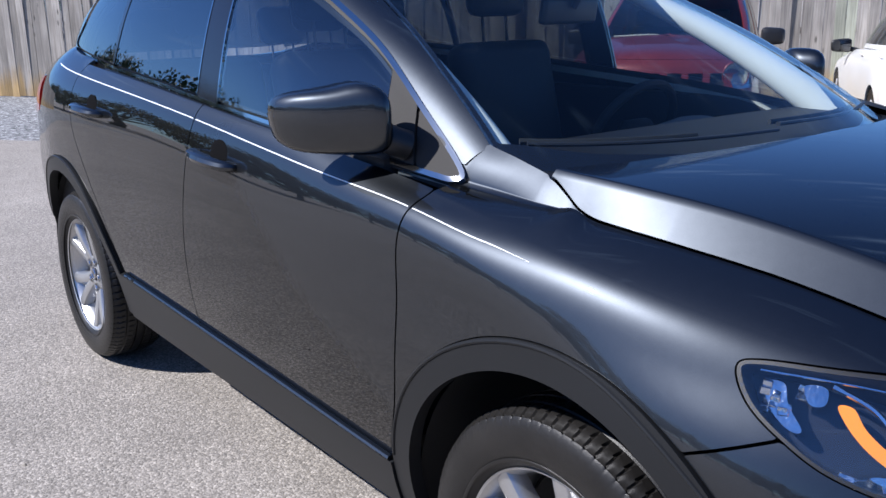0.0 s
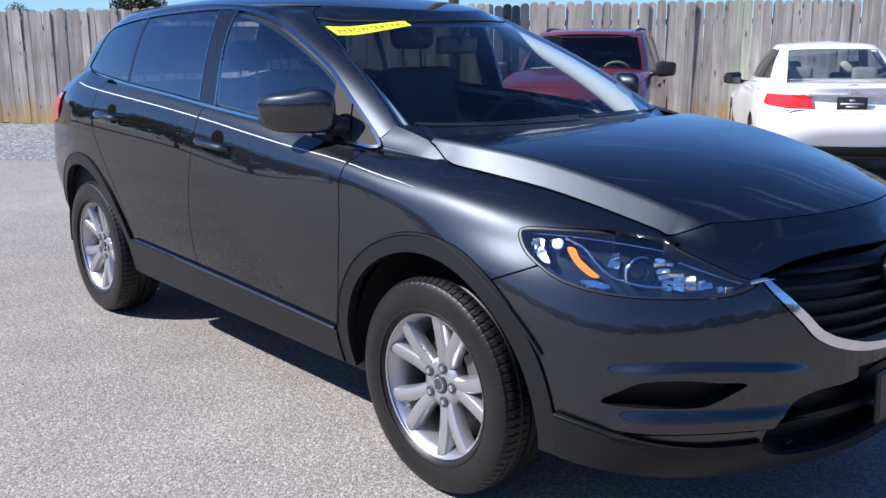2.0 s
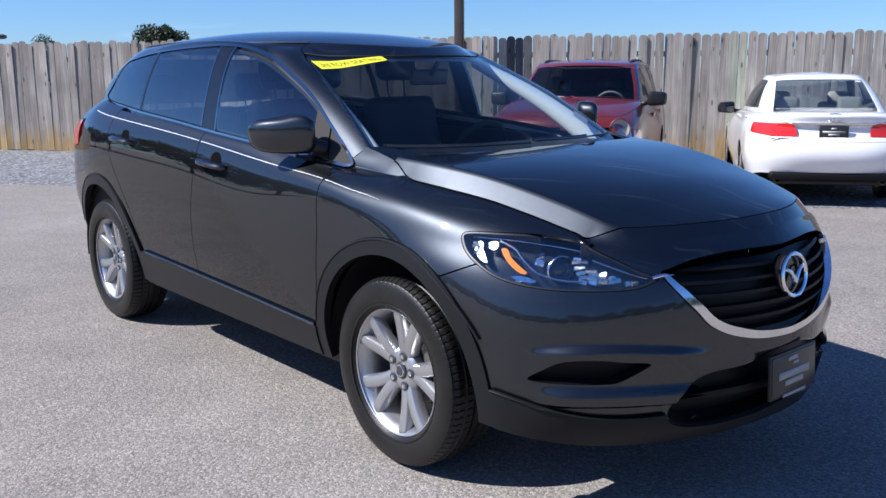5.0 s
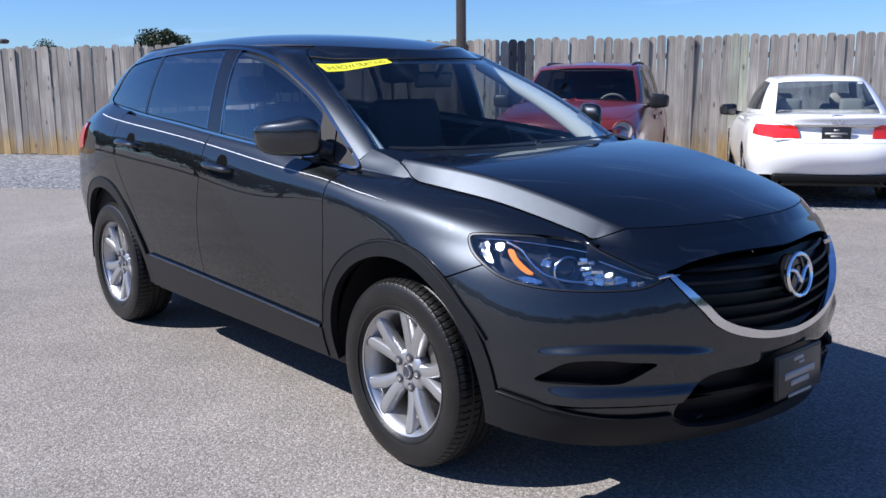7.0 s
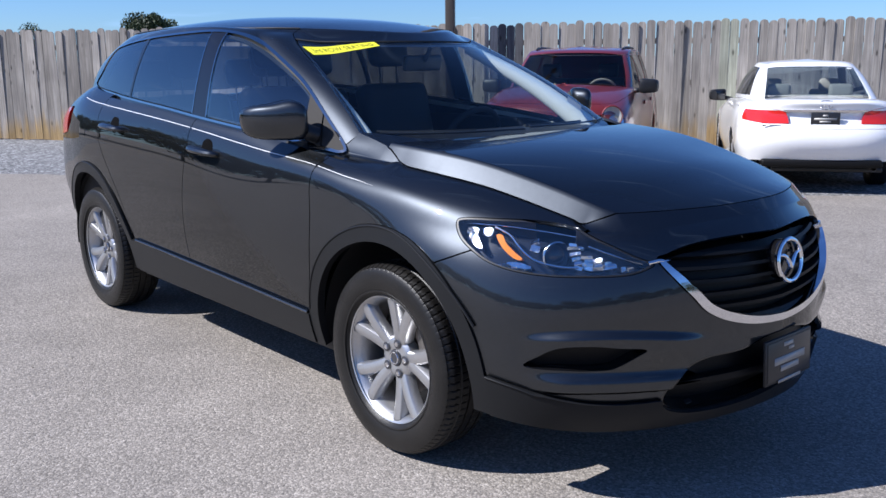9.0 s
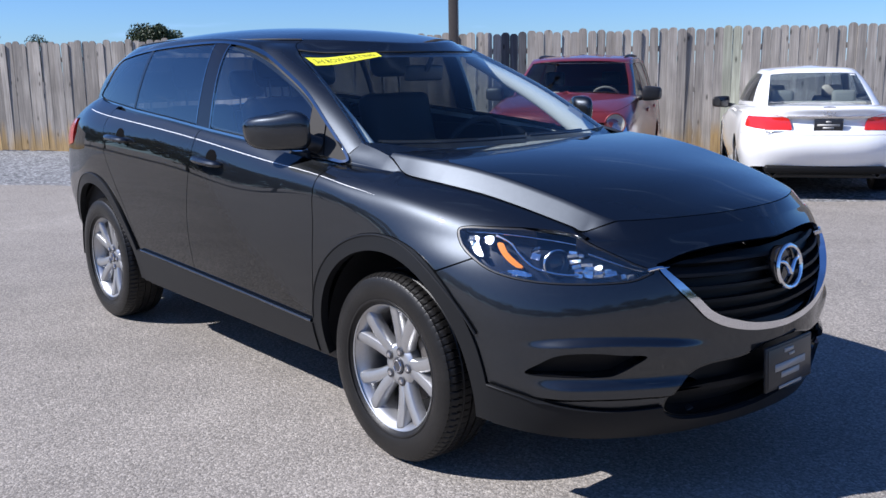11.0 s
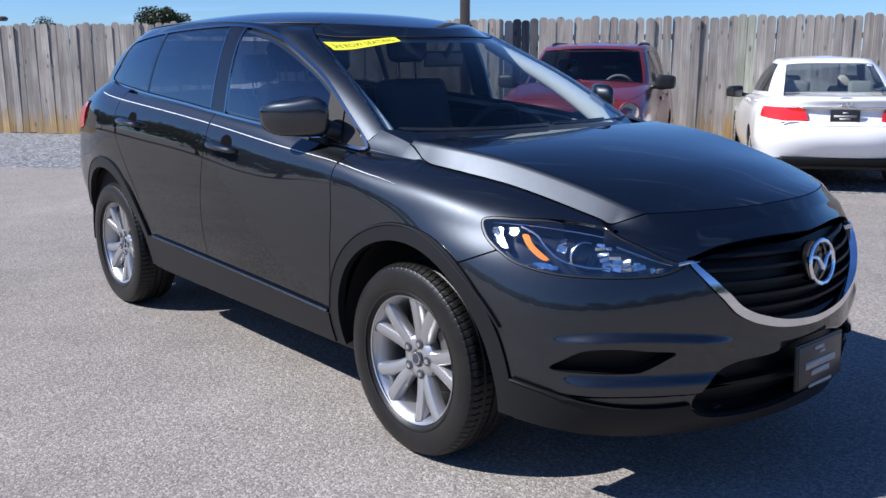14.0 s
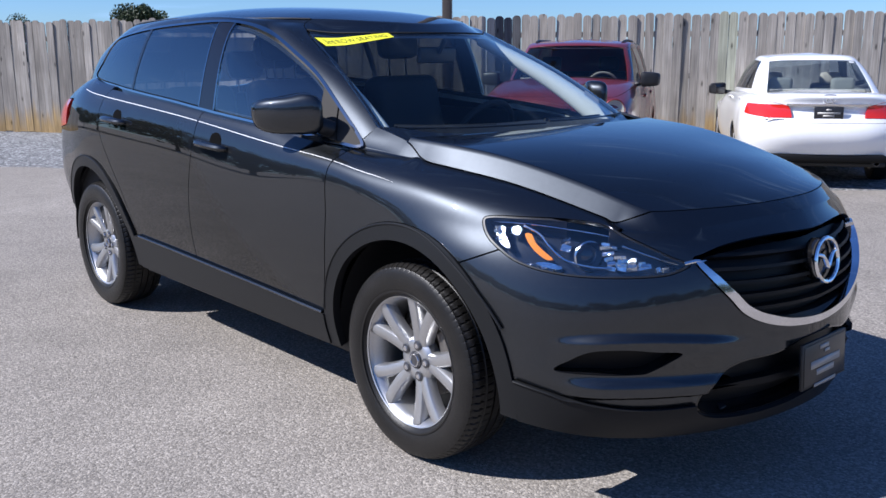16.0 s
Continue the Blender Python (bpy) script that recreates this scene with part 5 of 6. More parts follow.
def suv():
    car = new("grey_suv")
    tagged(car, "dark grey metallic SUV with silver alloy wheels, parked on asphalt", "car")

    skin = skinner(car, body_sheet, cabin_sheet)
    skin("front_door", "b", PANELS["front_door"], PAINT_GREY, (5.6, 8.3), (0.9, 6.1))
    skin("rear_door", "b", PANELS["rear_door"], PAINT_GREY, (3.9, 6.3), (0.9, 6.1))
    skin("front_fender", "b", PANELS["front_fender"], PAINT_GREY, (7.6, 11.1), (0.9, 7.05), step=0.016, vstep=0.035)
    skin("quarter_panel", "b", PANELS["quarter_panel"], PAINT_GREY, (1.2, 5.0), (0.9, 6.7))
    skin("front_bumper", "b", PANELS["front_bumper"], PAINT_GREY, (9.5, 13), (0.9, 7.05), step=0.014, vstep=0.03, both=True)
    skin("lower_bumper", "b", PANELS["lower_bumper"], CLADDING, (9.5, 13), (0, 1.1), both=True, lift=0.013, depth=0.03, label="satin grey lower bumper")
    skin("sill_trim", "b", PANELS["sill_trim"], CLADDING, (3.9, 9.1), (0, 1.1), lift=0.015, depth=0.03, label="satin grey sill")
    skin("rear_bumper", "b", PANELS["rear_bumper"], CLADDING, (0, 4.1), (0, 1.1))
    skin("tailgate", "b", PANELS["tailgate"], PAINT_GREY, (0, 1.3), (0.9, 7), step=0.04)
    skin("wheel_arch_trim", "b", lambda u, v, x, y, z: np.maximum(PANELS["wheel_arch_trim"](u, v, x, y, z), x + 1.4), CLADDING, (2.6, 5.3), (0, 5), lift=0.009, step=0.015, vstep=0.04, depth=0.035)
    skin("wheel_arch_trim", "b", lambda u, v, x, y, z: np.maximum(PANELS["wheel_arch_trim"](u, v, x, y, z), -1.4 - x), CLADDING, (7.4, 10.6), (0, 5), lift=0.009, step=0.015, vstep=0.04, depth=0.035)
    skin("tail_lamp", "b", PANELS["tail_lamp"], RED_LENS, (1.2, 2.9), (3.5, 6.5), step=0.02)
    for name, mat, du, lift, label in (("window_trim", WINDOW_TRIM, (2, 8), 0.005, "bright window surround"), ("quarter_window", PRIVACY_GLASS, (2, 4.5), 0, "dark tinted glass"),
                                       ("rear_door_window", PRIVACY_GLASS, (3.6, 6), 0, "dark tinted glass"), ("front_door_window", SIDE_GLASS, (4.9, 8), 0, ""),
                                       ("door_pillar_trim", PILLAR_BLACK, (4.6, 6.2), 0.002, ""), ("rear_pillar_trim", PILLAR_BLACK, (3.4, 4.6), 0.002, ""), ("sail_panel", SAIL, (6.3, 8), 0.002, ""), ("small_front_window", SAIL, (6.8, 8), 0, ""),
                                       ("pillar_and_roof_rail", PAINT_GREY, (1.4, 8.4), 0, ""), ("rear_window", PRIVACY_GLASS, (0, 1.5), 0, "")):
        skin(name, "c", CABIN[name], mat, du, (0, 3), 0.02, 0.025, lift=lift, depth=0.012, label=label)
    for side, name in ((B_FRONT, "window_edge_strip"), (B_REAR, "window_edge_strip")):
        skin(name, "c", lambda u, v, x, y, z: np.maximum(inside(DLO, x, z) + FRAME, np.abs(side(x, z)) - 0.0035), WINDOW_TRIM, (4.6, 6.2), (0, 3), 0.01, 0.025, lift=0.004, depth=0.006, label="thin bright strip")
    skin("window_seal", "c", lambda u, v, x, y, z: np.maximum(inside(DLO, x, z) - 0.004, -inside(DLO, x, z) - 0.024), RUBBER_SEAL, (2, 8), (0, 3), 0.02, 0.03, lift=-0.013, depth=0)
    glass = skin("windshield", "c", CABIN["windshield"], WINDSHIELD, (7.8, 10), (0, 2), 0.04, 0.04, both=True, depth=0.004)
    skin("roof_front", "c", CABIN["roof_front"], PAINT_GREY, (8.2, 10), (1.96, 3), 0.03, 0.03, both=True, depth=0.01)
    gutter = cabin_sheet.at(np.linspace(0.0, 10, 200), 3.0)
    skin("roof", "r", lambda u, v, x, y, z: inside(np.concatenate([gutter[:, :2], gutter[::-1, :2] * (1, -1)]), x, y), PAINT_GREY, (-3.5, -0.9), (0, 0.70), 0.03, 0.02, sheet=roof_sheet, both=True, depth=0.012)
    skin("hood", "h", lambda u, v, x, y, z: hood_side(x, y) + GAP, PAINT_GREY, (-.25, 1.0), (0, 0.91), 0.0125, 0.00875, sheet=hood_sheet, both=True, depth=0.014)
    suv_front(car, skin)
    suv_side(car, skin)
    suv_glass(car, skin)
    suv_inside(car, skin)
    return car


grey_suv = suv()


# ---- wooden fence ----
def wood_material(name="weathered_fence_wood", grey=(0.345, 0.312, 0.272, 1), low_tone=(0.42, 0.29, 0.14, 1)):
    m = material(name, (0.34, 0.30, 0.26), rough=0.9, spec=0.2)
    n, l = m.node_tree.nodes, m.node_tree.links
    b = n["Principled BSDF"]
    place = n.new("ShaderNodeTexCoord").outputs["Object"]
    info = n.new("ShaderNodeObjectInfo").outputs["Random"]
    shift = n.new("ShaderNodeVectorMath")
    shift.operation = "MULTIPLY_ADD"
    spread = n.new("ShaderNodeCombineXYZ")
    for k in range(3):
        l.new(info, spread.inputs[k])
    shift.inputs[1].default_value = (37.0, 11.0, 53.0)
    l.new(spread.outputs[0], shift.inputs[0]), l.new(place, shift.inputs[2])

    def streaks(scale, size, low, high, a=0.3, z=0.7):
        mp = n.new("ShaderNodeMapping")
        mp.inputs["Scale"].default_value = scale
        t = n.new("ShaderNodeTexNoise")
        t.inputs["Scale"].default_value, t.inputs["Detail"].default_value = size, 6.0
        r = n.new("ShaderNodeMapRange")
        r.inputs["From Min"].default_value, r.inputs["From Max"].default_value = a, z
        r.inputs["To Min"].default_value, r.inputs["To Max"].default_value = low, high
        l.new(shift.outputs[0], mp.inputs["Vector"]), l.new(mp.outputs[0], t.inputs["Vector"]), l.new(t.outputs["Fac"], r.inputs["Value"])
        return r.outputs["Result"], t.outputs["Fac"]

    def times(p, q):
        k = n.new("ShaderNodeMath")
        k.operation = "MULTIPLY"
        l.new(p, k.inputs[0]), l.new(q, k.inputs[1])
        return k.outputs[0]
    fine, raw = streaks((60, 60, 2.0), 1.0, 0.72, 1.22)
    wide, _ = streaks((9, 9, 0.8), 1.0, 0.78, 1.2)
    patch, _ = streaks((3, 3, 2.2), 1.0, 0.85, 1.14)
    shade = n.new("ShaderNodeMapRange")
    shade.inputs["To Min"].default_value, shade.inputs["To Max"].default_value = 0.76, 1.16
    l.new(info, shade.inputs["Value"])
    value = times(times(fine, wide), times(patch, shade.outputs[0]))
    # splash stain: ochre near the ground with a ragged edge
    sep = n.new("ShaderNodeSeparateXYZ")
    l.new(place, sep.inputs[0])
    ragged, _ = streaks((6, 6, 0.6), 1.0, -0.25, 0.25)
    add = n.new("ShaderNodeMath")
    l.new(sep.outputs["Z"], add.inputs[0]), l.new(ragged, add.inputs[1])
    low = n.new("ShaderNodeMapRange")
    low.inputs["From Min"].default_value, low.inputs["From Max"].default_value = 0.50, 0.12
    l.new(add.outputs[0], low.inputs["Value"])
    mix = n.new("ShaderNodeMix")
    mix.data_type = "RGBA"
    mix.inputs[6].default_value, mix.inputs[7].default_value = grey, low_tone
    l.new(low.outputs[0], mix.inputs[0])
    s = n.new("ShaderNodeVectorMath")
    s.operation = "SCALE"
    l.new(mix.outputs[2], s.inputs[0]), l.new(value, s.inputs["Scale"])
    # knots
    mp = n.new("ShaderNodeMapping")
    mp.inputs["Scale"].default_value = (7.0, 7.0, 2.6)
    v = n.new("ShaderNodeTexVoronoi")
    v.inputs["Scale"].default_value = 1.0
    kn = n.new("ShaderNodeMapRange")
    kn.inputs["From Min"].default_value, kn.inputs["From Max"].default_value = 0.06, 0.16
    kn.inputs["To Min"].default_value, kn.inputs["To Max"].default_value = 0.35, 1.0
    l.new(shift.outputs[0], mp.inputs["Vector"]), l.new(mp.outputs[0], v.inputs["Vector"]), l.new(v.outputs["Distance"], kn.inputs["Value"])
    s2 = n.new("ShaderNodeVectorMath")
    s2.operation = "SCALE"
    l.new(s.outputs[0], s2.inputs[0]), l.new(kn.outputs[0], s2.inputs["Scale"])
    l.new(s2.outputs[0], b.inputs["Base Color"])
    bp = n.new("ShaderNodeBump")
    bp.inputs["Strength"].default_value, bp.inputs["Distance"].default_value = 0.5, 0.004
    l.new(raw, bp.inputs["Height"]), l.new(bp.outputs["Normal"], b.inputs["Normal"])
    return m


def fence():
    wood = wood_material()
    rng = random.Random(11)
    thing = new("fence")
    thing.matrix_world = Matrix.Translation(FENCE_AT) @ Matrix(((FENCE_WAY.x, FENCE_OUT.x, 0, 0), (FENCE_WAY.y, FENCE_OUT.y, 0, 0), (0, 0, 1, 0), (0, 0, 0, 1)))
    tagged(thing, "weathered grey wooden privacy fence with dog-eared boards stained ochre below", "fence", kind="structure")
    dark, green = wood_material("black_stained_fence_wood", (0.085, 0.085, 0.09, 1), (0.20, 0.15, 0.09, 1)), wood_material("green_stained_fence_wood", (0.315, 0.315, 0.245, 1))
    variants, stained = [], {}
    for k in range(8):
        bm = bmesh.new()
        w, t, h = 0.1405 + 0.003 * (k % 3 - 1), 0.018, 2.035 + 0.012 * (k % 4 - 1.5)
        e = 0.035 + 0.012 * rng.random()
        top = [(-w / 2, h - e), (-w / 2 + e * 0.45, h - e * 0.32), (-w / 2 + e * 1.05, h), (w / 2 - e * 1.05, h), (w / 2 - e * 0.45, h - e * 0.32), (w / 2, h - e)]
        outline = [(-w / 2, 0.02)] + top + [(w / 2, 0.02)]
        bow = rng.uniform(-0.006, 0.006)
        rows = []
        for y in (0, t):
            rows.append([bm.verts.new((x, y + bow * (z / h) ** 2 * 2, z)) for x, z in outline])
        n = len(outline)
        bm.faces.new(rows[0]), bm.faces.new(rows[1][::-1])
        for i in range(n):
            bm.faces.new((rows[0][(i + 1) % n], rows[0][i], rows[1][i], rows[1][(i + 1) % n]))
        me = bpy.data.meshes.new("board")
        bmesh.ops.recalc_face_normals(bm, faces=bm.faces)
        bm.to_mesh(me)
        bm.free()
        me.materials.append(wood)
        variants.append(me)
    s = -11.0
    while s < 28.0:
        ob = new("board", rng.choice(variants))
        # a few neighbouring boards get a darker or a greener wood
        tone = "dark" if 9.75 < s < 10.3 else "green" if 13.50 < s < 13.78 else ""
        if tone:
            key = (tone, ob.data.name)
            if key not in stained:
                stained[key] = ob.data.copy()
                stained[key].materials[0] = dark if tone == "dark" else green
            ob.data = stained[key]
        ob.parent = thing
        ob.matrix_basis = pose(s, 0.004 * rng.random(), ground_height(FENCE_AT.y + FENCE_WAY.y * s) + rng.uniform(-0.012, 0.018), rng.uniform(-0.4, 0.4), rng.uniform(-0.3, 0.3), rng.uniform(-1.0, 1.0)) @ Matrix.Diagonal((1, 1, 1 - ground_height(FENCE_AT.y + FENCE_WAY.y * s) / 2.05, 1))
        s += rng.uniform(0.1425, 0.1475)
    for z in (0.35, 1.05, 1.72):
        part("rail", box((39, 0.04, 0.09), pose(8.5, -0.025, z)), wood, thing, smooth=False)
    for k in range(17):
        part("post", box((0.09, 0.09, 1.9), pose(-11 + 2.44 * k, -0.09, 0.95)), wood, thing, smooth=False)
    return thing


fence()


# ---- light pole, trees ----
def light_pole():
    thing = new("light_pole")
    thing.location = (-9.10, 7.45, ground_height(7.45))
    tagged(thing, "tall square bronze-painted lot light pole by the fence", "light pole")
    part("base", lathe([(0.26, 0), (0.26, 0.34), (0.24, 0.36), (0.0005, 0.36)], 32), GRAVEL, thing, "round concrete base")
    part("base_plate", box((0.26, 0.26, 0.02), pose(0, 0, 0.37, 0, 0, 40), 0.004), POLE_PAINT, thing)
    part("shaft", box((0.152, 0.152, 7.2), pose(0, 0, 3.97, 0, 0, 40), 0.012), POLE_PAINT, thing)
    arm = part("arm", box((0.5, 0.08, 0.06), pose(0.2, -0.17, 7.5, 0, 0, -40), 0.01), POLE_PAINT, thing)
    part("lamp_head", box((0.5, 0.36, 0.16), pose(0.52, -0.44, 7.5, 0, 0, -40), 0.03, 3), POLE_PAINT, thing)
    return thing


LEAF = material("tree_leaves", (0.042, 0.066, 0.022), rough=0.6, vary=0.35, grain=0.3, scale=6)
BARK = material("tree_bark", (0.10, 0.075, 0.055), rough=0.9, vary=0.2, grain=0.25, scale=30, bump=0.5, bump_scale=40)


def tree_meshes(seed, height, spread, trunk_share=0.3, leaves=2600):
    """Trunk with limbs, and a crown of many small leaf clumps and an uneven outline."""
    rng = random.Random(seed)
    wood = bmesh.new()

    def limb(a, b, r0, r1):
        sub = tube([a, (a + b) / 2 + Vector((rng.uniform(-1, 1), rng.uniform(-1, 1), 0)) * 0.06 * (b - a).length, b], lambda t: r0 + (r1 - r0) * t, 7)
        me = bpy.data.meshes.new("limb")
        sub.to_mesh(me)
        sub.free()
        wood.from_mesh(me)
        bpy.data.meshes.remove(me)
    fork = Vector((rng.uniform(-.1, .1), rng.uniform(-.1, .1), height * trunk_share))
    limb(Vector((0, 0, -0.1)), fork, height * 0.035, height * 0.026)
    limb(fork, Vector((0, 0, height * 0.85)), height * 0.024, height * 0.006)
    clumps = [(Vector((0, 0, height * 0.84)), spread * 0.26)]
    for k in range(17):
        a, e = rng.uniform(0, 6.283), rng.uniform(0.30, 0.92)
        reach = spread * 0.5 * math.sin(math.pi * min(1, (e - 0.15) * 1.05)) ** 0.6 * rng.uniform(0.55, 1.0)
        tip = Vector((math.cos(a) * reach, math.sin(a) * reach, height * e))
        limb(fork + Vector((0, 0, height * (e - trunk_share) * 0.35)), tip, height * 0.013, height * 0.004)
        clumps.append((tip, spread * rng.uniform(0.13, 0.24)))
    verts, faces = [], []
    for k in range(leaves):
        c, r = rng.choice(clumps)
        d = Vector((rng.gauss(0, 1), rng.gauss(0, 1), rng.gauss(0, 0.8)))
        p = c + d.normalized() * r * rng.random() ** 0.4
        s = spread * rng.uniform(0.014, 0.034)
        q = Euler((rng.uniform(0, 6.28), rng.uniform(0, 6.28), rng.uniform(0, 6.28))).to_matrix()
        n = len(verts)
        for x, y, z in ((-1, 0, 0), (0, -0.55, 0.15), (1, 0, 0), (0, 0.55, 0.15)):
            v = p + q @ Vector((x, y, z)) * s
            verts.append((v.x, v.y, v.z))
        faces.append((n, n + 1, n + 2, n + 3))
    me = bpy.data.meshes.new("trunk")
    wood.to_mesh(me)
    wood.free()
    me.materials.append(BARK)
    cr = bpy.data.meshes.new("crown")
    cr.from_pydata(verts, [], faces)
    cr.materials.append(LEAF)
    return me, cr


def tree(meshes, x, y, turn=0, scale=1.0, label="green leafy tree behind the fence", group=""):
    t = new("tree")
    t.matrix_world = Matrix.Translation((x, y, ground_height(y))) @ Matrix.Rotation(radians(turn), 4, "Z") @ Matrix.Scale(scale, 4)
    for name, me in zip(("trunk", "crown"), meshes):
        new(name, me).parent = t
    return tagged(t, label, "tree", group)


def yard_light():
    thing = new("yard_light")
    thing.location = (-35.9, 7.5, 0)
    tagged(thing, "small dark lamp head on a thin post behind the fence", "lamp")
    part("post", tube([(0, 0, 0), (0, 0, 2.72)], 0.04, 10), POLE_PAINT, thing)
    part("head", lathe([(0.0005, 0.12), (0.10, 0.115), (0.19, 0.07), (0.20, 0.0), (0.14, -0.06), (0.0005, -0.07)], 24, pose(0, 0, 2.80)), POLE_PAINT, thing)
    return thing


light_pole()
yard_light()
near = tree_meshes(3, 3.45, 2.5, 0.2, 14000)
tree(near, -40.3, 16.1, 30, 1.06)
tree(tree_meshes(8, 3.95, 2.4, 0.3, 6000), -56.5, 15.3, 0, 0.97, "small green tree top behind the fence")
# the row of trees on the far side of the lot, mirrored in the doors
row = [tree_meshes(20 + k, 5.6, 6.6, 0.10, 4200) for k in range(4)]
rng = random.Random(4)
for k in range(34):
    a, far = radians(190 + 5.4 * k), 40 + rng.uniform(-3, 5)
    tree(row[k % 4], math.cos(a) * far, math.sin(a) * far, rng.uniform(0, 360), rng.uniform(0.75, 1.15), "green leafy tree across the lot", "trees across the lot")


# ---- the two other parked cars ----
def plain_wheel(radius, width, mat, spokes=10):
    """A road wheel with its tyre; the outer face looks to +y."""
    turn = pose(0, 0, 0, -90)
    r = radius * 0.66
    rim = part("wheel", lathe([(r, width * 0.42), (r * 0.97, width * 0.44), (r * 0.92, width * 0.38), (r * 0.86, width * 0.1), (r * 0.84, -width * 0.4), (r, -width * 0.45)], 40, turn), mat, None)
    part("tyre", lathe([(r * 0.98, -width / 2 * 0.9), (radius * 0.86, -width / 2), (radius * 0.96, -width / 2 * 0.94), (radius, -width / 2 * 0.75), (radius, width / 2 * 0.75), (radius * 0.96, width / 2 * 0.94),
                        (radius * 0.86, width / 2), (r * 0.98, width / 2 * 0.9)], 64, turn), TYRE, rim)
    for k in range(spokes):
        a = 2 * math.pi * k / spokes
        p, q = Vector((math.cos(a) * 0.03, width * 0.34, math.sin(a) * 0.03)), Vector((math.cos(a) * r * 0.95, width * 0.40, math.sin(a) * r * 0.95))
        part("spoke", tube([p, (p + q) / 2 + Vector((0, 0.006, 0)), q], 0.022, 6, flat=0.7, up=(0, 1, 0)), mat, rim)
    part("hub", lathe([(0.0005, width * 0.40), (0.05, width * 0.38), (0.07, width * 0.30), (0.08, 0)], 24, turn), mat, rim)
    part("brake_disc", lathe([(0.05, 0.0), (r * 0.75, 0.0), (r * 0.75, -0.03)], 32, turn), STEEL, rim)
    return rim


def put_wheels(car, wheel_thing, spots, z):
    for x, y in spots:
        m = Matrix.Translation((x, y, z)) @ (Matrix() if y > 0 else Matrix.Rotation(math.pi, 4, "Z"))
        copy_thing(wheel_thing, m).parent = car
    for o in [*wheel_thing.children_recursive, wheel_thing]:
        bpy.data.objects.remove(o)


def side_mirror(car, x, y, z, mat, size=(0.085, 0.12, 0.08)):
    for s in (-1, 1):
        bm = bmesh.new()
        bmesh.ops.create_cube(bm, size=2.0)
        bmesh.ops.subdivide_edges(bm, edges=bm.edges, cuts=5, use_grid_fill=True)
        for v in bm.verts:
            l = sum(abs(k) ** 5 for k in v.co) ** 0.2
            k = v.co / l
            v.co = (x + size[0] * (k.x if k.x > 0 else 0.5 * k.x) - 0.02 * k.y, s * (y + size[1] * k.y), z + size[2] * k.z * (1 - 0.1 * k.y))
        bmesh.ops.recalc_face_normals(bm, faces=bm.faces)
        mir = part("door_mirror", bm, mat, car)
        part("mirror_glass", box((0.004, size[1] * 1.7, size[2] * 1.6), pose(x - size[0] * 0.5 - 0.001, s * y, z), 0.002), GLOSS_BLACK, mir)
        part("mirror_foot", tube([(x, s * (y - size[1] * 0.8), z - size[2] * 0.5), (x, s * (y - size[1] - 0.09), z - size[2] * 0.8)], 0.03, 8), BLACK_PLASTIC, mir)


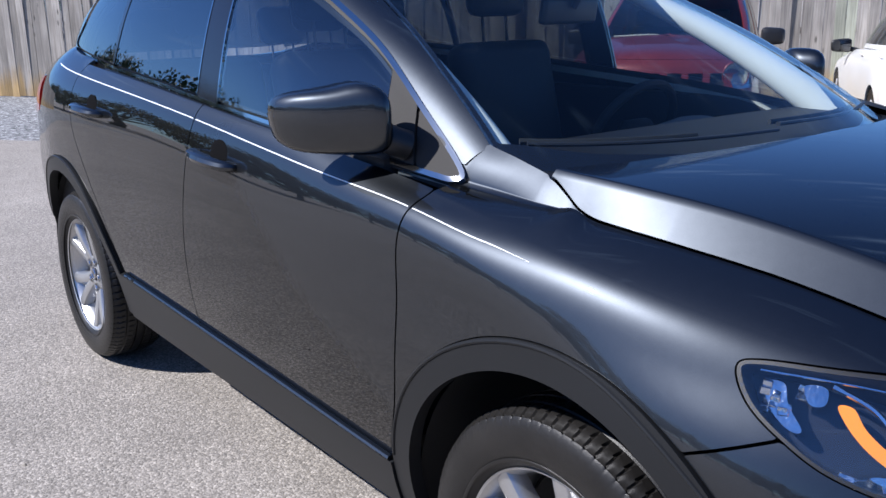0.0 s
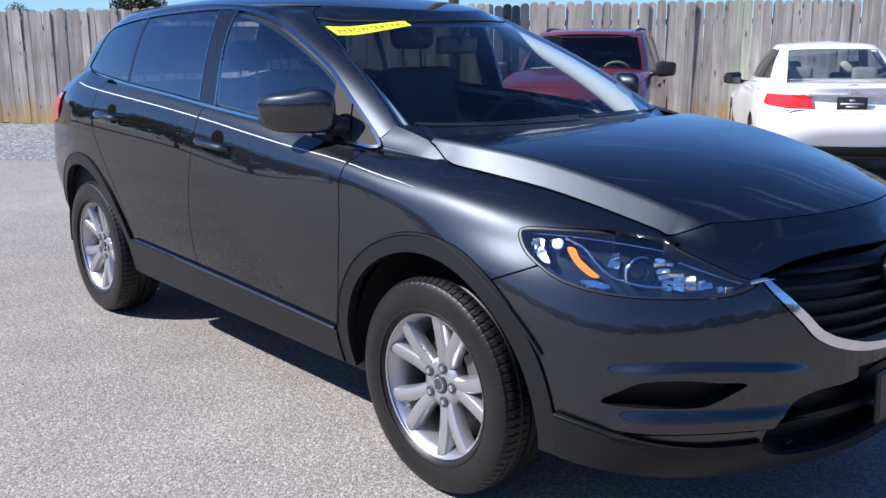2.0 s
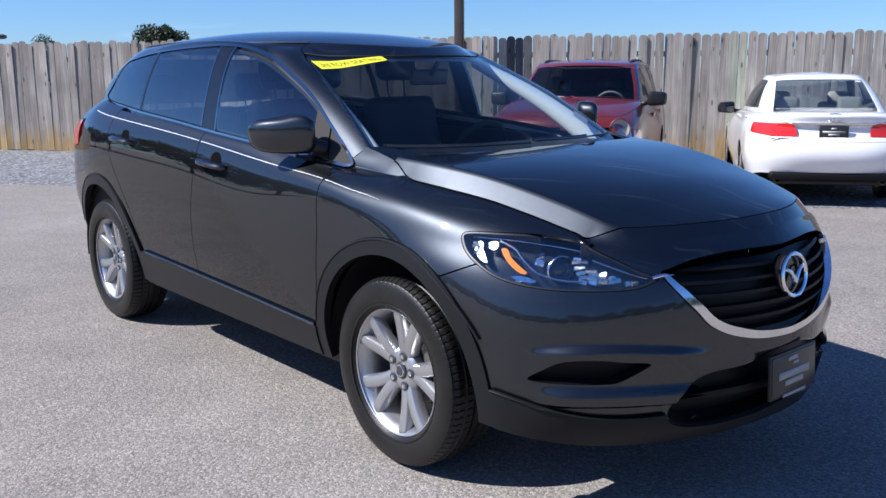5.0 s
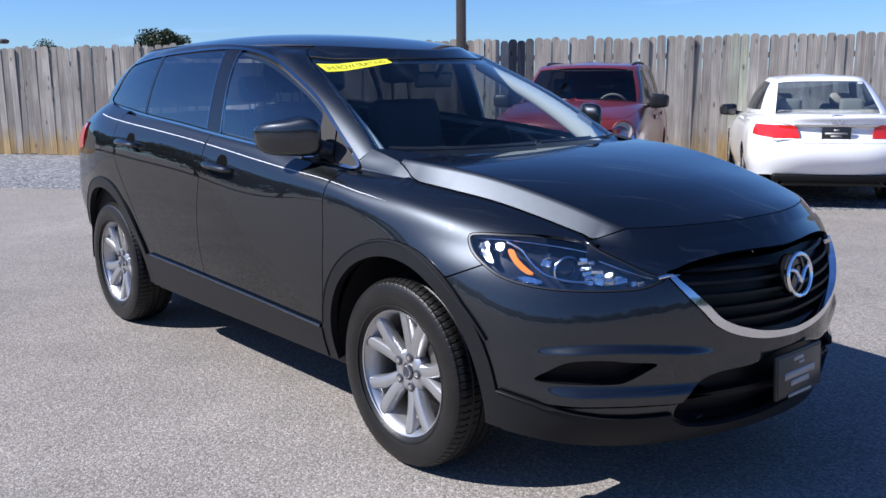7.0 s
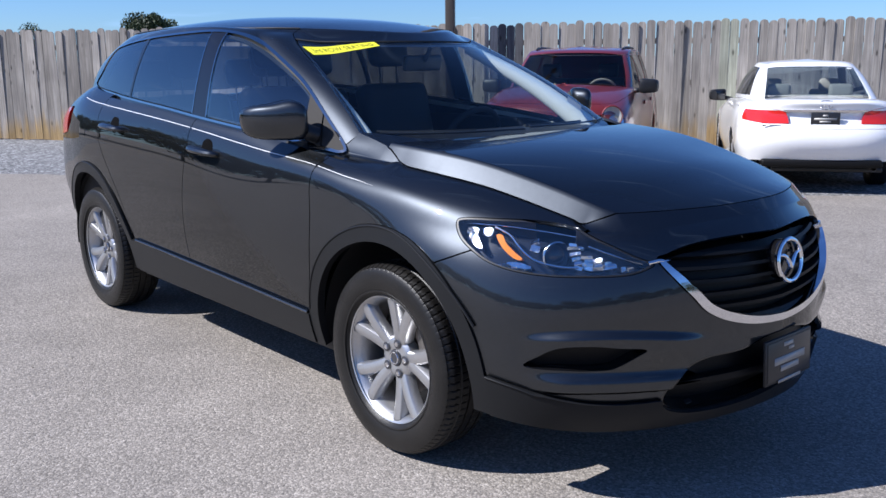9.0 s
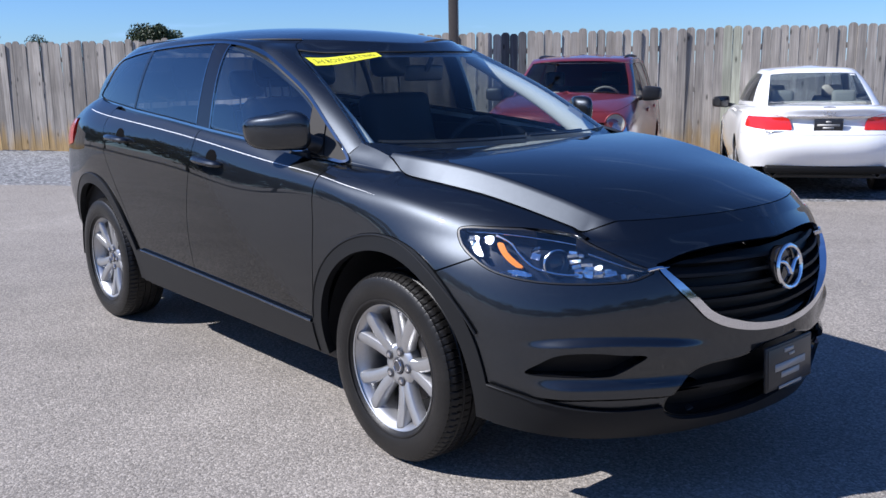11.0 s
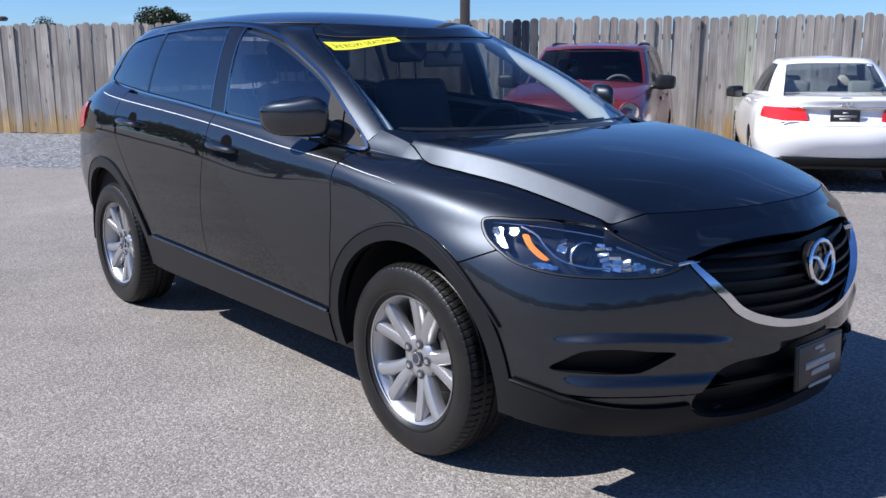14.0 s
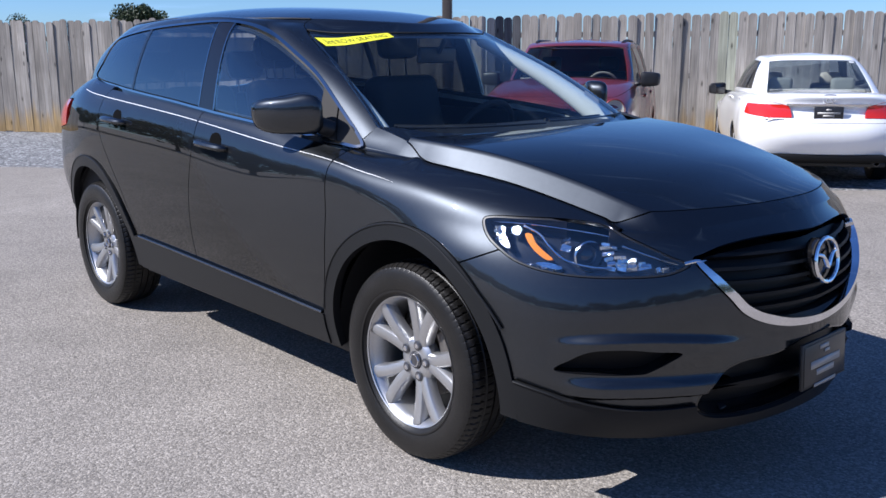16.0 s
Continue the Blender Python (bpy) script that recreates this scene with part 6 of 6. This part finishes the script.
def sedan():
    car = new("white_sedan")
    tagged(car, "white four-door sedan with red tail lamps parked by the fence", "car")
    body = Sheet([
        [(-1.00, 0, .37), (-.97, .50, .37), (-.80, .78, .36), (-.45, .84, .27), (0, .86, .24), (1.0, .87, .22), (2.0, .87, .22), (2.78, .86, .22), (3.40, .72, .22), (3.70, 0, .24)],
        [(-1.10, 0, .55), (-1.06, .50, .55), (-.84, .84, .54), (-.45, .905, .50), (0, .915, .50), (1.0, .91, .48), (2.0, .91, .47), (2.78, .91, .48), (3.50, .76, .48), (3.78, 0, .50)],
        [(-1.10, 0, .71), (-1.06, .50, .71), (-.84, .85, .70), (-.45, .915, .70), (0, .925, .70), (1.0, .92, .68), (2.0, .92, .67), (2.78, .91, .66), (3.45, .76, .66), (3.75, 0, .68)],
        [(-1.05, 0, .86), (-1.01, .45, .86), (-.82, .82, .86), (-.45, .90, .86), (0, .915, .85), (1.0, .91, .83), (2.0, .91, .80), (2.78, .89, .77), (3.35, .74, .74), (3.66, 0, .76)],
        [(-1.06, 0, .98), (-1.01, .45, .98), (-.79, .77, .97), (-.42, .85, .96), (0, .875, .95), (1.0, .88, .92), (2.0, .875, .89), (2.75, .82, .85), (3.2, .66, .81), (3.5, 0, .82)],
        [(-1.04, 0, 1.06), (-.98, .42, 1.06), (-.72, .70, 1.035), (-.38, .77, 1.03), (0, .81, 1.015), (1.0, .83, .985), (2.0, .82, .95), (2.65, .72, .91), (3.0, .55, .87), (3.2, 0, .88)],
        [(-.70, 0, 1.075), (-.66, .36, 1.075), (-.55, .56, 1.06), (-.28, .64, 1.05), (0, .68, 1.04), (1.0, .72, 1.0), (1.95, .70, .965), (2.35, .56, .95), (2.5, .36, .94), (2.6, 0, .94)],
        [(-.30, 0, 1.09), (-.30, .12, 1.09), (-.25, .2, 1.08), (-.1, .3, 1.07), (0, .3, 1.06), (1.0, .3, 1.0), (1.9, .3, .98), (2.0, .2, .97), (2.05, .12, .97), (2.1, 0, .97)],
    ])
    cabin = Sheet([
        [(-.52, 0, 1.067), (-.47, .40, 1.067), (-.32, .66, 1.047), (.10, .745, 1.032), (.80, .785, 1.012), (1.5, .785, 0.992), (2.0, .72, 0.977), (2.25, .50, 0.977), (2.35, 0, 0.977)],
        [(-.08, 0, 1.297), (-.03, .38, 1.292), (.10, .585, 1.282), (.38, .655, 1.282), (.88, .685, 1.282), (1.36, .675, 1.282), (1.66, .61, 1.272), (1.85, .42, 1.282), (1.92, 0, 1.292)],
        [(.28, 0, 1.447), (.31, .38, 1.442), (.40, .525, 1.422), (.58, .565, 1.427), (.88, .58, 1.437), (1.12, .57, 1.432), (1.29, .51, 1.422), (1.42, .34, 1.437), (1.48, 0, 1.447)],
        [(.44, 0, 1.482), (.47, .32, 1.477), (.54, .43, 1.462), (.66, .47, 1.467), (.88, .48, 1.477), (1.06, .47, 1.472), (1.18, .42, 1.462), (1.28, .28, 1.472), (1.33, 0, 1.482)],
        [(.62, 0, 1.502), (.63, .04, 1.502), (.68, .06, 1.502), (.76, .06, 1.504), (.88, .06, 1.507), (.98, .06, 1.504), (1.06, .05, 1.502), (1.10, .03, 1.502), (1.12, 0, 1.502)],
    ])
    skin = skinner(car, body, cabin)
    lamp = np.array([(0.80, .80), (1.35, .795), (2.22, .835), (2.30, .94), (2.02, .998), (1.3, .972), (0.93, .935)]) * (0.4, 1)
    arch_at = lambda x, z: np.minimum(np.hypot(x, z - .33), np.hypot(x - 2.775, z - .33))
    skin("rear_bumper", "b", lambda u, v, x, y, z: np.maximum.reduce([(u - 2.75) * 0.4, z - .745, .36 - arch_at(x, z)]), PAINT_WHITE, (0, 2.8), (0, 3), 0.03, 0.06)
    skin("trunk_lid", "b", lambda u, v, x, y, z: np.maximum.reduce([(u - 1.42) * 0.4, .750 - z, -(inside(lamp, u * 0.4, z)), -np.maximum((u - 0.93) * 0.4, np.abs(z - .868) - 0.072), (v - 6.9) * 0.1]), PAINT_WHITE, (0, 1.6), (2, 7), 0.025, 0.04)
    skin("plate_recess", "b", lambda u, v, x, y, z: np.maximum((u - 0.94) * 0.4, np.abs(z - .868) - 0.076), PAINT_WHITE, (0, 1.6), (2, 6), 0.03, 0.05, lift=-0.025, depth=0)
    skin("body_side", "b", lambda u, v, x, y, z: np.maximum.reduce([np.where(z > .748, (1.43 - u) * 0.4, (2.76 - u) * 0.4), .36 - arch_at(x, z), -inside(lamp, u * 0.4, z), (v - 6.9) * 0.1, (u - 8.9) * 0.3]), PAINT_WHITE, (1.3, 9), (0, 7), 0.03, 0.05)
    skin("front_bumper", "b", lambda u, v, x, y, z: (8.9 - u) * 0.3, PAINT_WHITE, (8.8, 9), (0, 7), 0.05, 0.1, both=True)
    skin("hood", "b", lambda u, v, x, y, z: np.maximum(6.9 - v, 1.9 - x), PAINT_WHITE, (5.5, 9), (6.8, 7), 0.05, 0.05, both=True, depth=0)
    skin("tail_lamp", "b", lambda u, v, x, y, z: inside(lamp, u * 0.4, z) + 0.003, RED_LENS, (0.6, 2.5), (2, 6), 0.02, 0.04, lift=0.004, label="red tail lamp")
    skin("reverse_lens", "b", lambda u, v, x, y, z: np.maximum.reduce([inside(lamp, u * 0.4, z) + 0.004, 0.946 - z]), CLEAR_PLASTIC, (0.6, 2.5), (2, 6), 0.02, 0.03, lift=0.007, depth=0.004, label="clear upper lens")
    skin("trunk_trim", "b", lambda u, v, x, y, z: np.maximum((u - 0.98) * 0.4, np.abs(z - .947) - 0.012), CHROME, (0, 1.2), (3, 6), 0.03, 0.02, lift=0.012, depth=0.02, label="bright trunk strip")
    skin("rear_window", "c", lambda u, v, x, y, z: np.maximum.reduce([(u - 1.62) * 0.35, (v - 1.72) * 0.15, (0.12 - v) * 0.2]), SIDE_GLASS, (0, 1.8), (0, 2), 0.05, 0.05)
    skin("roof", "c", lambda u, v, x, y, z: np.minimum((1.96 - v) * 0.2, np.maximum((1.75 - v) * 0.2, (u - 1.8) * 0.35)), PAINT_WHITE, (0, 8), (1.5, 4), 0.05, 0.05, depth=0)
    skin("rear_pillar", "c", lambda u, v, x, y, z: np.maximum.reduce([(1.65 - u) * 0.35, (u - 6.75) * 0.3, v - 1.97, -np.maximum.reduce([(2.75 - u) * 0.5, (u - 6.25) * 0.4, (0.16 - v) * 0.2, (v - 1.78) * 0.2])]), PAINT_WHITE, (1.5, 6.8), (0, 2), 0.03, 0.03)
    skin("side_window", "c", lambda u, v, x, y, z: np.maximum.reduce([(2.77 - u) * 0.5, (u - 6.23) * 0.4, (0.18 - v) * 0.2, (v - 1.76) * 0.2]), PRIVACY_GLASS, (2.6, 6.4), (0, 2), 0.04, 0.04, depth=0)
    skin("windshield", "c", lambda u, v, x, y, z: np.maximum.reduce([(6.77 - u) * 0.3, (v - 1.96) * 0.1]), WINDSHIELD, (6.7, 8), (0, 2), 0.06, 0.06, both=True, depth=0)
    part("rear_bumper_lip", box((0.30, 1.30, 0.09), pose(-.88, 0, .35), 0.03, 3), GRILLE_BLACK, car, "black lower bumper lip")
    part("lip_strip", tube([(-1.005, y, .372) for y in np.linspace(-.52, .52, 12)], 0.012, 6), SATIN_CHROME, car)
    for s in (-1, 1):
        part("exhaust_tip", lathe([(0.028, 0), (0.032, 0), (0.032, 0.16), (0.027, 0.16), (0.027, 0.02)], 20, pose(-.99, s * .56, .30, 0, 90, 0)), STEEL, car)
        part("rear_seat_headrest", box((0.11, 0.28, 0.18), pose(0.18, s * .36, 1.12, 0, 10, 0), 0.05, 3), CREAM, car)
        part("front_headrest", box((0.11, 0.26, 0.17), pose(1.02, s * .36, 1.17, 0, 10, 0), 0.05, 3), CREAM, car)
        part("front_seat_back", box((0.14, 0.46, 0.6), pose(1.05, s * .36, .82, 0, 12, 0), 0.05, 3), CREAM, car)
        for u, w in ((3.75, 0), (5.0, 0)):
            p = body.at(u, 4.35)
            part("door_handle", tube([(p[0] - 0.10, s * (p[1] + 0.012), p[2]), (p[0], s * (p[1] + 0.035), p[2]), (p[0] + 0.10, s * (p[1] + 0.012), p[2])], 0.014, 8), PAINT_WHITE, car)
    part("parcel_shelf", box((0.5, 1.3, 0.03), pose(-.16, 0, 1.03), 0.01), CREAM, car)
    part("rear_seat", box((0.16, 1.25, 0.6), pose(.12, 0, .78, 0, 12, 0), 0.05, 3), CREAM, car)
    part("interior_floor", box((3.0, 1.5, 0.08), pose(1.0, 0, .30), 0.02), INTERIOR, car)
    part("dashboard", box((0.4, 1.35, 0.2), pose(2.0, 0, .88), 0.06, 3), INTERIOR, car)
    plate = part("rear_plate", box((0.012, 0.306, 0.168), pose(-1.062, 0, .842), 0.003), PLATE_DARK, car, "dark dealer plate with silver print")
    for w, h, z in ((0.24, 0.022, .868), (0.12, 0.02, .838), (0.16, 0.012, .793), (0.06, 0.02, .905)):
        part("print_bar", box((0.002, w, h), pose(-1.0695, 0, z - 0.012)), PLATE_INK, plate)
    em = part("badge", tube([(-1.066, y, z) for y, z in curve_through([(-.062, 1.050), (.062, 1.050), (.050, .975), (-.050, .975)], True, 4)], 0.005, 6, closed=True, up=(1, 0, 0)), CHROME, car, "small chrome badge")
    for y in (-.018, .018):
        part("badge_bar", tube([(-1.067, y * 1.7, 1.040), (-1.067, y * 1.4, .984)], 0.008, 6), CHROME, em)
    part("badge_bar", tube([(-1.067, -.026, 1.012), (-1.067, .026, 1.012)], 0.008, 6), CHROME, em)
    part("model_lettering", box((0.003, 0.20, 0.018), pose(-1.06 + 0.035, .56, .778, 0, 0, -8)), SATIN_CHROME, car)
    skin("window_sticker", "c", lambda u, v, x, y, z: np.maximum(np.abs(u - 1.28) * 0.35 - 0.055, np.abs(v - 1.60) * 0.25 - 0.014), PAINT_WHITE, (0.8, 1.6), (1.3, 1.75), 0.02, 0.02, lift=0.003, depth=0, left=False, label="white paper strip")
    side_mirror(car, 1.98, .985, 1.0, BLACK_PLASTIC)
    put_wheels(car, plain_wheel(0.33, 0.215, ALLOY), [(x, s * .80) for x in (0, 2.775) for s in (-1, 1)], 0.33)
    part("underbody", box((4.0, 1.4, 0.06), pose(1.2, 0, .26), 0.02), BLACK_PLASTIC, car)
    car.matrix_world = pose(-2.95, 7.92, ground_height(7.9) + 0.008, 0, 0, math.degrees(2.2))
    return car


def jeep():
    car = new("red_suv")
    tagged(car, "faded red boxy SUV with roof rails by the fence", "car")
    body = Sheet([
        [(-3.70, 0, .45), (-3.65, .75, .45), (-3.3, .86, .42), (-2.69, .88, .40), (-1.5, .88, .38), (-.6, .88, .38), (0, .88, .40), (.55, .83, .40), (.74, .55, .38), (.80, 0, .38)],
        [(-3.78, 0, .62), (-3.72, .78, .62), (-3.3, .90, .60), (-2.69, .915, .60), (-1.5, .905, .58), (-.6, .905, .58), (0, .915, .60), (.58, .86, .60), (.80, .56, .58), (.86, 0, .58)],
        [(-3.70, 0, .85), (-3.66, .77, .85), (-3.3, .885, .85), (-2.69, .905, .85), (-1.5, .90, .83), (-.6, .90, .83), (0, .90, .83), (.52, .85, .80), (.72, .58, .79), (.79, 0, .79)],
        [(-3.66, 0, 1.000), (-3.62, .75, 1.000), (-3.3, .86, 1.020), (-2.69, .88, 1.020), (-1.5, .88, 1.005), (-.6, .88, 1.010), (0, .87, 0.990), (.46, .81, 0.950), (.65, .57, 0.955), (.735, 0, 0.960)],
        [(-3.60, 0, 1.100), (-3.55, .72, 1.100), (-3.3, .81, 1.120), (-2.69, .84, 1.120), (-1.5, .845, 1.115), (-.6, .83, 1.115), (-.02, .80, 1.090), (.38, .72, 1.040), (.58, .52, 1.035), (.67, 0, 1.040)],
        [(-3.50, 0, 1.120), (-3.45, .66, 1.120), (-3.25, .74, 1.150), (-2.69, .78, 1.150), (-1.5, .79, 1.155), (-.6, .72, 1.185), (-.1, .62, 1.165), (.24, .52, 1.125), (.42, .36, 1.115), (.52, 0, 1.120)],
        [(-3.30, 0, 1.130), (-3.30, .50, 1.130), (-3.1, .60, 1.150), (-2.6, .60, 1.150), (-1.5, .60, 1.177), (-.5, .30, 1.220), (-.2, .22, 1.205), (0, .16, 1.190), (.1, .1, 1.185), (.15, 0, 1.180)],
        [(-3.20, 0, 1.130), (-3.20, .40, 1.130), (-3.0, .50, 1.150), (-2.5, .40, 1.150), (-1.5, .30, 1.177), (-.5, .0, 1.230), (-.36, .0, 1.225), (-.24, 0, 1.217), (-.12, 0, 1.208), (-.05, 0, 1.202)],
    ])
    cabin = Sheet([
        [(-3.58, 0, 1.100), (-3.52, .70, 1.100), (-3.25, .78, 1.100), (-2.6, .82, 1.100), (-1.8, .83, 1.090), (-1.1, .81, 1.120), (-.72, .745, 1.160), (-.50, .45, 1.180), (-.42, 0, 1.190)],
        [(-3.50, 0, 1.400), (-3.44, .63, 1.400), (-3.2, .70, 1.400), (-2.6, .735, 1.400), (-1.85, .745, 1.400), (-1.3, .735, 1.400), (-1.0, .69, 1.380), (-.86, .42, 1.400), (-.78, 0, 1.410)],
        [(-3.40, 0, 1.570), (-3.34, .58, 1.570), (-3.1, .64, 1.575), (-2.6, .665, 1.590), (-1.9, .675, 1.595), (-1.5, .665, 1.590), (-1.27, .62, 1.570), (-1.12, .40, 1.590), (-1.06, 0, 1.600)],
        [(-3.30, 0, 1.630), (-3.2, .48, 1.630), (-3.0, .55, 1.635), (-2.6, .57, 1.650), (-1.95, .575, 1.655), (-1.65, .565, 1.650), (-1.48, .52, 1.640), (-1.36, .33, 1.645), (-1.30, 0, 1.650)],
        [(-3.0, 0, 1.670), (-2.95, .05, 1.670), (-2.85, .08, 1.675), (-2.5, .08, 1.685), (-2.1, .08, 1.690), (-1.9, .08, 1.685), (-1.8, .06, 1.680), (-1.7, .04, 1.680), (-1.65, 0, 1.680)],
    ])
    skin = skinner(car, body, cabin)
    arch_at = lambda x, z: np.minimum(np.hypot(x, z - .37), np.hypot(x + 2.69, z - .37))
    lamp = np.array([(7.02, .80), (7.70, .795), (7.78, .86), (7.70, .925), (7.3, .945), (7.05, .915)]) * (0.3, 1)
    skin("body_side", "b", lambda u, v, x, y, z: np.maximum.reduce([.40 - arch_at(x, z), -inside(lamp, u * 0.3, z), np.where(x > -.45, (v - 4.1) * 0.08, (v - 6) * 0.1), np.where(z > .72, (u - 7.85) * 0.3, u - 20)]), PAINT_RED, (0, 9), (0, 6), 0.04, 0.05)
    skin("hood", "b", lambda u, v, x, y, z: np.maximum.reduce([(4.13 - v) * 0.08, -.47 - x]), PAINT_RED, (4.6, 9), (4, 7), 0.03, 0.05, both=True)
    skin("grille", "b", lambda u, v, x, y, z: np.maximum.reduce([(7.86 - u) * 0.3, .72 - z, (v - 4.08) * 0.08, -np.maximum(np.abs(np.mod(y + .092, .184) - .092) - .062, np.abs(z - .855) - .075)]), PAINT_RED, (7.7, 9), (1.5, 4.2), 0.012, 0.02, both=True)
    skin("grille_back", "b", lambda u, v, x, y, z: np.maximum.reduce([(7.86 - u) * 0.3, .74 - z, (v - 4.0) * 0.08]), BLACK_PLASTIC, (7.7, 9), (1.5, 4.2), 0.05, 0.05, both=True, lift=-0.04, depth=0)
    skin("headlight", "b", lambda u, v, x, y, z: inside(lamp, u * 0.3, z) + 0.003, REFLECTOR, (6.8, 8), (1.5, 4), 0.02, 0.03, lift=-0.012)
    skin("headlight_lens", "b", lambda u, v, x, y, z: inside(lamp, u * 0.3, z) + 0.003, LENS, (6.8, 8), (1.5, 4), 0.03, 0.05, lift=0.004, depth=0)
    skin("bumper_trim", "b", lambda u, v, x, y, z: np.maximum.reduce([(6.6 - u) * 0.3, np.abs(z - .60) - 0.045, .42 - arch_at(x, z)]), BLACK_PLASTIC, (6.5, 9), (0, 3), 0.04, 0.04, both=True, lift=0.012)
    skin("windshield", "c", lambda u, v, x, y, z: np.maximum.reduce([(6.18 - u) * 0.3, (v - 1.95) * 0.1, 0.05 - v]), DIM_GLASS, (6, 8), (0, 2), 0.05, 0.04, both=True)
    skin("roof", "c", lambda u, v, x, y, z: np.where((v > 2.0) & (u >= 0), -1.0, 1.0), PAINT_RED, (0, 8), (1.95, 4), 0.05, 0.05, depth=0)
    glass = lambda u, v: np.maximum.reduce([(0.14 - v) * 0.3, (v - 1.82) * 0.2])
    skin("side_frame", "c", lambda u, v, x, y, z: np.maximum.reduce([(u - 6.14) * 0.3, v - 2.0, -np.maximum.reduce([glass(u, v), (1.4 - u) * 0.4, (u - 5.82) * 0.3, 0.02 - np.abs(x + 1.62), 0.02 - np.abs(x + 2.55)])]), PAINT_RED, (0.0, 6.2), (0, 2), 0.03, 0.03)
    skin("side_window", "c", lambda u, v, x, y, z: np.maximum.reduce([glass(u, v) + 0.003, (1.4 - u) * 0.4, (u - 5.8) * 0.3]), PRIVACY_GLASS, (1, 6.2), (0, 2), 0.05, 0.05, depth=0, lift=-0.004)
    for s in (-1, 1):
        rail = curve_through([(-1.50, s * .56, 1.630), (-1.60, s * .57, 1.655), (-1.9, s * .58, 1.668), (-2.6, s * .575, 1.665), (-3.0, s * .56, 1.650), (-3.08, s * .55, 1.63)], per=5)
        part("roof_rail", tube(rail, 0.016, 8), BLACK_PLASTIC, car)
        part("front_seat", box((0.16, 0.5, 0.66), pose(-1.55, s * .38, .95, 0, -12, 0), 0.06, 3), INTERIOR, car)
        part("front_headrest", box((0.1, 0.26, 0.18), pose(-1.66, s * .38, 1.37, 0, -8, 0), 0.04, 3), INTERIOR, car)
        for x in (-1.35, -2.35):
            part("door_handle", box((0.20, 0.03, 0.05), pose(x, s * .895, .98), 0.012), PAINT_RED, car)
        part("wiper", tube([(-.42, s * .10, 1.225), (-.50, s * .35 + .1, 1.225), (-.58, s * .58, 1.205)], 0.01, 6), BLACK_PLASTIC, car)
        lamp_at = pose(.585, s * .695, .915, 0, 90, s * 14)
        head = part("round_headlight", lathe([(0.118, 0.0), (0.120, 0.035), (0.112, 0.046), (0.104, 0.040)], 36, lamp_at), PAINT_RED, car)
        part("reflector", lathe([(0.0005, -0.005), (0.06, 0.006), (0.104, 0.036)], 32, lamp_at), CREAM, head)
        part("lens", lathe([(0.104, 0.040), (0.085, 0.058), (0.05, 0.072), (0.0005, 0.078)], 32, lamp_at), LENS, head, "clear domed lens")
    ring = [pose(-1.08, .38, 1.10, 0, -65, 0) @ Vector((0.19 * math.cos(t), 0.19 * math.sin(t), 0)) for t in (2 * math.pi * i / 32 for i in range(32))]
    part("steering_wheel", tube(ring, 0.015, 8, closed=True), CREAM, car)
    part("dashboard", box((0.45, 1.4, 0.2), pose(-.85, 0, 1.01), 0.06, 3), INTERIOR, car)
    part("interior_floor", box((2.9, 1.6, 0.06), pose(-2.1, 0, .55), 0.02), INTERIOR, car)
    part("rear_seat", box((0.18, 1.3, 0.6), pose(-2.45, 0, .95, 0, -12, 0), 0.05, 3), INTERIOR, car)
    side_mirror(car, -.72, .985, 1.20, BLACK_PLASTIC, (0.09, 0.115, 0.085))
    put_wheels(car, plain_wheel(0.37, 0.235, ALLOY, 5), [(x, s * .76) for x in (0, -2.69) for s in (-1, 1)], 0.37)
    part("underbody", box((3.9, 1.3, 0.08), pose(-1.45, 0, .45), 0.02), BLACK_PLASTIC, car)
    car.matrix_world = pose(-4.68, 5.24, ground_height(5.4) + 0.01, 0, 0, math.degrees(-1.01))
    return car


sedan()
jeep()
